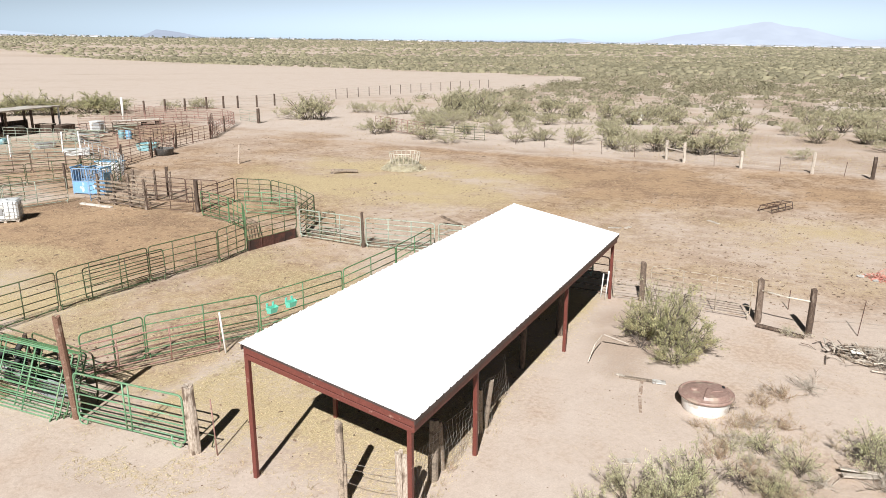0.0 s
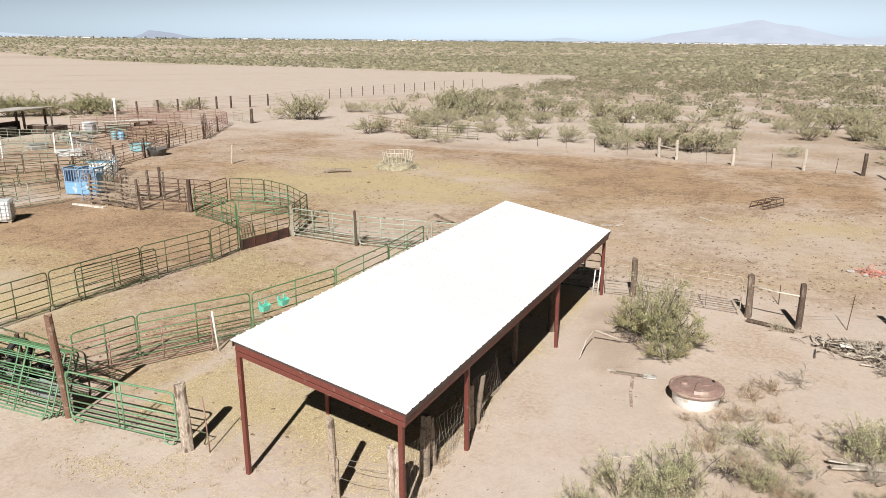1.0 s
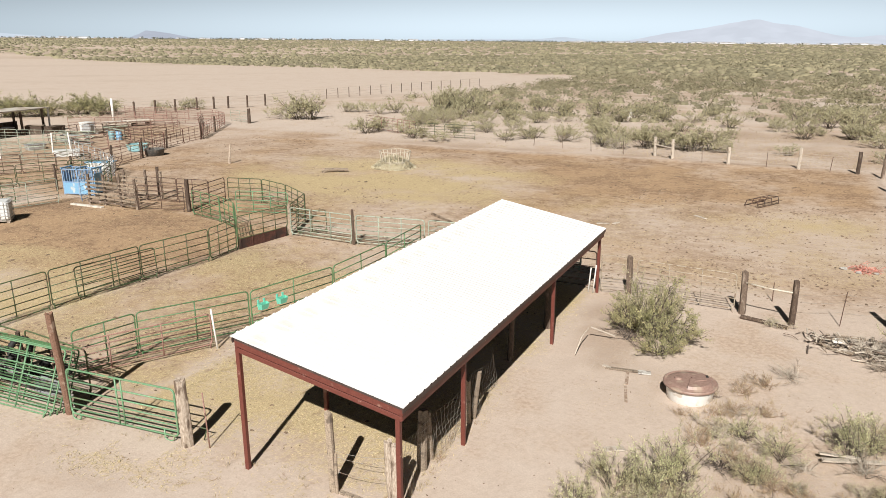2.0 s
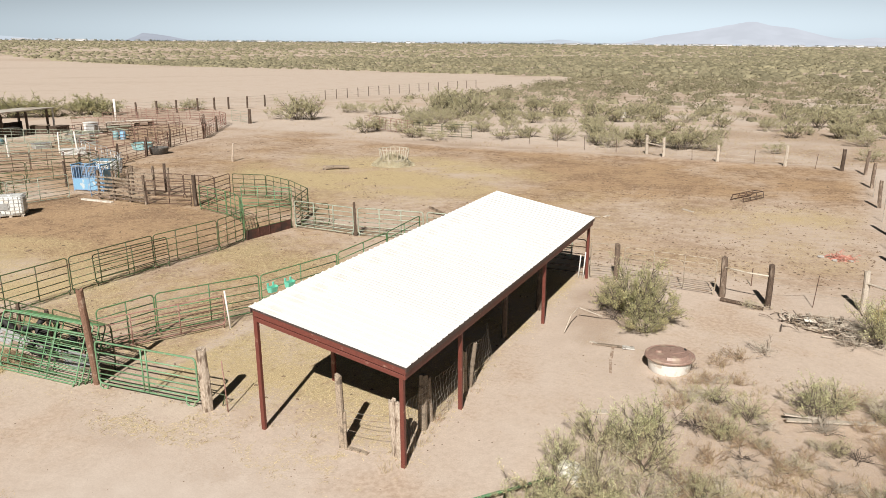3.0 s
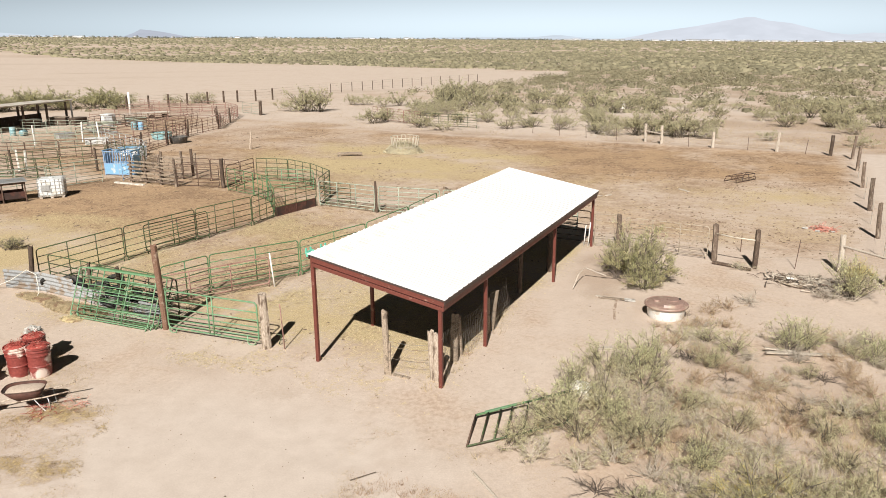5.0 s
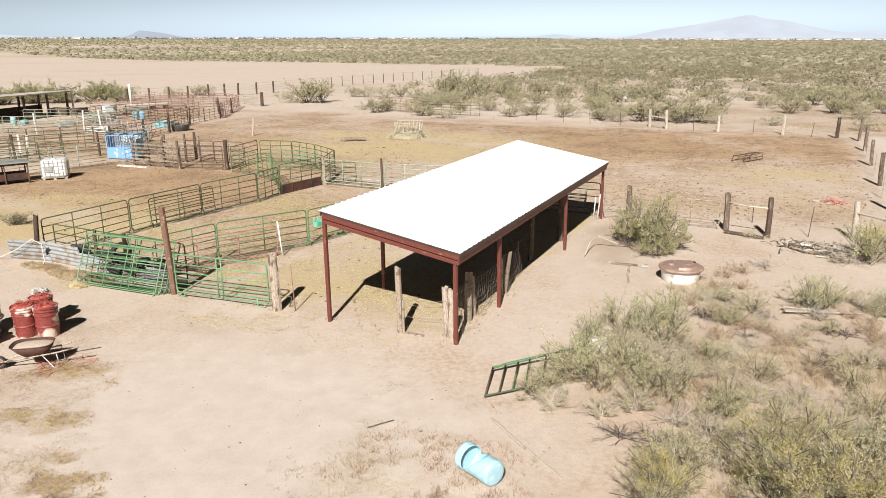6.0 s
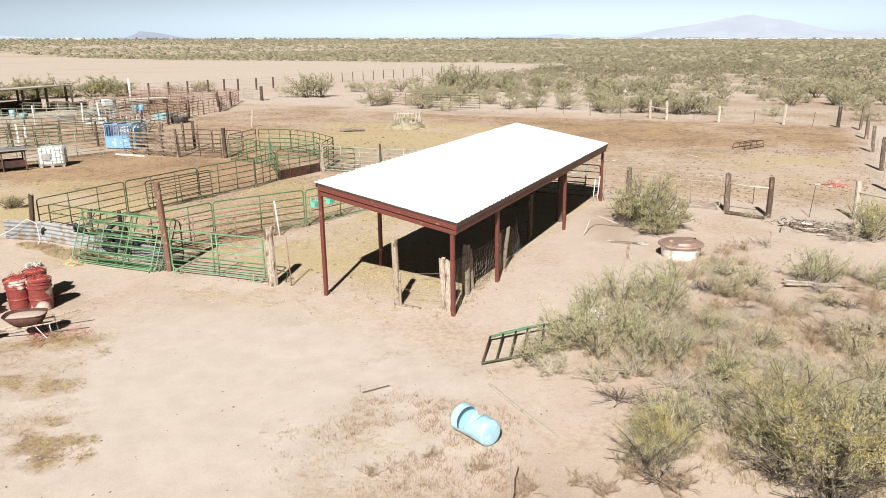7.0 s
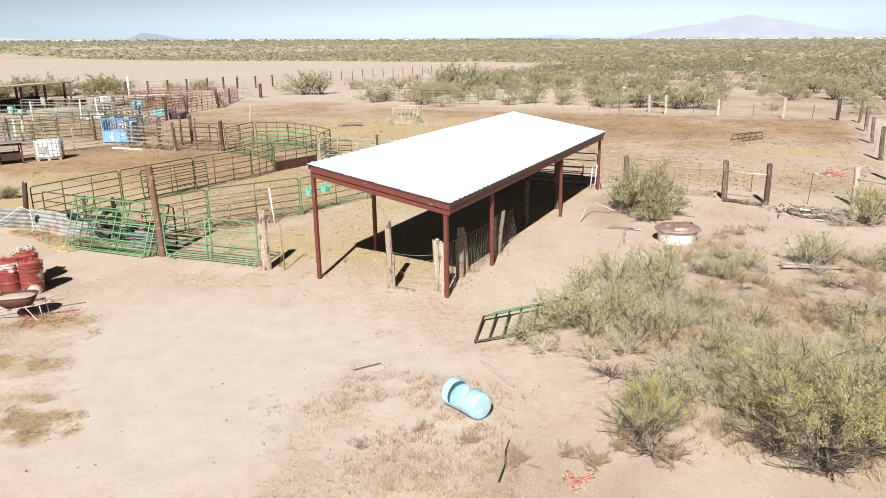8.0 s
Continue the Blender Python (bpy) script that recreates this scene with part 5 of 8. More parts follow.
# ---- the water tank with its lid ----
def water_tank():
    t = thing("water_tank", "round white plastic water tank with a brown moulded lid", "water tank", at(4.55, 8.05, 20))
    part("tank", Shape().lathe([(0.55, -0.04), (0.575, 0.0), (0.60, 0.05), (0.64, 0.38), (0.655, 0.44), (0.64, 0.445), (0.60, 0.42), (0.55, 0.05)], 40, closed=False), M_WHITE_TANK, t, smooth=True)
    lid = part("lid", Shape().lathe([(z[0], z[1] + 0.06) for z in ((0.70, 0.33), (0.725, 0.35), (0.72, 0.40), (0.68, 0.425), (0.655, 0.395), (0.63, 0.40), (0.60, 0.425), (0.45, 0.43), (0.0001, 0.435))], 48, closed=False), M_BROWN_LID, t, "dusty brown moulded plastic lid", smooth=True)
    wedge = Shape()
    n = 14
    for r, z in ((0.58, 0.41), (0.53, 0.50), (0.03, 0.525)):
        for k in range(n):
            w = radians(-110 + 165 * k / (n - 1))
            wedge.v.append((r * math.cos(w), r * math.sin(w), z))
    for i in range(2):
        for k in range(n - 1):
            wedge.f.append((i * n + k, i * n + k + 1, (i + 1) * n + k + 1, (i + 1) * n + k))
    wedge.add([(0.58 * math.cos(radians(-110)), 0.58 * math.sin(radians(-110)), 0.41), (0.53 * math.cos(radians(-110)), 0.53 * math.sin(radians(-110)), 0.50), (0.0, 0, 0.525), (0.0, 0, 0.41),
               (0.58 * math.cos(radians(55)), 0.58 * math.sin(radians(55)), 0.41), (0.53 * math.cos(radians(55)), 0.53 * math.sin(radians(55)), 0.50)], [(0, 1, 2, 3), (3, 2, 5, 4)])
    part("raised_half", wedge, M_BROWN_LID, lid, m=Matrix.Translation((0, 0, 0.06)))
    part("fill_cap", Shape().lathe([(0.11, 0.42), (0.11, 0.465), (0.095, 0.475), (0.0001, 0.477)], 20, (-0.30, 0.12), False), M_BROWN_LID, lid, m=Matrix.Translation((0, 0, 0.06)), smooth=True)
    part("hatch", Shape().box((0.46, 0.12, 0.52), (0.07, 0.12, 0.02), 0.008), M_BLACK, lid, m=Matrix.Translation((0, 0, 0.06)))
    part("moulded_rib", Shape().box((0.22, -0.16, 0.52), (0.34, 0.05, 0.03), 0.012, Matrix.Rotation(0.3, 3, "Z")), M_BROWN_LID, lid, m=Matrix.Translation((0, 0, 0.06)))


water_tank()

# Timber and pipes lying near the tank.
solid("bent_pipe", Shape().tube([(0.95, 9.35, 0.06), (0.99, 9.9, 0.45), (1.02, 10.6, 0.50)], 0.017, 7), M_WOOD_PALE, "pale bent stick leaning beside the shed", "stick")
solid("lying_pole", Shape().tube([(1.05, 10.75, 0.48), (1.75, 11.2, 0.12)], 0.026, 7), M_WOOD_PALE, "bleached pole lying towards a bush", "pole")
solid("lying_board", Shape().box((2.5, 8.95, 0.03), (0.95, 0.13, 0.05), 0.008, Matrix.Rotation(0.12, 3, "Z")), M_WOOD, "grey board lying by the water tank", "board")
solid("board_scrap", Shape().box((2.05, 8.95, 0.035), (0.28, 0.1, 0.05), 0.008, Matrix.Rotation(-0.25, 3, "Z")), M_WOOD_PALE, "short pale board end on the sand", "board")
solid("plastic_sheet", Shape().box((3.15, 9.0, 0.04), (0.38, 0.22, 0.04), 0.02, Euler((0.1, 0.05, 0.3)).to_matrix()), M_TARP, "crumpled grey plastic by the tank", "plastic scrap")
solid("rotted_plank", Shape().box((2.75, 8.5, 0.0), (0.10, 0.9, 0.02), 0.006, Matrix.Rotation(0.17, 3, "Z")).box((2.95, 7.45, -0.002), (0.085, 1.0, 0.02), 0.006, Matrix.Rotation(0.24, 3, "Z")), M_WOOD_ROT, "brown rotted plank lying by the water tank", "board")


def woodpile(x, y, seed, count, label):
    """Old boards and branches thrown on a heap."""
    g = random.Random(seed)
    t = thing("woodpile", label, "woodpile", at(x, y))
    for k in range(count):
        ln, a = g.uniform(0.15, 0.75), g.uniform(-1.6, 1.6)
        c = (g.gauss(0, 0.55), g.gauss(0, 0.32), g.uniform(0.02, 0.24))
        if g.random() < 0.2:
            s = Shape().box((0, 0, 0), (ln, g.uniform(0.06, 0.12), 0.03), 0.006)
            nm, mt = "board", g.choice((M_WOOD, M_WOOD_PALE, M_WOOD))
        else:
            s = Shape().tube([(-ln / 2, 0, 0), (0, g.uniform(-0.08, 0.08), 0.04), (ln / 2, 0, 0)], g.uniform(0.012, 0.035), 6, 0.008)
            nm, mt = "branch", g.choice((M_WOOD, M_TWIG_GREY, M_TWIG_DARK, M_WOOD_BROWN, M_WOOD_PALE))
        part(nm, s, mt, t, m=Matrix.Translation(c) @ Euler((0, g.uniform(-0.35, 0.35), a)).to_matrix().to_4x4())
    return t


woodpile(8.35, 13.7, 91, 110, "heap of grey boards and dead branches")
woodpile(9.6, 13.0, 92, 50, "grey boards and branches scattered on sand")
solid("plastic_scrap", Shape().box((8.3, 13.6, 0.22), (0.42, 0.25, 0.06), 0.02, Euler((0.2, 0.1, 0.4)).to_matrix()), M_RAG, "white plastic scrap on the woodpile", "plastic scrap")
solid("lying_pole", Shape().tube([(8.2, 14.5, 0.05), (8.9, 14.6, 0.06), (9.6, 14.55, 0.05)], 0.05, 7, 0.035), M_WOOD, "long grey pole lying beside a woodpile", "pole")
solid("lying_pole", Shape().tube([(9.0, 13.4, 0.1), (10.3, 13.2, 0.08)], 0.05, 7, 0.04), M_WOOD_DARK, "dark pole lying in dead brush", "pole")
solid("lying_board", Shape().box((8.8, 6.3, 0.10), (2.2, 0.14, 0.045), 0.008, Euler((0.05, 0.02, 0.38)).to_matrix()), M_WOOD_PALE, "long pale board lying in the brush", "board")
solid("lying_board", Shape().box((8.15, 6.2, 0.15), (0.9, 0.1, 0.04), 0.008, Euler((0.0, 0.08, 0.3)).to_matrix()), M_WOOD_PALE, "short pale board lying in the brush", "board")
solid("lying_board", Shape().box((3.35, 4.45, 0.03), (0.5, 0.22, 0.035), 0.008, Matrix.Rotation(0.55, 3, "Z")), M_WOOD_PALE, "pale board scrap on the sand", "board")
solid("long_stick", Shape().tube([(2.38, -3.35, 0.03), (3.3, -4.1, 0.05), (4.35, -4.85, 0.03)], 0.034, 7, 0.026), M_WOOD_PALE, "long bleached stick lying on the sand", "stick")
solid("dark_stick", Shape().tube([(0.15, -4.75, 0.02), (0.5, -4.25, 0.03)], 0.018, 6, 0.01), M_TWIG, "short dark stick lying on the sand", "stick")
solid("lying_pole", Shape().tube([(3.52, -5.15, 0.02), (3.92, -6.1, 0.03), (4.27, -7.1, 0.02)], 0.019, 7, 0.014), M_WOOD_PALE, "thin pale pole lying on the sand", "pole")
solid("burnt_stick", Shape().tube([(4.02, -6.02, 0.03), (4.10, -6.4, 0.05), (4.22, -6.72, 0.03), (4.30, -7.2, 0.02)], 0.012, 6, 0.02), M_BLACK, "crooked blackened branch on the sand", "stick")


def crumpled(name, x, y, size, material, label, category, seed, z=0.02, flat=0.45):
    """A crushed lump of sheet."""
    bm = bmesh.new()
    bmesh.ops.create_icosphere(bm, subdivisions=4, radius=size)
    for v in bm.verts:
        p = v.co
        k = 1 + 0.38 * noise.noise(p * (3.0 / size) * 0.6 + Vector((seed, 0, 0))) + 0.26 * noise.noise(p * (9.0 / size) * 0.5) + 0.10 * noise.noise(p * (20.0 / size) * 0.5)
        v.co = Vector((p.x * k, p.y * k, max(p.z * k * flat + size * flat * 0.8, 0)))
    me = bpy.data.meshes.new(name)
    bm.to_mesh(me)
    bm.free()
    me.materials.append(material)
    return solid(name, me, material, label, category, at(x, y, seed * 37, 1, (0, 0), z), smooth=True)


crumpled("plastic_scrap", 3.5, 1.35, 0.30, M_RAG, "crumpled white plastic caught in the brush", "plastic scrap", 3)
crumpled("plastic_scrap", 3.78, 1.12, 0.26, M_RAG, "crumpled white plastic caught in the brush", "plastic scrap", 4)


# ---- green gate lying in the brush ----
def fallen_gate():
    t = thing("fallen_gate", "old green pipe gate lying tilted in the brush", "gate")
    a, b = Vector((1.88, -2.52, 0.07)), Vector((1.56, -1.25, 0.16))
    far_a, far_b = Vector((3.7, -0.65, 0.16)), Vector((3.35, 0.7, 0.30))
    part("end_pipe", Shape().tube([a, b], 0.024, 8), M_RUST, t, smooth=True)
    part("side_pipe", Shape().tube([a, far_a], 0.022, 8), M_GREEN_OLD, t, smooth=True)
    part("side_pipe", Shape().tube([b, far_b], 0.03, 8), M_GREEN, t, smooth=True)
    part("end_pipe", Shape().tube([far_a, far_b], 0.028, 8), M_GREEN, t, smooth=True)
    for f in (0.13, 0.26, 0.38, 0.55, 0.75):
        part("cross_bar", Shape().tube([a.lerp(far_a, f), b.lerp(far_b, f)], 0.022, 8), M_GREEN_OLD, t, smooth=True)
    part("edge_strip", Shape().box(b.lerp(far_b, 0.3) + Vector((0, 0, 0.03)), (1.1, 0.06, 0.02), 0.005, Euler((0, -0.05, math.atan2(1.95, 1.79))).to_matrix()), M_GREEN_BRIGHT, t)


fallen_gate()


# ---- blue barrel cut open for feed ----
def cut_barrel():
    t = thing("cut_barrel", "light blue plastic barrel cut open, lying on its side", "barrel", at(2.62, -5.25, -26, 0.9, (0, 0)))
    n, r = 72, 0.285
    s = Shape()
    stations = [0.0, 0.02, 0.05] + [0.09 + 0.03 * k for k in range(26)] + [0.87, 0.89, 0.905, 0.92]

    def radius(x):
        return r * (1.04 if x in (0.0, 0.02, 0.05) else 1.0) * (1.0 - 0.05 * max(0.0, min(1.0, (x - 0.16) / 0.3))) * math.sqrt(1 - 0.3 * max(0.0, (x - 0.85) / 0.07) ** 2)

    for off in (0.0, 0.008):
        for x in stations:
            for j in range(n):
                w = 2 * math.pi * j / n
                s.v.append((x, (radius(x) - off) * math.cos(w), 0.9 * r + 0.1 * radius(x) + 0.01 + (radius(x) - off) * math.sin(w)))
    layer = len(stations) * n

    def open_cell(i, j):
        ang = (j + 0.5) / n * 360
        x = stations[i]
        u = (x - 0.17) / 0.45
        return 0.17 < x < 0.62 and 2 + 78 * u ** 1.6 < ang < 205 - 88 * u ** 1.6

    cells = [(i, j) for i in range(len(stations) - 1) for j in range(n) if not open_cell(i, j)]
    have = set(cells)
    for i, j in cells:
        a, b, c, d = i * n + j, i * n + (j + 1) % n, (i + 1) * n + (j + 1) % n, (i + 1) * n + j
        s.f += [(a, d, c, b), (layer + a, layer + b, layer + c, layer + d)]
        for other, (p, q) in (((i - 1, j), (a, b)), ((i + 1, j), (d, c)), ((i, (j - 1) % n), (a, d)), ((i, (j + 1) % n), (b, c))):
            if other not in have and 0 <= other[0] < len(stations) - 1:
                s.f.append((p, q, layer + q, layer + p))
    for j in range(n):
        s.f.append((j, (j + 1) % n, layer + (j + 1) % n, layer + j))
    part("shell", s, M_DRUM, t, smooth=True)
    part("base", Shape().lathe([(0.0001, 0.012), (0.12, 0.011), (0.20, 0.006), (0.2265, -0.002)], 72, closed=False), M_DRUM, t, m=Matrix.Translation((0.92, 0, r * 0.965 + 0.01)) @ Matrix.Rotation(radians(90), 4, "Y"), smooth=True)
    part("base", Shape().lathe([(0.0001, 0.0), (0.27, 0.0), (0.284, 0.02)], 32, closed=False), M_DRUM, t, m=Matrix.Translation((0.03, 0, r + 0.01)) @ Matrix.Rotation(radians(90), 4, "Y"))
    hump = Shape()
    for i in range(8):
        for j in range(7):
            u, q = i / 7, j / 6
            hump.v.append((0.26 + 0.34 * u, -0.16 + 0.32 * q, 0.035 + 0.035 * math.sin(math.pi * u) * math.sin(math.pi * q) + 0.05 * (2 * q - 1) ** 2))
    for i in range(7):
        for j in range(6):
            hump.f.append((i * 7 + j, (i + 1) * 7 + j, (i + 1) * 7 + j + 1, i * 7 + j + 1))
    part("blown_sand", hump, M_SAND_FILL, t, smooth=True)


cut_barrel()


# ---- red drums, rubbish and wheelbarrow ----
def tangle(s, g, centre, spread, count, r=0.009, rise=0.5):
    """Loops of loose twine."""
    for _ in range(count):
        p = Vector(centre) + Vector((g.gauss(0, spread), g.gauss(0, spread), abs(g.gauss(0, spread * rise))))
        pts = [p]
        d = Vector((g.uniform(-1, 1), g.uniform(-1, 1), g.uniform(-0.2, 0.4)))
        for k in range(5):
            d = (d + Vector((g.uniform(-0.9, 0.9), g.uniform(-0.9, 0.9), g.uniform(-0.5, 0.35)))).normalized()
            q = pts[-1] + d * spread * 0.45
            q.z = max(q.z, 0.012)
            pts.append(q)
        s.tube(pts, r, 4, caps=False)
    return s


def red_drum(x, y, seed, turn):
    g = random.Random(seed)
    t = thing("plastic_drum", "sun-faded red plastic drum heaped with red twine", "drum", at(x, y, turn, 1, (g.uniform(-2, 2), g.uniform(-2, 2))), "red drums at the yard's edge")
    rings = [(0.26, -0.02), (0.275, 0.02), (0.285, 0.10), (0.292, 0.30), (0.308, 0.32), (0.308, 0.345), (0.292, 0.365), (0.295, 0.62), (0.315, 0.635), (0.315, 0.665), (0.298, 0.68), (0.298, 0.745), (0.318, 0.76), (0.318, 0.785), (0.302, 0.80), (0.302, 0.825), (0.325, 0.84), (0.325, 0.885), (0.30, 0.89), (0.28, 0.84), (0.27, 0.3)]
    part("body", Shape().lathe(rings, 32, closed=False), M_RED_DRUM, t, smooth=False)
    s = Shape()
    tangle(s, g, (0, 0, 0.905), 0.085, 130, 0.005, 0.22)
    part("twine", s, M_TWINE, t, "tangled red baling twine")
    part("fill", Shape().lathe([(0.29, 0.84), (0.25, 0.90), (0.14, 0.935), (0.0001, 0.945)], 16, closed=False), M_TWINE, t)


red_drum(-10.66, -4.02, 3, 30)
red_drum(-11.24, -4.24, 4, 140)
red_drum(-11.45, -3.55, 5, 250)
crumpled("feed_sack", -11.75, -3.35, 0.24, M_TARP, "pale feed sack heaped on the drums", "sack", 6, 0.82, 0.5)
crumpled("grey_tarpaulin", -12.35, -4.75, 0.42, M_TARP, "crumpled grey tarpaulin beside the drums", "tarpaulin", 7, 0.0, 1.35)
crumpled("black_sack", -11.75, -5.15, 0.42, M_BLACK, "black rubbish sack on the ground", "sack", 8, 0.0, 0.7)
s = tangle(Shape(), random.Random(9), (0, 0, 0.012), 0.17, 26, 0.006, 0.12)
solid("twine_scatter", s, M_TWINE, "red baling twine scattered on the ground", "twine", at(-8.7, -5.45))
s = tangle(Shape(), random.Random(10), (0, 0, 0.012), 0.22, 16, 0.005, 0.1)
solid("twine_scatter", s, M_TWINE_PINK, "faded red baling twine on dry straw", "twine", at(-8.15, -4.95))
s = tangle(Shape(), random.Random(12), (0, 0, 0.02), 0.085, 40, 0.006, 0.4)
solid("twine_scatter", s, M_TWINE_PINK, "faded pink twine caught on the sand", "twine", at(5.35, -6.75))


def wheelbarrow():
    t = thing("wheelbarrow", "old steel wheelbarrow with a rusted tray full of dust", "wheelbarrow", at(-9.08, -5.48, 38, 0.92))
    n = 28

    def ring(cx, rx, ry, z):
        out = []
        for k in range(n):
            w = 2 * math.pi * k / n
            c, q = math.cos(w), math.sin(w)
            out.append((cx + rx * math.copysign(abs(c) ** 0.6, c), ry * math.copysign(abs(q) ** 0.6, q), z))
        return out

    def loft(rings, cap=False):
        s = Shape()
        for r in rings:
            s.v += r
        for i in range(len(rings) - 1):
            for k in range(n):
                s.f.append((i * n + k, i * n + (k + 1) % n, (i + 1) * n + (k + 1) % n, (i + 1) * n + k))
        if cap:
            s.f.append(tuple(range((len(rings) - 1) * n, len(rings) * n)))
        return s

    outside = [ring(-0.02, 0.05, 0.03, 0.34), ring(-0.02, 0.30, 0.22, 0.35), ring(-0.05, 0.42, 0.31, 0.48), ring(-0.08, 0.54, 0.38, 0.66)]
    inside = [ring(-0.08, 0.525, 0.365, 0.66), ring(-0.05, 0.405, 0.295, 0.48), ring(-0.02, 0.28, 0.20, 0.37)]
    part("tray", loft(outside + inside), M_RUST_PLATE, t, smooth=True)
    part("rim", Shape().tube(ring(-0.08, 0.54, 0.38, 0.665), 0.013, 6, closed=True), M_RUST, t)
    part("load", loft([ring(-0.07, 0.48, 0.345, 0.60), ring(-0.05, 0.36, 0.25, 0.645), ring(-0.08, 0.15, 0.10, 0.66)], True), M_SAND_FILL, t, "dusty dried feed", smooth=True)
    for y in (-0.24, 0.24):
        part("handle", Shape().tube([(-0.95, y * 0.25, 0.2), (-0.2, y * 0.9, 0.33), (0.5, y * 1.1, 0.42), (1.15, y * 1.25, 0.55)], 0.022, 8), M_WOOD_WARM, t, smooth=True)
        part("leg", Shape().tube([(0.2, y, 0.36), (0.45, y * 1.1, 0.0), (0.6, y * 1.1, 0.01), (0.55, y * 1.05, 0.40)], 0.014, 7), M_GALV, t, smooth=True)
    wheel = part("wheel", Shape().tube([(-0.98 + 0.16 * math.cos(q * math.pi / 10), 0, 0.19 + 0.16 * math.sin(q * math.pi / 10)) for q in range(20)], 0.042, 8, closed=True), M_BLACK, t, smooth=True)
    part("hub", Shape().tube([(-0.98, -0.07, 0.19), (-0.98, 0.07, 0.19)], 0.05, 10), M_RUST, wheel)
    part("rim_disc", Shape().tube([(-0.98, -0.015, 0.19), (-0.98, 0.015, 0.19)], 0.125, 18), M_RUST_RED, wheel)


wheelbarrow()

# ---- things in the cattle yard ----
def hay_feeder():
    t = thing("hay_feeder", "pale steel hay feeder with bars above a skirt", "feeder", at(-22.1, 38.4, 25, 0.88) @ Matrix.Diagonal((1, 1, 1.02, 1)))
    n = 20
    for k in range(n):
        w, w2 = 2 * math.pi * k / n, 2 * math.pi * (k + 0.5) / n
        part("bar", Shape().tube([(1.25 * math.cos(w), 1.25 * math.sin(w), 0.6), (1.38 * math.cos(w), 1.38 * math.sin(w), 1.45)], 0.03, 6), M_FEEDER, t)
    for z, r in ((0.1, 1.25), (0.6, 1.25), (1.45, 1.38)):
        part("hoop", Shape().tube([(r * math.cos(q * math.pi / 16), r * math.sin(q * math.pi / 16), z) for q in range(32)], 0.032, 6, closed=True), M_FEEDER, t)
    part("skirt", Shape().lathe([(1.235, 0.05), (1.255, 0.05), (1.255, 0.6), (1.235, 0.6)], 32, closed=False), M_FEEDER, t)


hay_feeder()


def straw_heap(name, x, y, rx, ry, h, count, blade, label, seed, material, category="hay"):
    """A mound of loose stalks over a lumpy core."""
    g = np.random.default_rng(seed)
    a, q = g.uniform(0, 2 * np.pi, count), np.sqrt(g.uniform(0, 1, count))
    c = np.stack([rx * q * np.cos(a), ry * q * np.sin(a), h * (1 - q ** 2) * g.uniform(0.7, 1.05, count) + 0.01], -1)
    d = g.normal(0, 1, (count, 3)) * [1, 1, 0.35]
    d /= np.linalg.norm(d, axis=1, keepdims=True)
    side = np.cross(d, [0, 0, 1.0])
    side /= np.linalg.norm(side, axis=1, keepdims=True) + 1e-6
    ln = blade * g.uniform(0.5, 1.2, (count, 1))
    v = np.stack([c - d * ln, c + side * ln * 0.07, c + d * ln], 1)
    v[:, :, 2] = np.maximum(v[:, :, 2], 0.006)
    t = thing(name, label, category, at(x, y))
    part("straw", quick(name, v.reshape(-1, 3), np.arange(count * 3).reshape(-1, 3), material), material, t)
    n = 22
    s = Shape().lathe([(1.0, 0.0), (0.85, 0.28), (0.6, 0.64), (0.3, 0.90), (0.0001, 0.97)], n, closed=False)
    s.v = [(p[0] * rx * 0.85 * (1 + 0.1 * math.sin(5 * i)), p[1] * ry * 0.85 * (1 + 0.1 * math.cos(3 * i)), p[2] * h * 0.8) for i, p in enumerate(s.v)]
    part("core", s, material, t, smooth=True)


straw_heap("hay_pile", -22.15, 38.25, 1.75, 1.6, 1.0, 7000, 0.20, "heap of pale loose hay in and round the feeder", 61, M_HAY)
straw_heap("hay_scrap", -14.4, 0.0, 1.6, 0.5, 0.16, 4200, 0.09, "loose golden straw blown against the tin fence", 62, M_GRASS)
straw_heap("hay_scrap", -16.6, 0.25, 1.2, 0.4, 0.12, 2600, 0.09, "loose golden straw blown against the tin fence", 63, M_GRASS)
straw_heap("hay_scrap", -13.6, -0.75, 0.45, 0.3, 0.12, 800, 0.08, "tuft of straw at the foot of the spare panels", 64, M_STRAW)
log = Shape().tube([(-0.95, 0, 0.14), (0.0, 0.06, 0.2), (1.0, 0, 0.15)], 0.16, 9, 0.12)
solid("feed_log", log, M_WOOD, "grey log lying in the cattle yard", "log", at(-25.2, 34.6, 35))
post(-25.9, 34.1, 0.35, 0.16, M_WOOD, "short grey stump beside a lying log", 95)
post(-35.6, 34.6, 1.55, 0.10, M_WOOD_WARM, "bleached wooden stake standing alone in the yard", 96, (0, -4))


def fallen_rack():
    """A frame of bent rods, an old hay rack on its side."""
    t = thing("hay_rack", "rusted iron rod rack lying in the cattle yard", "rack", at(4.75, 35.6, 62))
    w, d, h = 2.2, 0.9, 0.40
    for x in (-w / 2, -w / 6, w / 6, w / 2):
        part("hoop", Shape().tube([(x, -d / 2, 0.02), (x + 0.1, -d / 2 + 0.15, h), (x + 0.1, d / 2 - 0.1, h * 0.9), (x, d / 2, 0.02)], 0.028, 6), M_RUST, t)
    for y, z in ((-d / 2, 0.04), (-d / 2 + 0.15, h), (d / 2 - 0.1, h * 0.9), (d / 2, 0.04), (-d / 2 + 0.07, h * 0.5)):
        part("rod", Shape().tube([(-w / 2, y, z), (w / 2, y, z)], 0.024, 6), M_RUST, t)


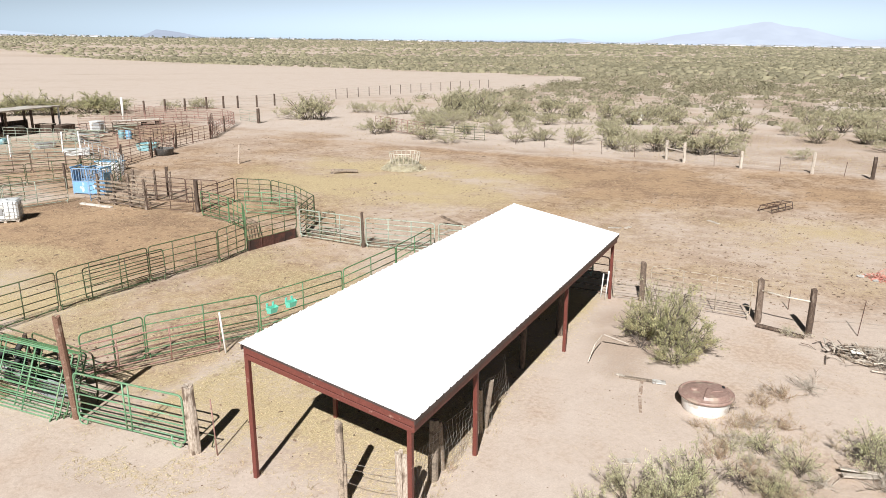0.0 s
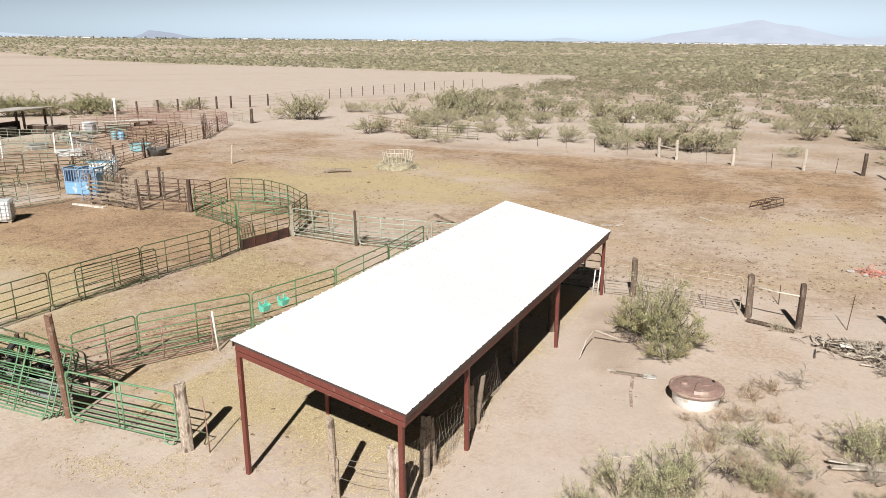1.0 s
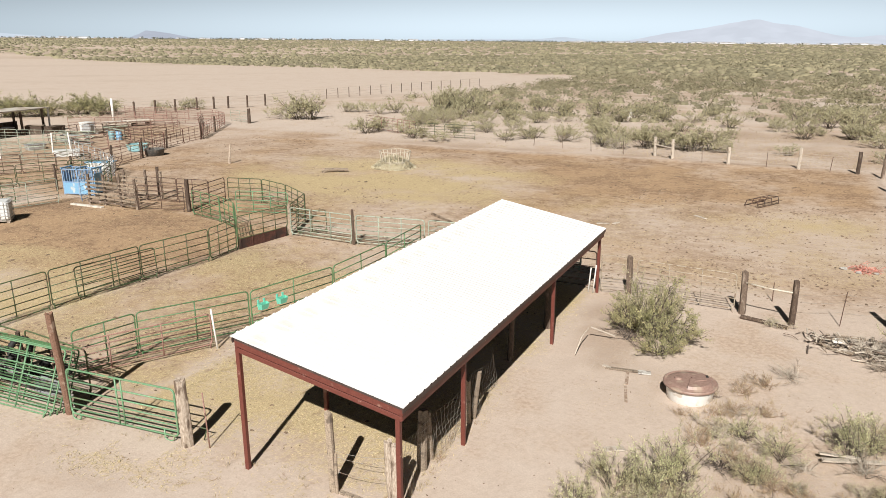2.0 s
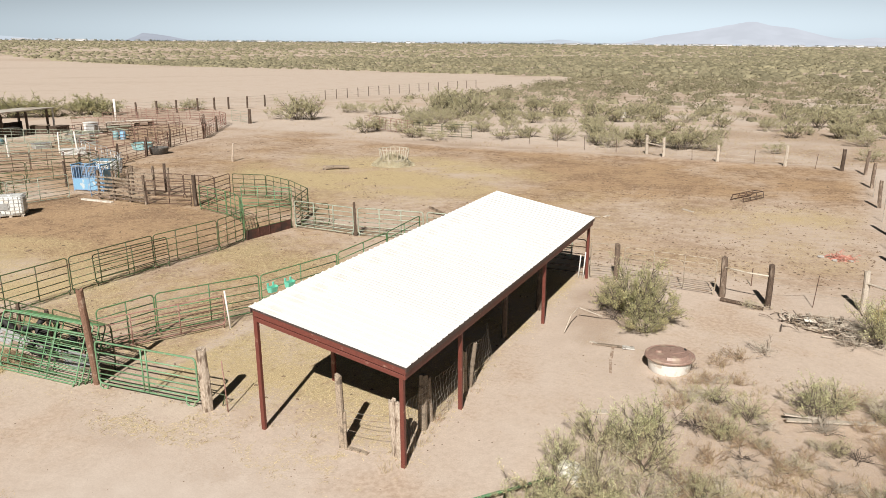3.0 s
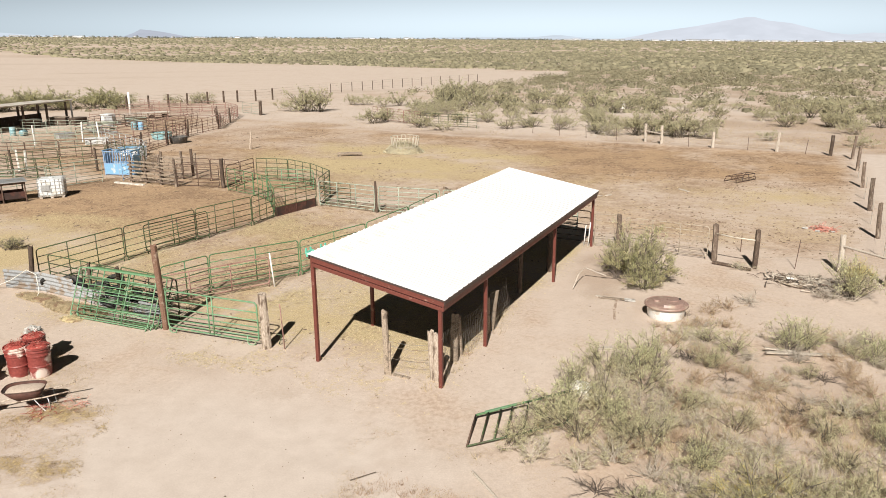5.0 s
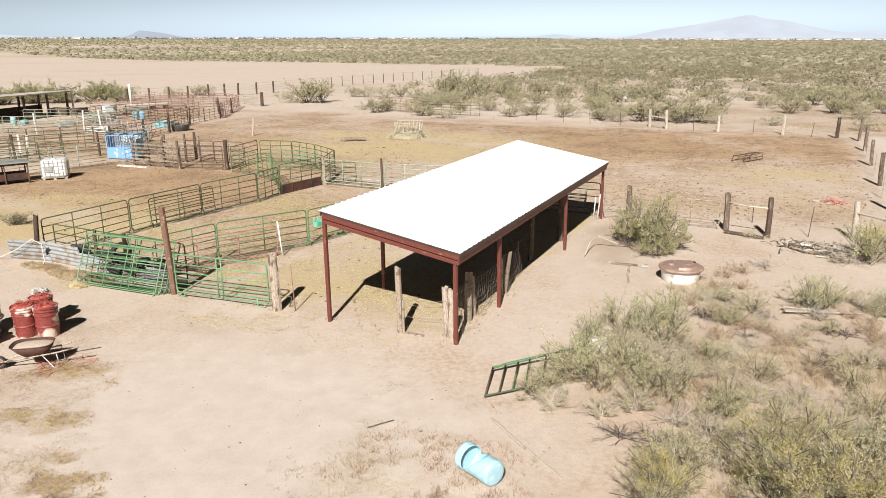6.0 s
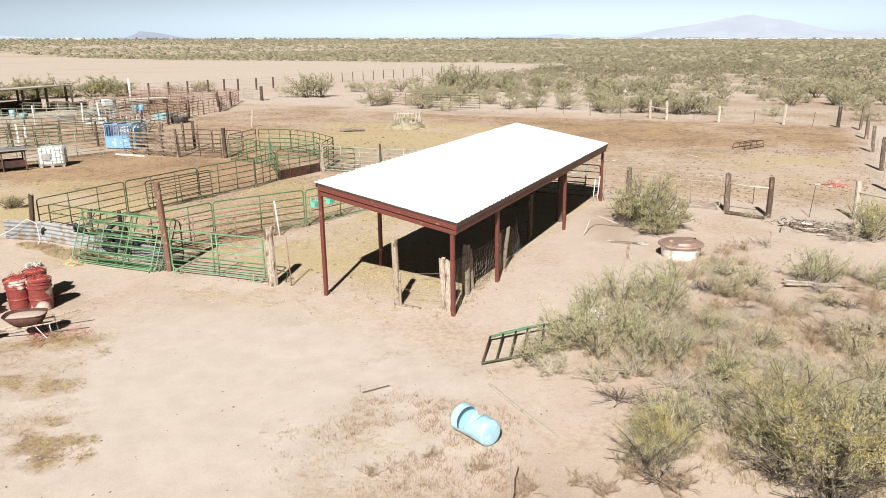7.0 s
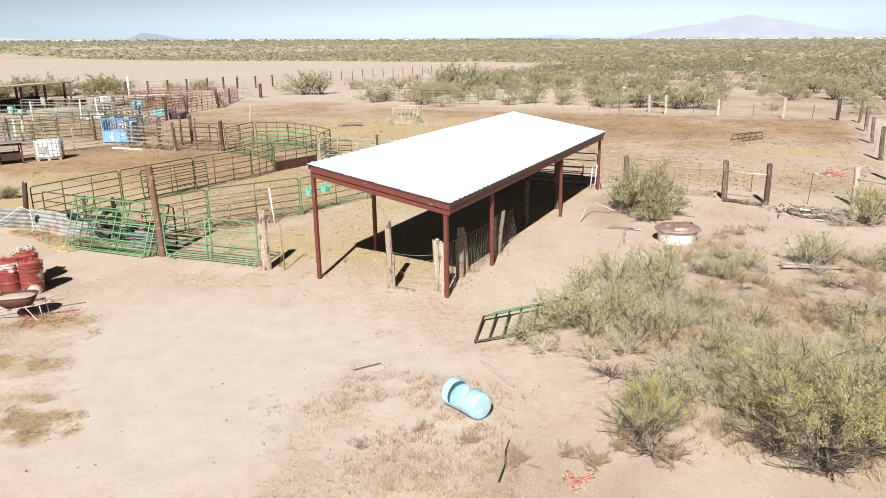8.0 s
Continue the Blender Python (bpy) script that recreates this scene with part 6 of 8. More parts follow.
fallen_rack()
s = tangle(Shape(), random.Random(14), (0, 0, 0.02), 0.30, 110, 0.012, 0.2)
solid("baling_twine", s, M_TWINE_PINK, "heap of faded red baling twine on the yard soil", "twine", at(9.55, 23.2, 0, 0.8))
for k, (x, y) in enumerate(((9.0, 23.5), (9.95, 22.85), (9.3, 22.7), (8.75, 23.1))):
    crumpled("plastic_scrap", x, y, 0.08 + 0.02 * k, M_TARP, "pale plastic scrap beside red twine", "plastic scrap", 20 + k, 0.0, 0.35)
for k, (x, y) in enumerate(((-9.7, 22.6), (-10.2, 22.1), (1.9, 30.6), (-2.6, 26.8), (-2.0, 27.2))):
    solid("lying_board", Shape().box((0, 0, 0.03), (1.3 - 0.2 * k, 0.2, 0.05), 0.01, Matrix.Rotation(0.4 + k, 3, "Z")), M_WOOD_PALE if k else M_WOOD, "pale board lying flat in the cattle yard", "board", at(x, y))
solid("leaning_board", Shape().box((0, 0, 0.28), (1.3, 0.05, 0.2), 0.01, Euler((0.5, 0.35, 0.2)).to_matrix()), M_WOOD, "grey board propped up in the cattle yard", "board", at(-10.6, 23.4))


def chute():
    t = thing("squeeze_chute", "blue steel cattle squeeze chute with barred sides", "cattle chute", at(-35.55, 20.75, 14, 0.82))
    w, d, h = 2.7, 1.1, 2.05
    for x in (-w / 2, 0, w / 2):
        for y in (-d / 2, d / 2):
            part("post", Shape().box((x, y, h / 2), (0.09, 0.09, h), 0.01), M_BLUE, t)
        part("cross_head", Shape().box((x, 0, h + 0.08), (0.1, d + 0.25, 0.12), 0.01), M_BLUE_PALE, t)
    for y in (-d / 2, d / 2):
        part("side_panel", Shape().box((0, y * 1.04, 0.55), (w, 0.03, 0.85), 0.008), M_BLUE_PALE, t)
        for z in (0.1, 1.02, h):
            part("side_rail", Shape().box((0, y, z), (w, 0.075, 0.075), 0.01), M_BLUE, t)
        for k in range(11):
            x = -w / 2 + w * (k + 0.5) / 11
            part("bar", Shape().tube([(x, y, 1.0), (x, y, h)], 0.026, 6), M_BLUE, t)
    part("head_gate", Shape().box((-w / 2 - 0.1, 0, 1.0), (0.06, d * 0.9, 1.7), 0.01), M_BLUE, t)
    part("tail_gate", Shape().box((w / 2 + 0.1, 0, 0.95), (0.05, d * 0.9, 1.6), 0.01), M_BLUE_PALE, t)
    part("lever", Shape().tube([(0.3, -d / 2, h + 0.05), (0.7, -d / 2 - 0.3, h + 0.5)], 0.03, 6), M_BLUE, t)


chute()


def tote():
    t = thing("liquid_tote", "white plastic liquid tote in a wire cage on a pallet", "tote", at(-33.0, 13.2, 46, 1.14) @ Matrix.Diagonal((1.05, 1.05, 0.92, 1)))
    part("tank", Shape().box((0, 0, 0.64), (1.14, 0.96, 0.98), 0.07), M_TOTE, t)
    part("cap", Shape().lathe([(0.11, 1.12), (0.11, 1.17), (0.0001, 1.175)], 16, closed=False), M_TOTE, t)
    for z in (0.18, 0.38, 0.58, 0.78, 0.98, 1.13):
        part("cage_hoop", Shape().tube([(-0.6, -0.5, z), (0.6, -0.5, z), (0.6, 0.5, z), (-0.6, 0.5, z)], 0.011, 5, closed=True), M_GALV, t)
    for k in range(7):
        for y in (-0.5, 0.5):
            part("cage_bar", Shape().tube([(-0.6 + 0.2 * k, y, 0.13), (-0.6 + 0.2 * k, y, 1.14)], 0.010, 5), M_GALV, t)
    for k in range(1, 5):
        for x in (-0.6, 0.6):
            part("cage_bar", Shape().tube([(x, -0.5 + 0.2 * k, 0.13), (x, -0.5 + 0.2 * k, 1.14)], 0.010, 5), M_GALV, t)
    pal = part("pallet", Shape().box((0, 0, 0.115), (1.2, 1.0, 0.03), 0.006), M_WOOD_PALE, t)
    for x in (-0.5, 0, 0.5):
        for y in (-0.42, 0, 0.42):
            part("block", Shape().box((x, y, 0.05), (0.13, 0.13, 0.1), 0.006), M_WOOD_PALE, pal)
    part("label_plate", Shape().box((-0.25, -0.515, 0.62), (0.4, 0.01, 0.35), 0.002), M_GALV, t)


tote()


def low_table():
    """A low steel table or feed bunk, dark boards standing in for shade beneath its pale top."""
    t = thing("feed_table", "steel feed bunk under a flat grey roof", "feed bunk", at(-34.3, 10.8, 62))
    part("top", Shape().box((0, 0, 1.24), (2.7, 1.5, 0.06), 0.01), M_GALV, t)
    for x in (-1.2, 1.2):
        for y in (-0.58, 0.58):
            part("leg", Shape().box((x, y, 0.6), (0.08, 0.08, 1.22), 0.01), M_RUST, t)
    for y in (-0.6, 0.6):
        part("side_rail", Shape().box((0, y, 1.14), (2.5, 0.05, 0.1), 0.008), M_RUST, t)
        # dark side boards and shelf, added to make the space underneath read as shade
        part("bunk_side", Shape().box((0, y * 0.9, 0.42), (2.34, 0.04, 0.4), 0.008), M_RUST_PLATE, t)
        part("mid_leg", Shape().box((0, y * 0.97, 0.6), (0.07, 0.07, 1.2), 0.01), M_RUST, t)
    part("low_shelf", Shape().box((0, 0, 0.22), (2.3, 1.05, 0.04), 0.008), M_RUST_PLATE, t)


low_table()
solid("lying_board", Shape().box((0, 0, 0.05), (2.6, 0.22, 0.1), 0.01), M_CONCRETE, "long pale sill board below the plank fence", "board", at(-32.0, 18.1, 2))


# ---- the far pens ----
def shade_shelter():
    t = thing("shade_shelter", "low shade shelter with a dusty flat roof on dark posts", "shelter", pose(-71.1, 36.4, 0, 0, 0, 11))
    part("roof", Shape().box((0, 0, 2.62), (4.6, 15.0, 0.09), 0.01, Matrix.Rotation(-0.03, 3, "Y")), M_SHADE_ROOF, t)
    for k in range(8):
        part("roof_sheet", Shape().box((0, -6.62 + k * 1.89, 2.69), (4.8, 1.86, 0.03), 0.006, Matrix.Rotation(-0.03, 3, "Y")), M_SHADE_ROOF, t)
    for y in (-7.0, -3.6, 0.2, 3.6, 6.6):
        for x in (-2.0, 2.0):
            part("post", Shape().box((x, y, 1.28), (0.21, 0.21, 2.6), 0.02), M_WOOD_DARK, t)
    part("white_post", Shape().box((2.1, 7.4, 1.3), (0.16, 0.16, 2.6), 0.01), M_WHITE, t)
    part("back_wall", Shape().box((-2.05, 0, 0.6), (0.1, 14.0, 1.1), 0.01), M_WOOD_DARK, t)


shade_shelter()


def simple_drum(x, y, material, label, lying=False):
    rings = [(0.28, 0.0), (0.29, 0.03), (0.29, 0.29), (0.30, 0.30), (0.30, 0.33), (0.29, 0.34), (0.29, 0.58), (0.30, 0.59), (0.30, 0.62), (0.29, 0.63), (0.29, 0.86), (0.27, 0.9)]
    m = at(x, y) if not lying else at(x, y, 30, 1, (0, 0), 0.30) @ Matrix.Rotation(radians(90), 4, "X")
    solid("plastic_drum", Shape().lathe(rings, 20), material, label, "drum", m, smooth=True)


simple_drum(-65.2, 32.8, M_TEAL, "light blue plastic drum beside the shelter")
simple_drum(-64.5, 33.7, M_TEAL, "light blue plastic drum beside the shelter", True)
simple_drum(-57.5, 41.5, M_TEAL, "light blue plastic drum in a far pen")
simple_drum(-56.9, 41.9, M_BLUE_PALE, "pale blue plastic drum in a far pen")
solid("rubber_tub", Shape().lathe([(0.6, 0.0), (0.75, 0.05), (0.85, 0.55), (0.88, 0.6), (0.84, 0.6), (0.72, 0.1), (0.0001, 0.08)], 28, closed=False), M_TUB, "large black rubber tub beside the fence", "tub", at(-44.9, 35.4), smooth=True)
tr = thing("feed_trough", "pale teal feed trough in a far pen", "trough", at(-48.6, 36.9, 50))
part("basin", Shape().lathe([(0.7, 0.0), (0.9, 0.05), (1.0, 0.6), (0.95, 0.62), (0.85, 0.1), (0.0001, 0.08)], 8, closed=False), M_TEAL, tr)
part("rim", Shape().lathe([(0.98, 0.58), (1.06, 0.6), (1.06, 0.66), (0.95, 0.66)], 8, closed=False), M_GREY_GREEN, tr)
bx = thing("water_trough", "pale blue-white trough beside the chute", "trough", at(-42.2, 27.6, 20))
part("basin", Shape().box((0, 0, 0.35), (2.0, 0.9, 0.7), 0.06), M_TOTE, bx)
part("rim", Shape().box((0, 0, 0.72), (2.1, 1.0, 0.06), 0.02), M_BLUE_PALE, bx)


def long_bunk():
    """A long pale feed bunk on blocks."""
    t = thing("feed_bunk", "long pale feed bunk on dark blocks in the far pens", "feed bunk", at(-66.3, 51.2, 70, 0.9))
    part("trough", Shape().box((0, 0, 0.62), (6.6, 1.1, 0.22), 0.03), M_WOOD_WARM, t)
    for x in (-2.8, -0.9, 0.9, 2.8):
        part("block", Shape().box((x, 0, 0.25), (0.5, 0.9, 0.5), 0.02), M_WOOD_DARK, t)
    for y in (-0.6, 0.6):
        part("lip", Shape().box((0, y * 0.8, 0.78), (6.6, 0.12, 0.14), 0.02), M_CONCRETE, t)


long_bunk()
solid("white_pole", Shape().tube([(0, 0, -0.1), (0, 0, 2.9)], 0.15, 10), M_WHITE, "tall white painted pole at the far pens", "pole", at(-73.4, 55.2), smooth=True)
for k, (x, y, tn) in enumerate(((-61.5, 40.5, 30), (-60.0, 44.0, -20), (-63.5, 46.5, 60), (-58.8, 38.0, 10))):
    t = thing("scrap_stack", "stacked pale pipes and boards in a far pen", "scrap stack", at(x, y, tn), "scrap stacks of the far pens")
    gg = random.Random(100 + k)
    for i in range(9):
        part("pipe" if i % 2 else "board", Shape().box((gg.uniform(-0.5, 0.5), gg.uniform(-0.7, 0.7), 0.1 + 0.11 * i * 0.8), (gg.uniform(2.2, 4.2), 0.18, 0.1), 0.01, Euler((0, gg.uniform(-0.05, 0.05), gg.uniform(-0.25, 0.25))).to_matrix()), gg.choice((M_GALV, M_WOOD_PALE, M_WOOD, M_GREY_GREEN)), t)
for k, (x, y, tn) in enumerate(((-70.2, 33.5, 0), (-70.4, 38.5, 90), (-69.8, 41.8, 30))):
    t = thing("wooden_bin", "dark wooden bin under the shade shelter", "bin", at(x, y, tn))
    part("box", Shape().box((0, 0, 0.45), (1.8, 1.1, 0.9), 0.02), M_WOOD_DARK, t)
    part("lid", Shape().box((0, 0, 0.94), (1.9, 1.2, 0.06), 0.02), M_GALV if k == 1 else M_WOOD, t)
solid("white_box", Shape().box((0, 0, 0.5), (1.1, 0.9, 1.0), 0.05), M_WHITE, "white box standing far off in the scrub", "box", at(-14.4, 86.3))

for k, (x, y, h) in enumerate(((-55.7, 28.4, 1.9), (-53.9, 32.1, 1.9), (-52.8, 33.1, 1.9), (-43.8, 18.5, 1.6), (-43.4, 18.8, 1.5), (-61.5, 28.2, 1.7))):
    solid("white_post", Shape().box((0, 0, h / 2 - 0.05), (0.13, 0.13, h + 0.1), 0.015), M_WHITE, "white painted gate post of a far pen", "post", at(x, y, 20 * k, 1, (0, 3 * math.sin(k * 2))), "white posts of the far pens")
run([(-66.0, 34.5), (-60.5, 36.0), (-55.0, 37.0)], M_GREY_GREEN, "pale pipe panel of a far pen", "panels of the far pens", 1.45, 6, 3.2, 1, 4, 71)
run([(-60.0, 36.2), (-62.0, 41.0), (-59.0, 45.0), (-55.0, 46.5)], M_RUST, "rusty pipe panel of a far pen", "panels of the far pens", 1.5, 6, 3.2, 1, 5, 72)
run([(-70.0, 46.0), (-64.0, 48.5), (-60.5, 53.5)], M_RUST_RED, "rusty red pipe panel of a far pen", "panels of the far pens", 1.45, 6, 3.2, 1, 4, 73)
run([(-49.4, 46.0), (-54.0, 50.5), (-58.5, 55.8)], M_RUST, "leaning rusty pipe panel of a far pen", "panels of the far pens", 1.5, 6, 3.2, 2, 9, 74)
run([(-42.8, 28.2), (-46.5, 29.5), (-50.5, 31.5)], M_GALV, "galvanised pipe panel of a far pen", "panels of the far pens", 1.6, 7, 3.0, 2, 4, 75)
run([(-36.0, 22.5), (-39.5, 26.5), (-41.8, 27.4)], M_GALV, "galvanised pipe panel behind the chute", "panels of the far pens", 1.6, 7, 3.0, 2, 6, 76)
run([(-41.9, 27.2), (-39.4, 26.2)], M_RUST, "collapsed rusty pipe panel behind the chute", "panels of the far pens", 1.5, 6, 3.0, 2, 0, 77, lean=-38)
run([(-47.0, 14.0), (-41.5, 16.5), (-37.0, 17.0)], M_GREEN_OLD, "old green pipe panel of a far pen", "panels of the far pens", 1.5, 6, 3.0, 1, 3, 78)
run([(-50.0, 20.5), (-46.5, 24.0), (-42.6, 27.0)], M_RUST, "rusty pipe panel of a far pen", "panels of the far pens", 1.5, 6, 3.0, 1, 3, 79)
run([(-66.5, 22.5), (-60.5, 22.0), (-54.0, 25.0), (-50.5, 31.0)], M_GREY_GREEN, "pale pipe panel of a far pen", "panels of the far pens", 1.45, 6, 3.2, 1, 3, 80)
run([(-57.2, 57.8), (-61.5, 60.5), (-66.0, 60.8), (-72.0, 59.0), (-77.0, 60.2)], M_RUST_RED, "rusty red pipe panel of a far pen", "panels of the far pens", 1.5, 6, 3.2, 1, 4, 81)
for k, (x, y) in enumerate(((-43.0, 29.2), (-45.0, 34.0), (-47.8, 39.4), (-49.7, 45.9), (-53.0, 51.5), (-38.6, 20.9), (-40.9, 23.9), (-36.3, 11.0), (-43.2, 17.5))):
    post(x + 0.15, y, 1.75, 0.09, M_WOOD_DARK, "dark wooden post between pipe panels", 120 + k, (0, 3 * math.sin(k * 2.3)), "posts of the far pens")
for k, (x, y, w, d, h, mt, lab) in enumerate(((-67.0, 46.2, 1.4, 1.0, 1.0, M_TOTE, "white plastic water tank in a far pen"), (-63.6, 43.6, 1.0, 0.8, 1.1, M_GALV, "grey steel cabinet in a far pen"), (-51.6, 31.8, 2.0, 1.1, 0.55, M_TOTE, "pale trough beside a white gate post"), (-58.4, 33.6, 1.6, 1.0, 0.5, M_GALV, "galvanised steel trough in a far pen"), (-68.6, 43.2, 2.0, 1.2, 0.8, M_WOOD_DARK, "dark wooden crate beside the shelter"))):
    t = thing("stock_tank" if k != 4 else "wooden_crate", lab, "tank" if k != 4 else "crate", at(x, y, 25 * k))
    part("body", Shape().box((0, 0, h / 2), (w, d, h), 0.06), mt, t)
    part("rim", Shape().box((0, 0, h - 0.02), (w + 0.08, d + 0.08, 0.08), 0.02), mt, t)


# ---- shrubs and grass ----
def strips(lines, r0, r1):
    """Three-sided bending stems along lines: array (count, points, 3)."""
    k, p = lines.shape[:2]
    d = np.gradient(lines, axis=1)
    d /= np.linalg.norm(d, axis=2, keepdims=True) + 1e-9
    side = np.cross(d, np.array([0.3, 0.2, 1.0]))
    side /= np.linalg.norm(side, axis=2, keepdims=True) + 1e-9
    up = np.cross(d, side)
    rad = (r0 + (r1 - r0) * np.linspace(0, 1, p))[None, :, None]
    ring = [lines + rad * (side * math.cos(a) + up * math.sin(a)) for a in (0, 2.094, 4.189)]
    v = np.stack(ring, 2).reshape(-1, 3)
    base = (np.arange(k)[:, None] * p + np.arange(p - 1)[None]).ravel() * 3
    f = []
    for j in range(3):
        a, b = base + j, base + (j + 1) % 3
        f += [np.stack([a, b, b + 3], -1), np.stack([a, b + 3, a + 3], -1)]
    return v, np.concatenate(f)


def spikes(p0, p1, r):
    """Three-sided twigs from p0 that run to a point at p1."""
    d = p1 - p0
    side = np.cross(d, np.array([0.3, 0.2, 1.0]))
    side /= np.linalg.norm(side, axis=1, keepdims=True) + 1e-9
    up = np.cross(d, side)
    up /= np.linalg.norm(up, axis=1, keepdims=True) + 1e-9
    v = np.stack([p0 + r * side, p0 + r * (-0.5 * side + 0.87 * up), p0 + r * (-0.5 * side - 0.87 * up), p1], 1).reshape(-1, 3)
    b = np.arange(len(p0))[:, None] * 4
    return v, np.concatenate([b + np.array([[0, 1, 3]]), b + np.array([[1, 2, 3]]), b + np.array([[2, 0, 3]])])


def joined(pieces):
    vs, fs, k = [], [], 0
    for v, f in pieces:
        vs.append(v)
        fs.append(f + k)
        k += len(v)
    return np.concatenate(vs), np.concatenate(fs)


def unit(v):
    return v / (np.linalg.norm(v, axis=1, keepdims=True) + 1e-9)


def shrub_meshes(seed, stems, twigs, leaves, leaf, h, spread, wood, foliage, arch=0.5, thick=0.012, fork=4, green=0.5, twig=0.2, upward=0.9, blossom=None, fine=0.32):
    """Stems that fan out and bend, branches on them, slender twigs in tufts at the branch ends, small leaves on the twigs. About 1 m across before scaling."""
    g = np.random.default_rng(seed)
    u = np.linspace(0, 1, 5)
    a = g.uniform(0, 2 * np.pi, stems)
    out = spread * np.sqrt(g.uniform(0.02, 1, stems))
    top = h * g.uniform(0.5, 0.95, stems) * (1 - 0.35 * (out / spread) ** 2)
    out = out * (1 + 0.28 * np.sin(a * 2 + seed) + 0.18 * np.sin(a * 5 + 2 * seed))
    base = g.normal(0, 0.06, (stems, 2))
    rad = out[:, None] * (u[None] ** (0.75 + arch * 0.5))
    wob = np.cumsum(g.normal(0, 0.03, (stems, 5, 3)), 1)
    lines = np.stack([base[:, :1] + rad * np.cos(a)[:, None], base[:, 1:] + rad * np.sin(a)[:, None], top[:, None] * u[None] ** 0.85 - 0.03], -1) + wob * [1, 1, 0.4]
    k = stems * fork
    who = np.repeat(np.arange(stems), fork)
    idx = g.uniform(0.3, 1.0, k) * 4
    i0 = np.minimum(idx.astype(int), 3)
    b0 = lines[who, i0] + (lines[who, i0 + 1] - lines[who, i0]) * (idx - i0)[:, None]
    way = g.normal(0, 0.7, (k, 3)) + [0, 0, 0.6]
    way[:, :2] += np.stack([np.cos(a[who]), np.sin(a[who])], -1) * 0.7
    way = unit(way)
    b1 = b0 + way * g.uniform(0.12, 0.34, (k, 1)) * max(h, spread)
    b1[:, 2] = np.maximum(b1[:, 2], 0.015)
    b = g.integers(0, k, twigs)
    q = g.uniform(0.25, 1.0, (twigs, 1))
    p0 = b0[b] + (b1[b] - b0[b]) * q
    p1 = p0 + unit(unit(b1[b] - b0[b]) * 0.7 + [0, 0, upward] + g.normal(0, 0.5, (twigs, 3))) * twig * g.uniform(0.4, 1.2, (twigs, 1))
    p0[:, 2], p1[:, 2] = np.maximum(p0[:, 2], 0.005), np.maximum(p1[:, 2], 0.012)
    cut = int(twigs * (1 - green)) if leaves else twigs
    v, f = joined([strips(lines, thick, thick * 0.5), spikes(b0, b1, thick * 0.55), spikes(p0[:cut], p1[:cut], thick * fine)])
    out_meshes = [("branchwork", quick("branchwork", v, f, wood))]
    if leaves:
        t = g.integers(0, twigs, leaves)
        c = p0[t] + (p1[t] - p0[t]) * g.uniform(0.1, 1.1, (leaves, 1)) + g.normal(0, 0.018, (leaves, 3))
        d = unit(unit(p1[t] - p0[t]) + g.normal(0, 0.8, (leaves, 3)))
        s = unit(np.cross(d, g.normal(0, 1, (leaves, 3))))
        size = leaf * g.uniform(0.6, 1.4, (leaves, 1))
        lv = np.stack([c - d * size - s * size * 0.35, c - d * size * 0.6 + s * size * 0.4, c + d * size], 1).reshape(-1, 3)
        lv[:, 2] = np.maximum(lv[:, 2], 0.004)
        pieces = [(lv, np.arange(leaves * 3).reshape(-1, 3))]
        if cut < twigs:
            pieces.append(spikes(p0[cut:], p1[cut:], thick * fine))
        v, f = joined(pieces)
        out_meshes.append(("foliage", quick("foliage", v, f, foliage)))
    if blossom:
        high = np.where(p1[:, 2] > np.quantile(p1[:, 2], 0.55))[0]
        high = high[np.sin(p1[high, 0] * 6 + seed) + np.cos(p1[high, 1] * 5) > 0.2]
        t = np.repeat(high, 4)
        c = p1[t] + g.normal(0, 0.016, (len(t), 3))
        tri = g.normal(0, 0.0045, (len(t), 3, 3))
        out_meshes.append(("blossom", quick("blossom", (c[:, None] + tri).reshape(-1, 3), np.arange(len(t) * 3).reshape(-1, 3), blossom)))
    return out_meshes


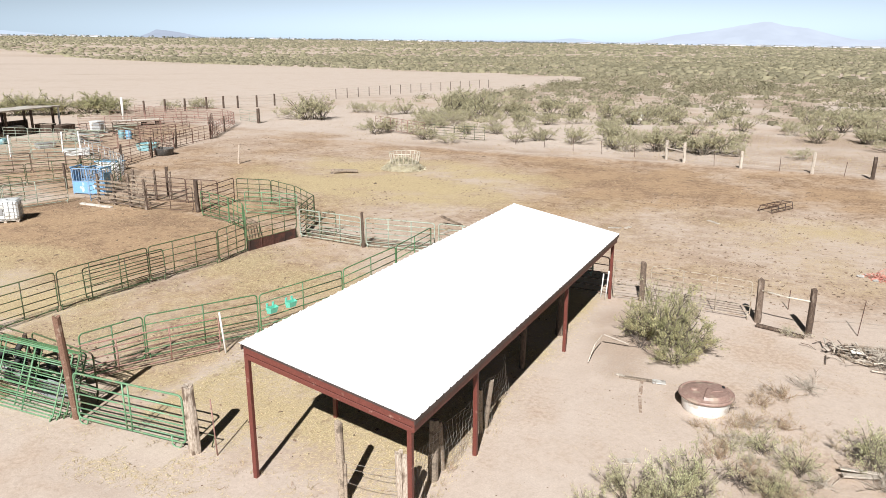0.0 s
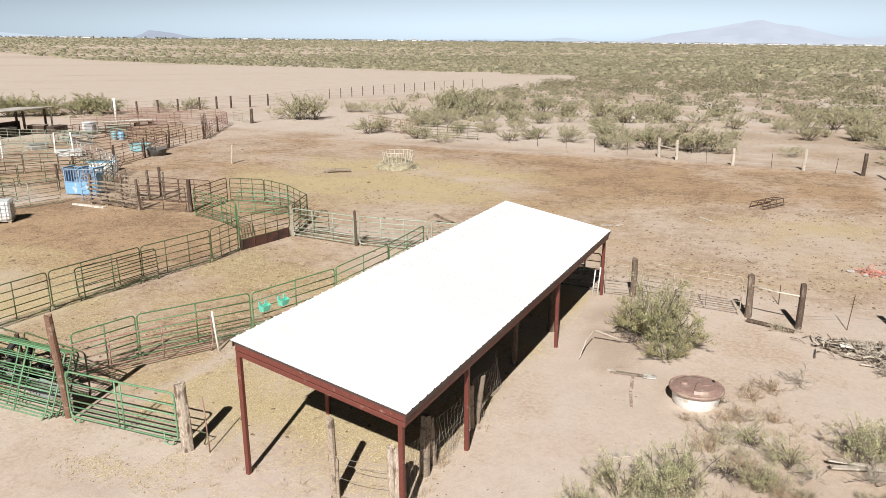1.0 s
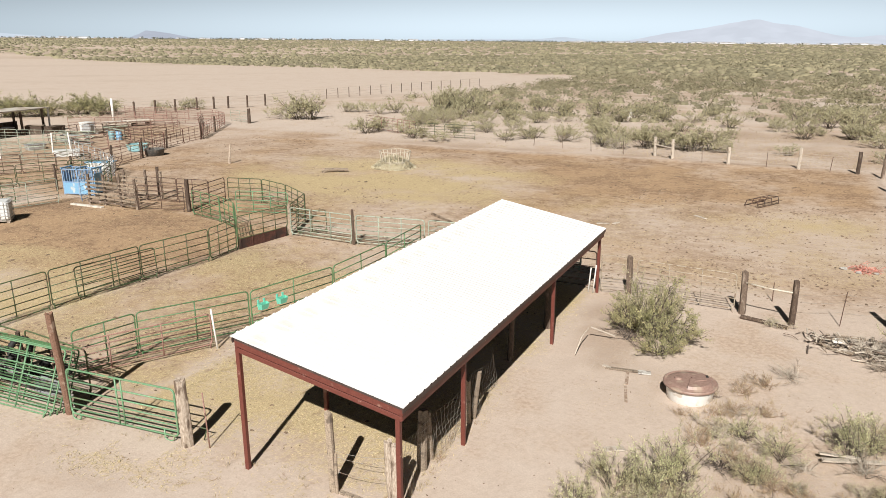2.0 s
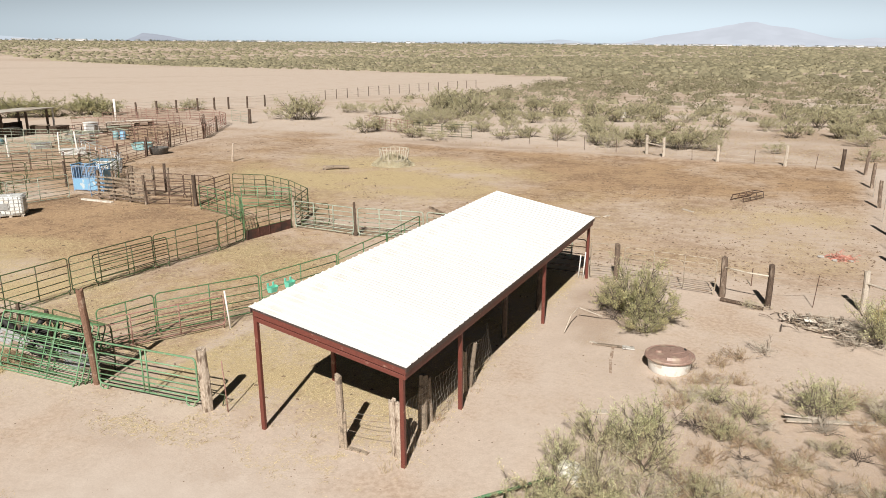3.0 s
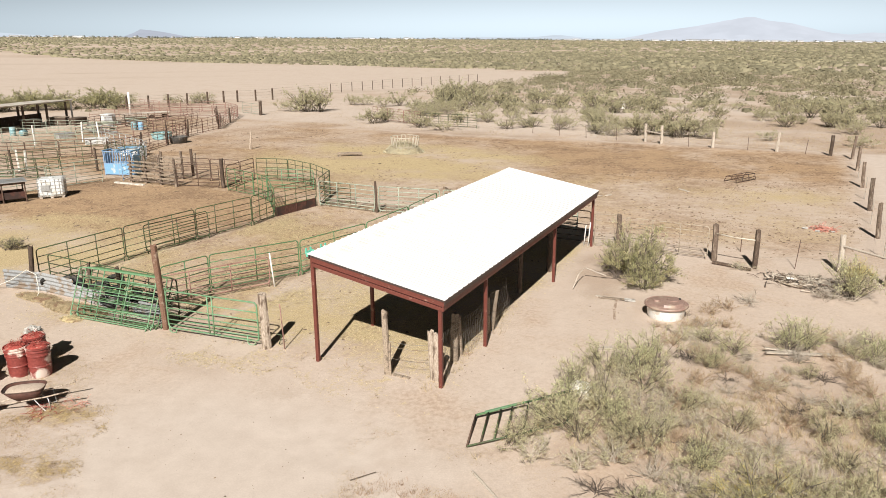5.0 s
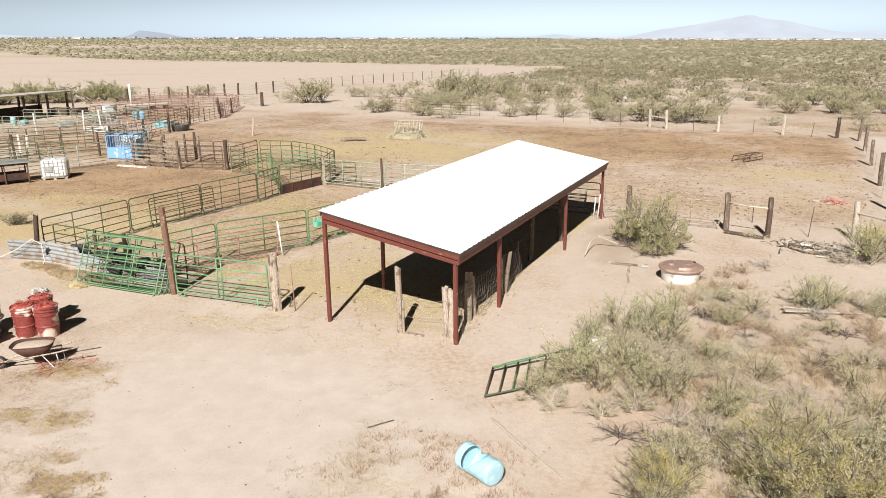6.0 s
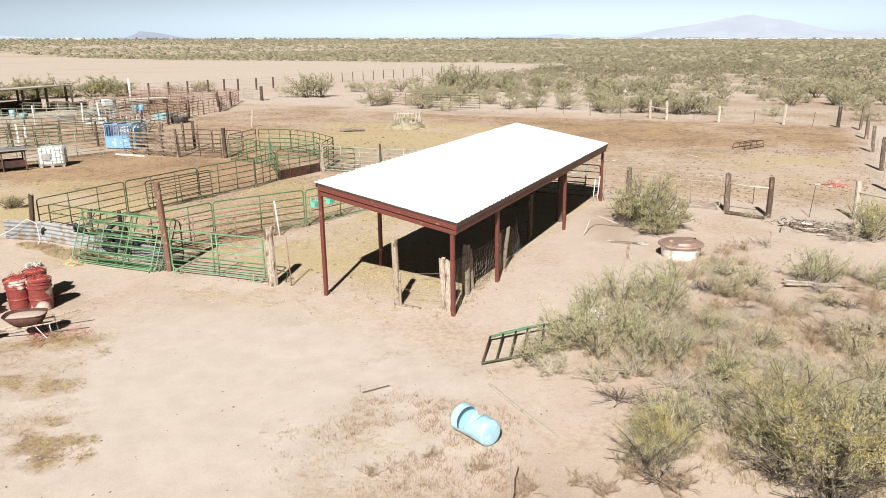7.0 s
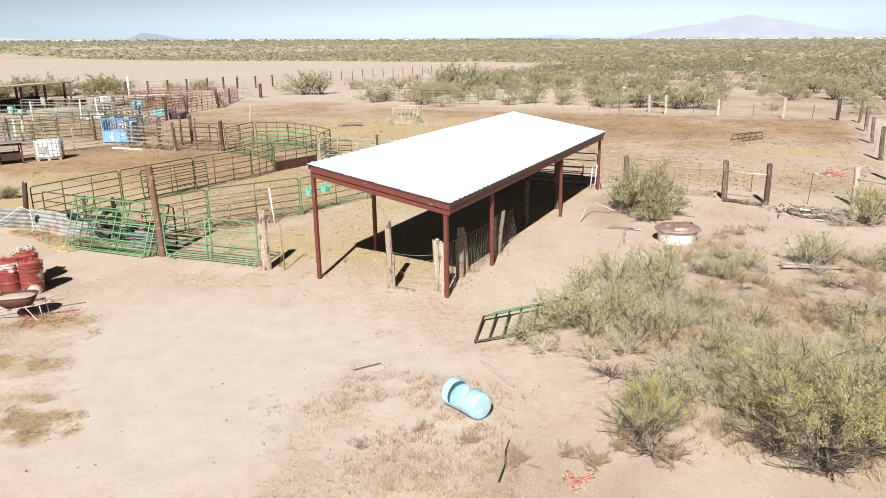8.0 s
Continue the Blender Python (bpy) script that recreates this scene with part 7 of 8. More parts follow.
KINDS = {
    "creosote": [shrub_meshes(s, 18, 560, 2700, 0.0175, 0.95, 0.62, M_TWIG, M_LEAF, 0.3, 0.0075, 5, 0.6, 0.14, 0.7, None, 0.25) for s in (1, 2, 3, 4)],
    "grey": [shrub_meshes(s, 22, 520, 1350, 0.0165, 0.62, 0.62, M_TWIG_GREY, M_LEAF_GREY, 0.6, 0.010, 5, 0.4, 0.14, 0.8, None, 0.28) for s in (5, 6, 7)],
    "gold": [shrub_meshes(s, 22, 2600, 7500, 0.0078, 0.90, 0.62, M_TWIG_STEM, M_LEAF_GOLD, 0.9, 0.012, 7, 0.6, 0.12, 0.9, M_BLOSSOM, 0.11) for s in (8, 9)],
    "mesquite": [shrub_meshes(s, 18, 620, 4800, 0.019, 0.95, 0.68, M_TWIG, M_LEAF_MESQ, 0.5, 0.013, 5, 0.7, 0.17, 0.35) for s in (10, 11)],
    "dead": [shrub_meshes(s, 22, 200, 0, 0, 0.40, 0.60, M_TWIG_GREY, None, 0.9, 0.010, 4, 0, 0.2, 0.4) for s in (12, 13, 14)],
    "dark": [shrub_meshes(s, 18, 220, 0, 0, 0.40, 0.62, M_TWIG_DARK, None, 0.9, 0.011, 4, 0, 0.18, 0.5) for s in (15, 16)],
    "brown": [shrub_meshes(s, 20, 480, 420, 0.014, 0.52, 0.50, M_WEED, M_GRASS, 0.5, 0.008, 4, 0.4, 0.17) for s in (17, 18, 19)],
    "wild": [shrub_meshes(s, 16, 260, 1800, 0.029, 0.90, 0.62, M_TWIG, M_LEAF_WILD, 0.4, 0.011, 5, 0.6, 0.17) for s in (20, 21, 22)],
    "wild_grey": [shrub_meshes(s, 16, 260, 1900, 0.024, 0.75, 0.68, M_TWIG_GREY, M_LEAF_WILD, 0.5, 0.012, 5, 0.6, 0.17) for s in (23, 24)],
}
WORDS = {
    "creosote": ("grey-green creosote bush with thin upright stems", "bush"),
    "grey": ("low greyish twiggy shrub with sparse leaves", "shrub"),
    "gold": ("bushy shrub with yellow flowering tips", "shrub"),
    "mesquite": ("dense green mesquite bush on sandy ground", "bush"),
    "dead": ("low dead brush of bare grey twigs", "dead brush"),
    "dark": ("dead brush of dark twisted twigs on sand", "dead brush"),
    "brown": ("dry brown twiggy weed on sandy ground", "weed"),
    "wild": ("grey-green creosote bush on the open plain", "bush"),
    "wild_grey": ("pale grey-green shrub on the open plain", "shrub"),
}
NAMES = {"dead": "dead_brush", "dark": "dead_brush", "brown": "dry_weed", "mesquite": "mesquite_bush", "gold": "flowering_shrub", "grey": "grey_shrub", "creosote": "creosote_bush", "wild": "creosote_bush", "wild_grey": "grey_shrub"}
first_of = {}
plant_rng = random.Random(77)


def shrub(kind, x, y, size, tall=1.0, group="", label=""):
    """One shrub of its kind, copied from the first of its form."""
    k = plant_rng.randrange(len(KINDS[kind]))
    m = at(x, y, plant_rng.uniform(0, 360), size) @ Matrix.Diagonal((1, 1, tall, 1))
    if (kind, k) not in first_of:
        t = thing(NAMES[kind], WORDS[kind][0], WORDS[kind][1], m, group)
        for nm, me in KINDS[kind][k]:
            part(nm, me, None, t)
        first_of[(kind, k)] = t
        ob = t
    else:
        src = first_of[(kind, k)]
        kept_scale = src.scale.copy()
        src.scale = (1, 1, 1)
        ob = copy_thing(src, m)
        src.scale = kept_scale
    if label:
        ob["label"] = label
    if group:
        ob["group"] = group
    return ob


LOT = "brush of the sandy lot"
shrub("dark", -23.9, 4.1, 1.3, 1.1, label="dark dry brush standing on straw in the pen")
shrub("mesquite", -24.1, 4.3, 0.9, 0.7, label="low dusty green bush standing on straw in the pen")
# the bush by the tank and those that stand out
shrub("mesquite", 2.7, 11.9, 1.6, 1.45, label="dense rounded green bush by the water tank")
shrub("mesquite", 3.5, 11.6, 1.35, 1.05, label="dense green bush by the water tank")
shrub("mesquite", 2.05, 12.3, 1.3, 1.15, label="dense green bush by the water tank")
shrub("mesquite", 3.35, 10.6, 1.15, 0.9, label="dense green bush spreading by the water tank")
shrub("creosote", 2.6, 12.3, 1.7, 1.5, label="feathery green shoots rising out of a bush")
shrub("dark", 2.1, 11.5, 1.2, 0.8, label="dead brush at the foot of a green bush")
shrub("gold", 8.75, -4.6, 1.9, 1.05, label="large shrub with yellow flowering tips")
shrub("gold", 9.5, -4.0, 1.9, 0.95, label="large shrub with yellow flowering tips")
shrub("gold", 8.0, -4.15, 1.6, 0.95, label="twisted shrub with yellow flowering tips")
shrub("dark", 8.7, -4.9, 1.2, 1.2, label="dark twisted stems under a yellow shrub")
shrub("dark", 8.0, -4.6, 1.1, 1.2, label="dark twisted stems under a yellow shrub")
shrub("gold", 6.1, -5.1, 1.35, 1.1, label="olive shrub spreading over bare sand")
shrub("grey", 6.0, -4.4, 1.3, 0.9)
shrub("creosote", 6.4, -3.9, 1.2, 1.0)
shrub("brown", 6.5, -5.6, 1.0, 0.8)
shrub("brown", 5.75, -5.4, 0.9, 0.8)
shrub("dark", 6.2, -5.4, 1.0, 0.7)
shrub("gold", 7.95, -3.25, 1.75, 1.0, label="yellow-green shrub behind a flowering one")
shrub("creosote", 8.9, -3.0, 1.6, 1.0)
shrub("gold", 10.4, 12.8, 1.5, 1.25, label="thin yellow-green shrub at the end of a woodpile")
shrub("creosote", 10.3, 12.4, 1.7, 1.1, label="thin green shrub beside a woodpile")
shrub("dead", 9.7, 12.3, 1.5, 0.9)
shrub("dead", 9.0, 13.2, 1.7, 0.9)
shrub("dead", 7.0, 10.6, 1.1, 0.9, label="dead tumbled twigs on bare sand")
shrub("brown", 6.4, 9.6, 1.0, 0.9)
shrub("brown", 5.75, 7.7, 0.9, 0.8)
shrub("brown", 5.9, 8.9, 0.9, 0.8)
shrub("grey", 6.4, 14.6, 0.8, 0.7)
for x, y, kind, size, tall in (
        (2.75, -1.95, "creosote", 1.25, 0.7), (3.35, -2.2, "grey", 1.2, 0.8), (3.0, -1.2, "creosote", 1.2, 0.8), (3.4, 0.2, "creosote", 1.7, 1.05), (3.5, -0.6, "creosote", 1.6, 1.0), (4.1, -1.0, "creosote", 1.7, 1.0), (4.3, 0.5, "creosote", 1.7, 1.1), (4.2, 1.6, "grey", 1.5, 1.1),
        (3.2, 1.4, "creosote", 1.4, 1.0), (3.7, 2.8, "creosote", 1.5, 1.1), (4.4, 3.0, "creosote", 1.6, 1.15), (4.9, 3.6, "creosote", 1.6, 1.2), (5.0, 2.2, "creosote", 1.6, 1.1), (5.2, 1.0, "grey", 1.6, 1.0), (4.9, -0.4, "creosote", 1.6, 1.0),
        (5.0, -1.6, "grey", 1.6, 0.9), (5.6, -0.7, "creosote", 1.5, 1.0), (5.8, 0.4, "grey", 1.4, 1.0), (5.9, -1.9, "dead", 1.5, 0.9), (5.9, 2.0, "brown", 1.3, 1.0), (6.3, 3.3, "brown", 1.2, 1.1), (6.9, 5.6, "creosote", 1.3, 0.9),
        (6.4, 4.6, "brown", 1.3, 0.9), (7.4, 5.4, "dead", 1.2, 0.9), (8.4, 6.6, "creosote", 1.7, 1.0), (8.9, 6.9, "creosote", 1.5, 1.0), (8.6, 5.8, "dead", 1.6, 0.9), (10.0, 7.4, "grey", 1.4, 1.0), (10.6, 6.6, "creosote", 1.5, 1.0),
        (11.4, 7.2, "grey", 1.5, 1.0), (6.6, 1.9, "grey", 1.3, 0.9), (7.0, 3.0, "dead", 1.1, 0.8), (7.4, 1.0, "creosote", 1.2, 1.0), (7.2, -0.2, "grey", 1.4, 1.0), (6.8, -1.2, "creosote", 1.4, 1.0), (6.6, -2.2, "grey", 1.4, 0.9),
        (7.9, -1.0, "grey", 1.3, 1.0), (8.2, 0.4, "dead", 1.2, 0.9), (8.5, 1.8, "brown", 1.2, 1.0), (8.9, 3.2, "dead", 1.2, 0.8), (9.3, 1.4, "creosote", 1.3, 1.0), (9.8, 2.8, "grey", 1.4, 1.0), (10.4, 4.2, "brown", 1.3, 0.9),
        (10.8, 2.0, "creosote", 1.5, 1.0), (9.6, 0.0, "creosote", 1.3, 1.0), (10.4, 0.7, "dead", 1.3, 0.9), (9.1, -0.9, "grey", 1.4, 1.0), (10.2, -1.3, "creosote", 1.6, 1.0), (9.4, -2.2, "creosote", 1.6, 1.0), (7.9, -2.4, "creosote", 1.5, 1.0),
        (7.0, -3.3, "grey", 1.5, 0.9), (6.2, -3.4, "grey", 1.3, 0.8), (5.7, -2.9, "dark", 1.3, 0.7), (5.0, -2.9, "dark", 1.2, 0.7), (4.4, -2.2, "grey", 1.2, 0.8), (10.6, -3.0, "gold", 1.6, 0.9),
        (10.9, -4.4, "creosote", 1.6, 0.9), (5.5, -6.2, "brown", 0.9, 0.8), (11.6, 3.4, "grey", 1.5, 1.0), (11.9, 0.2, "grey", 1.6, 1.0), (12.4, -2.0, "creosote", 1.7, 1.0), (12.6, 5.2, "creosote", 1.6, 1.0), (13.0, 2.0, "creosote", 1.6, 1.0)):
    shrub(kind, x, y, size * 0.76, tall, LOT)
for i in range(58):
    y = plant_rng.uniform(-3.8, 7.0)
    x = plant_rng.uniform(3.3 if -1.5 < y < 4 else 5.6, 13.8)
    shrub(plant_rng.choice(("creosote", "grey", "creosote", "brown")), x, y, plant_rng.uniform(0.5, 0.95), plant_rng.uniform(0.8, 1.1), LOT)
for i in range(64):
    x, y = plant_rng.uniform(5.0, 13.5), plant_rng.uniform(-3.5, 8.5)
    # dark brush in this mix also stands in for twiggy shadows on the sand
    shrub(plant_rng.choice(("brown", "dark", "dark", "grey", "dead", "brown")), x, y, plant_rng.uniform(0.55, 1.0), plant_rng.uniform(0.6, 1.0), LOT)
for x, y, s in ((2.5, -6.3, 0.5), (4.4, -6.6, 0.6), (5.0, -6.0, 0.55), (3.4, -6.4, 0.5), (1.8, -7.2, 0.5), (4.5, 6.9, 0.6), (5.3, 7.3, 0.7)):
    shrub("brown", x, y, s, 0.7, LOT)

# clumps beyond the yard
WILD = "bushes beyond the yard"
for x, y, size, tall, kind in (
        (-6.6, 57.5, 3.2, 0.9, "wild"), (-5.2, 58.6, 3.0, 0.85, "wild"), (-2.4, 57.0, 3.4, 0.85, "wild"), (-1.0, 58.4, 3.2, 0.8, "wild"), (-3.6, 59.4, 3.0, 0.8, "wild_grey"), (-9.5, 63.5, 2.8, 0.7, "wild_grey"), (-8.4, 63.8, 2.2, 0.7, "wild_grey"),
        (-35.8, 80.0, 4.8, 1.0, "wild"), (-38.5, 79.0, 4.2, 0.95, "wild"), (-33.0, 79.5, 4.4, 0.95, "wild"), (-36.0, 74.0, 3.6, 0.7, "wild_grey"), (-34.0, 75.5, 3.6, 0.7, "wild_grey"), (-40.5, 86.0, 4.2, 0.9, "wild"), (-31.5, 84.0, 4.0, 0.8, "wild"), (-36.5, 69.0, 3.0, 0.7, "wild_grey"), (-33.5, 70.0, 3.0, 0.7, "wild_grey"),
        (-47.0, 77.5, 3.0, 0.8, "wild_grey"), (-53.2, 78.5, 2.8, 0.8, "wild_grey"), (-51.5, 79.5, 2.6, 0.9, "wild_grey"), (-45.5, 79.5, 2.6, 0.9, "wild"), (-53.0, 66.5, 4.2, 1.0, "wild"), (-51.2, 67.4, 4.0, 0.95, "wild"), (-55.0, 67.0, 3.6, 0.7, "wild_grey"),
        (6.5, 70.5, 2.6, 0.9, "wild"), (4.0, 76.0, 2.4, 0.9, "wild_grey"), (10.6, 72.0, 2.8, 0.8, "wild"), (13.0, 71.0, 2.6, 0.8, "wild"), (15.5, 73.0, 2.6, 0.8, "wild"), (12.0, 78.0, 3.4, 0.8, "wild"), (9.0, 82.0, 3.6, 0.8, "wild"), (-1.0, 78.5, 2.8, 0.8, "wild"),
        (-9.0, 82.0, 3.0, 0.9, "wild"), (-14.0, 80.0, 3.2, 0.8, "wild"), (-18.0, 86.0, 3.6, 0.8, "wild"), (-23.0, 84.0, 3.4, 0.8, "wild"), (-27.0, 88.0, 4.0, 0.8, "wild"), (-20.5, 78.0, 2.6, 0.7, "wild_grey"), (-27.5, 76.0, 2.8, 0.7, "wild_grey")):
    shrub(kind, x, y, size, tall, WILD)
wild_g = np.random.default_rng(5)
for x, y in scrub_spots(wild_g, 640, 70, 112):
    if x > -6 and y < 72 and plant_rng.random() < 0.6:
        continue
    shrub("wild" if plant_rng.random() < 0.6 else "wild_grey", float(x), float(y), plant_rng.uniform(1.2, 3.1), plant_rng.uniform(0.6, 0.95), WILD)
# taller green growth behind the shelter and the far pens
TALL = "tall bushes behind the far pens"
for k in range(20):
    f = k / 19
    x, y = -82.5 - 23 * f, 63.0 - 26 * f
    shrub("mesquite", x + plant_rng.uniform(-1.4, 1.4), y + plant_rng.uniform(-1.2, 1.2), plant_rng.uniform(3.0, 4.1) * (1.12 if k % 5 else 0.8), plant_rng.uniform(0.75, 0.95), TALL, "tall yellow-green bush behind the far pens")
for x, y, size in ((-80.5, 69.0, 2.2), (-77.8, 73.5, 2.6), (-78.8, 72.5, 2.2)):
    shrub("wild_grey", x, y, size, 1.0, TALL, "spiky grey-green bush beside the field fence")


# ---- loose litter on the ground ----
def litter(name, label, count, area, length, material, seed, mask, width=0.05, rise=0.2):
    """Short stalks strewn flat, too many to count."""
    g = np.random.default_rng(seed)
    x, y = g.uniform(area[0], area[1], count), g.uniform(area[2], area[3], count)
    keep = g.uniform(0, 1, count) < mask(x, y)
    x, y = x[keep], y[keep]
    k = len(x)
    c = np.stack([x, y, relief(x, y) + 0.008], -1)
    d = g.normal(0, 1, (k, 3)) * [1, 1, rise]
    d /= np.linalg.norm(d, axis=1, keepdims=True)
    side = np.cross(d, [0, 0, 1.0])
    ln = length * g.uniform(0.5, 1.3, (k, 1))
    up = np.array([0, 0, 1.0]) * np.abs(d[:, 2:]) * ln
    v = np.stack([c - d * ln * [1, 1, 0], c + side * ln * width, c + d * ln * [1, 1, 0] + up, c - side * ln * width], 1).reshape(-1, 3)
    tagged(new(name, quick(name, v, np.arange(k * 4).reshape(-1, 4), material)), label, "litter", kind="stuff")


litter("straw_litter", "golden straw strewn over the trampled ground", 210000, (-18, 0.5, -2.0, 18), 0.07, M_STRAW, 201, lambda x, y: 0.95 * zones(x, y)[:, 1] * (0.3 + 0.7 * (wave(x * 1.3, y * 1.3, 40) > 0)), 0.085)
litter("yard_straw", "scattered hay over the cattle yard", 45000, (-40, 6, 18, 48), 0.11, M_STRAW, 204, lambda x, y: 0.2 + 0.8 * zones(x, y)[:, 1], 0.06, 0.25)
litter("pen_straw", "scattered straw in the pens", 38000, (-37, -17, 0, 19), 0.09, M_STRAW, 205, lambda x, y: 0.2 + 0.75 * zones(x, y)[:, 1], 0.06, 0.25)
litter("dry_grass_litter", "dry brown grass and twigs among the brush", 80000, (1.5, 14, -9, 10), 0.05, M_GRASS, 202, lambda x, y: 0.9 * zones(x, y)[:, 2] * (0.25 + 0.75 * smoothstep(-5.4, -4.4, y)) * (wave(x * 1.2, y * 1.2, 41) > -0.3), 0.05, 0.25)
litter("sand_litter", "scattered dry stalks and twigs on bare sand", 15000, (0.4, 13, 2, 15.5), 0.06, M_GRASS, 206, lambda x, y: 0.2 + 0.8 * (wave(x * 0.9, y * 0.9, 46) > 0.15), 0.045, 0.3)
litter("grass_litter", "flattened dry grass on the drive", 230000, (-14, 5, -13, -2.5), 0.042, M_GRASS, 203, lambda x, y: np.clip(0.8 * barrel_edge(x, y) + 0.4 * drums_edge(x, y), 0, 1) * smoothstep(-0.25, 0.35, wave(x * 3.1, y * 3.4, 60) + 0.7 * wave(x * 1.2, y * 1.2, 63)), 0.06, 0.25)

litter("hay_mat", "matted brown hay trodden along the drive", 90000, (-10.5, -2.8, -10, -4.2), 0.06, M_OLD_HAY, 207, lambda x, y: (mats(x, y) + 0.06 * drums_edge(x, y)) * smoothstep(-0.25, 0.15, wave(x * 4.1, y * 4.4, 72)), 0.05, 0.45)


def clods(name, label, count, area, sizes, seed, mask, high=(0.4, 0.8)):
    """Small lumps: low, uneven eight-sided pieces of soil."""
    g = np.random.default_rng(seed)
    x, y = g.uniform(area[0], area[1], count), g.uniform(area[2], area[3], count)
    keep = g.uniform(0, 1, count) < mask(x, y)
    x, y = x[keep], y[keep]
    k = len(x)
    r = g.uniform(*sizes, k) * g.choice([1, 1, 1, 2.0], k)
    z = relief(x, y)
    a = g.uniform(0, 6.28, (k, 1)) + np.arange(8) * 0.7854
    rr = r[:, None] * g.uniform(0.75, 1.25, (k, 8)) * (1 + 0.35 * np.cos(2 * a + g.uniform(0, 6.28, (k, 1))))
    low = np.stack([x[:, None] + rr * np.cos(a), y[:, None] + rr * np.sin(a), np.repeat(z[:, None] - 0.005, 8, 1)], -1)
    top = np.stack([x + r * g.normal(0, 0.2, k), y + r * g.normal(0, 0.2, k), z + r * g.uniform(*high, k)], -1)[:, None]
    v = np.concatenate([low, top], 1).reshape(-1, 3)
    b = np.arange(k)[:, None] * 9
    f = np.concatenate([np.concatenate([b + j, b + (j + 1) % 8, b + 8], 1) for j in range(8)])
    tagged(new(name, quick(name, v, f, M_CLOD)), label, "clods", kind="stuff")


def grass(name, label, count, area, blades, height, seed, mask, material):
    """Tufts of thin dry blades, too many to count."""
    g = np.random.default_rng(seed)
    x, y = g.uniform(area[0], area[1], count), g.uniform(area[2], area[3], count)
    keep = g.uniform(0, 1, count) < mask(x, y)
    x, y = x[keep], y[keep]
    k = len(x)
    h = g.uniform(*height, (k, 1))
    bx = x[:, None] + g.normal(0, 0.045, (k, blades))
    by = y[:, None] + g.normal(0, 0.045, (k, blades))
    bz = relief(bx, by) - 0.005
    lean = g.normal(0, 0.5, (k, blades, 2)) * h[..., None]
    hh = h * g.uniform(0.5, 1.1, (k, blades))
    a = g.uniform(0, 6.28, (k, blades))
    w = 0.003 + 0.008 * h
    root1 = np.stack([bx + w * np.cos(a), by + w * np.sin(a), bz], -1)
    root2 = np.stack([bx - w * np.cos(a), by - w * np.sin(a), bz], -1)
    tip = np.stack([bx + lean[..., 0], by + lean[..., 1], bz + hh], -1)
    v = np.stack([root1, root2, tip], 2).reshape(-1, 3)
    tagged(new(name, quick(name, v, np.arange(len(v)).reshape(-1, 3), material)), label, "grass", kind="stuff")


def lot_mask(x, y):
    open_sand = band(x, 5.0, 9.5, 0.8) * band(y, 7.5, 14.5, 0.8)
    edge = smoothstep(1.8, 3.4, x + 0.5 * wave(x * 0.8, y * 0.8, 50) + 0.12 * (y + 2))
    edge = edge * (1 - (1 - smoothstep(4.2, 5.2, x)) * smoothstep(2.5, 4.0, y))
    return edge * smoothstep(-5.4, -4.4, y) * (1 - smoothstep(6.5, 9.5, y)) * (1 - 0.7 * open_sand) * smoothstep(-0.5, 0.35, wave(x * 0.75, y * 0.75, 51)) * (1 - band(y, -9, -3.2, 0.6) * band(x, 1, 6.0, 0.6) * 0.6)


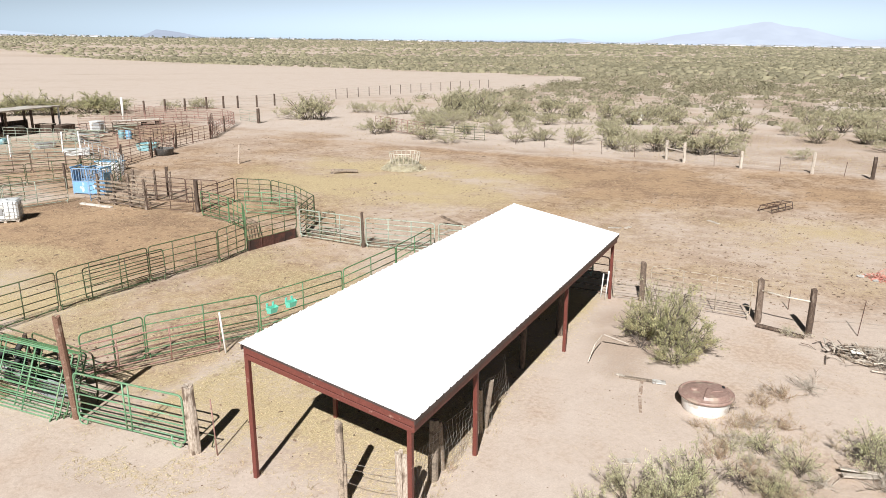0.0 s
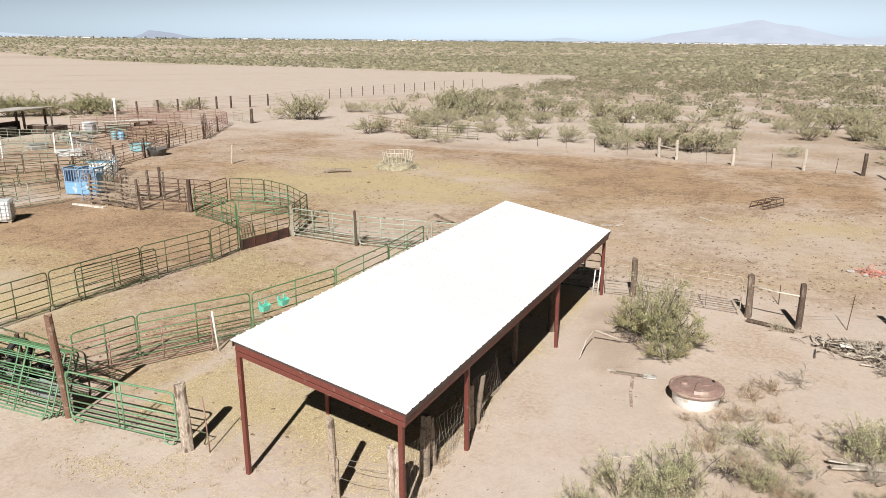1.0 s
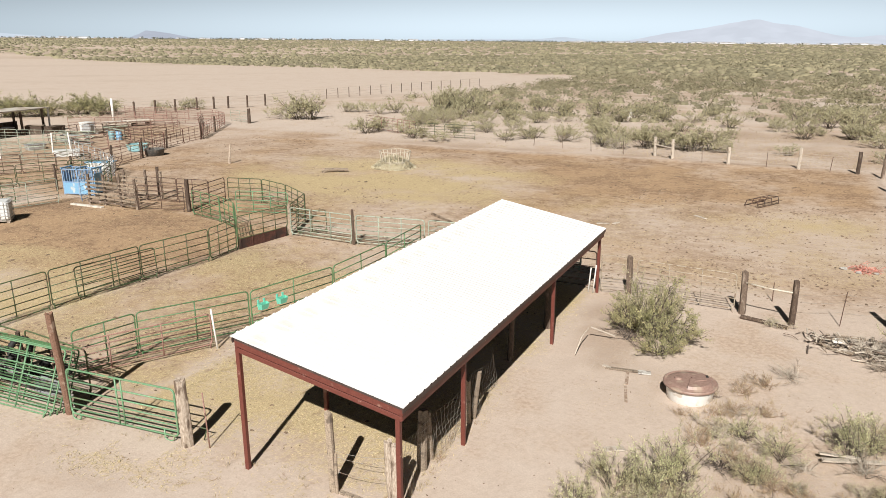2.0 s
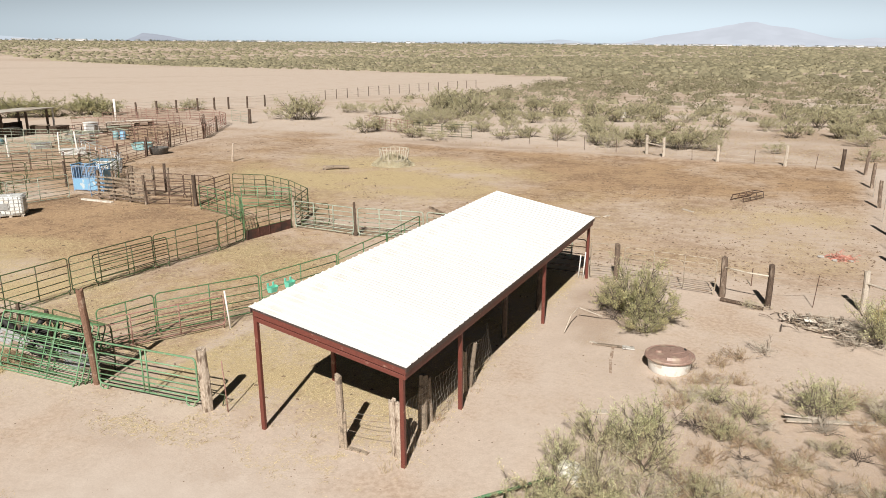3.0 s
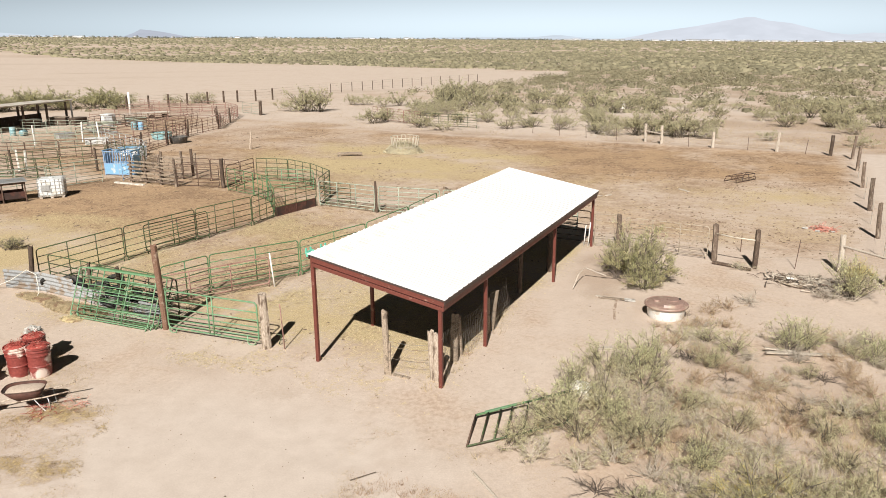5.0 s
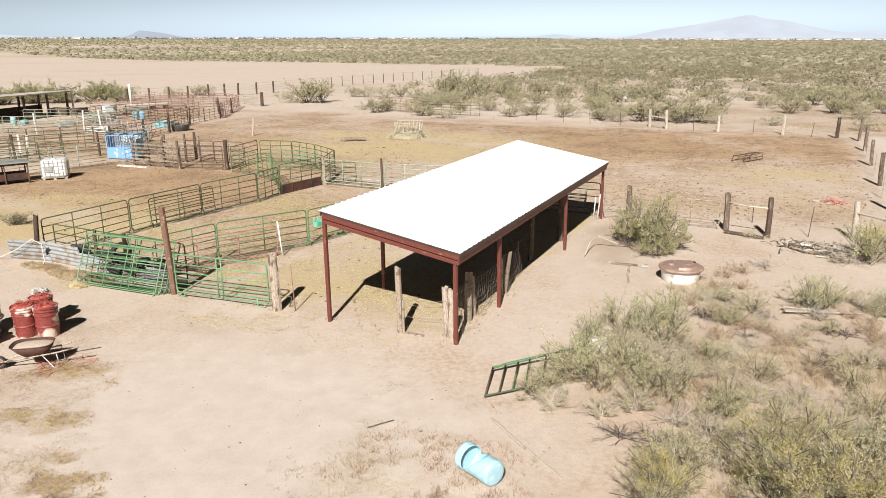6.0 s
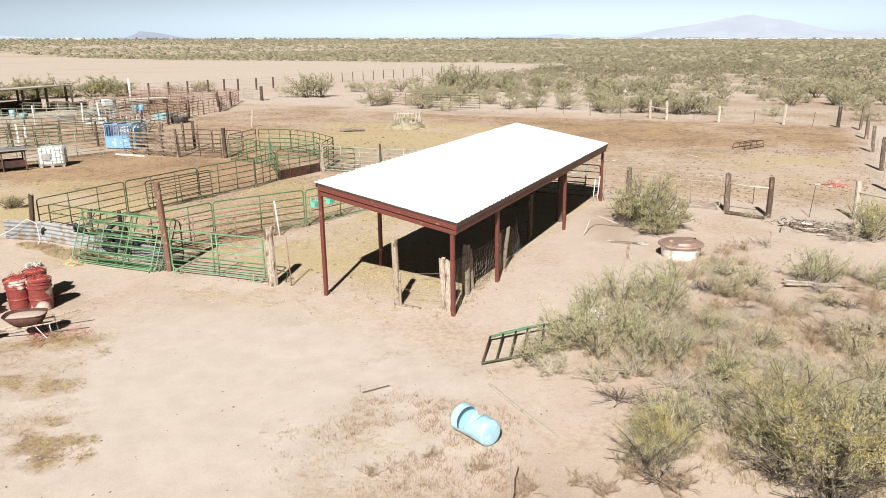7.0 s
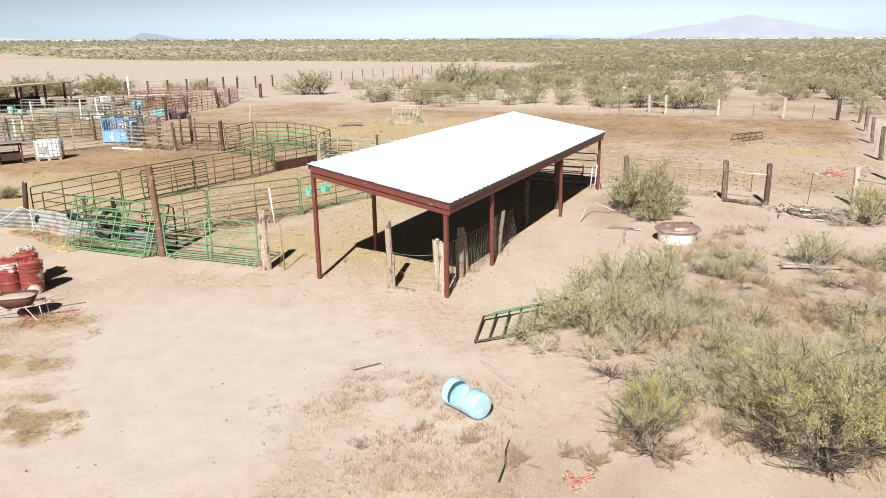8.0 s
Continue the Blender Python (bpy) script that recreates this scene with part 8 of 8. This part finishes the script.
grass("lot_grass", "dry straw-coloured grass tufts among the brush", 15000, (2, 14.5, -7.5, 9.5), 9, (0.08, 0.30), 401, lambda x, y: 0.8 * lot_mask(x, y), M_GRASS)
grass("red_weeds", "dry reddish weeds around the barrel", 5200, (-1, 5.5, -9.5, -4.2), 9, (0.04, 0.13), 405, lambda x, y: 0.9 * blob(x, y, 2.6, -6.2, 2.2, 1.9, 0.7) * (wave(x * 2.2, y * 2.2, 53) > -0.05), M_WEED)
grass("drive_grass", "short dry grass on the sandy drive", 26000, (-13, 5, -12, -2.5), 7, (0.02, 0.07), 402, lambda x, y: np.clip(0.7 * barrel_edge(x, y) + 0.5 * drums_edge(x, y), 0, 1) * smoothstep(0.0, 0.5, wave(x * 3.1, y * 3.4, 60) + 0.7 * wave(x * 1.2, y * 1.2, 63)), M_GRASS)
grass("drum_weeds", "brown trampled weeds beside the drums", 16000, (-13, -1.5, -12, -2.5), 7, (0.02, 0.07), 407, lambda x, y: 0.8 * drums_edge(x, y) * (wave(x * 2.4, y * 2.4, 55) > 0.15), M_WEED)
grass("shed_grass", "dry weeds along the shed fence and posts", 1600, (-9, 1.2, -0.6, 6), 8, (0.05, 0.22), 403, lambda x, y: np.exp(-((x + 0.25) / 0.25) ** 2) + 0.5 * np.exp(-((y - 0.1) / 0.25) ** 2) * (x < 0), M_GRASS)
grass("near_grass", "low dry grass and weeds behind the yard fence", 16000, (-42, 22, 51.5, 76), 6, (0.06, 0.26), 406, lambda x, y: zones(x, y)[:, 2] * (wave(x * 0.5, y * 0.5, 54) > -0.3), M_GRASS)
grass("plain_grass", "low dry grass on the ground beyond the yard", 9000, (-60, 24, 52, 110), 6, (0.12, 0.35), 404, lambda x, y: 0.8 * zones(x, y)[:, 2] * (1 - in_field(x, y)), M_GRASS)
clods("soil_clods", "dry clods and dung scattered over the corral", 20000, (-50, 11.3, 17, 50), (0.012, 0.04), 301, lambda x, y: 0.15 + 0.85 * zones(x, y)[:, 0] * (wave(x * 0.5, y * 0.5, 43) > 0))
clods("dung_pats", "dark dried dung scattered over the corral", 1300, (-50, 11.3, 3, 50), (0.04, 0.11), 304, lambda x, y: zones(x, y)[:, 0] * (wave(x * 0.4, y * 0.4, 44) > -0.1), (0.2, 0.4))
clods("yard_clods", "clods and dried dung over the trodden yard", 3600, (-3, 11.2, 17.5, 36), (0.012, 0.042), 305, lambda x, y: 0.25 + 0.75 * (wave(x * 0.7, y * 0.7, 47) > 0.1))
clods("pen_clods", "dry clods scattered over the pens and yard", 7000, (-36, -0.5, 1, 18), (0.012, 0.032), 302, lambda x, y: 0.25 + 0.5 * zones(x, y)[:, 0])
clods("pebbles", "small stones and clods on the sandy drive", 6500, (-16, 14, -14, 16), (0.005, 0.015), 303, lambda x, y: 0.6 + 0 * x)
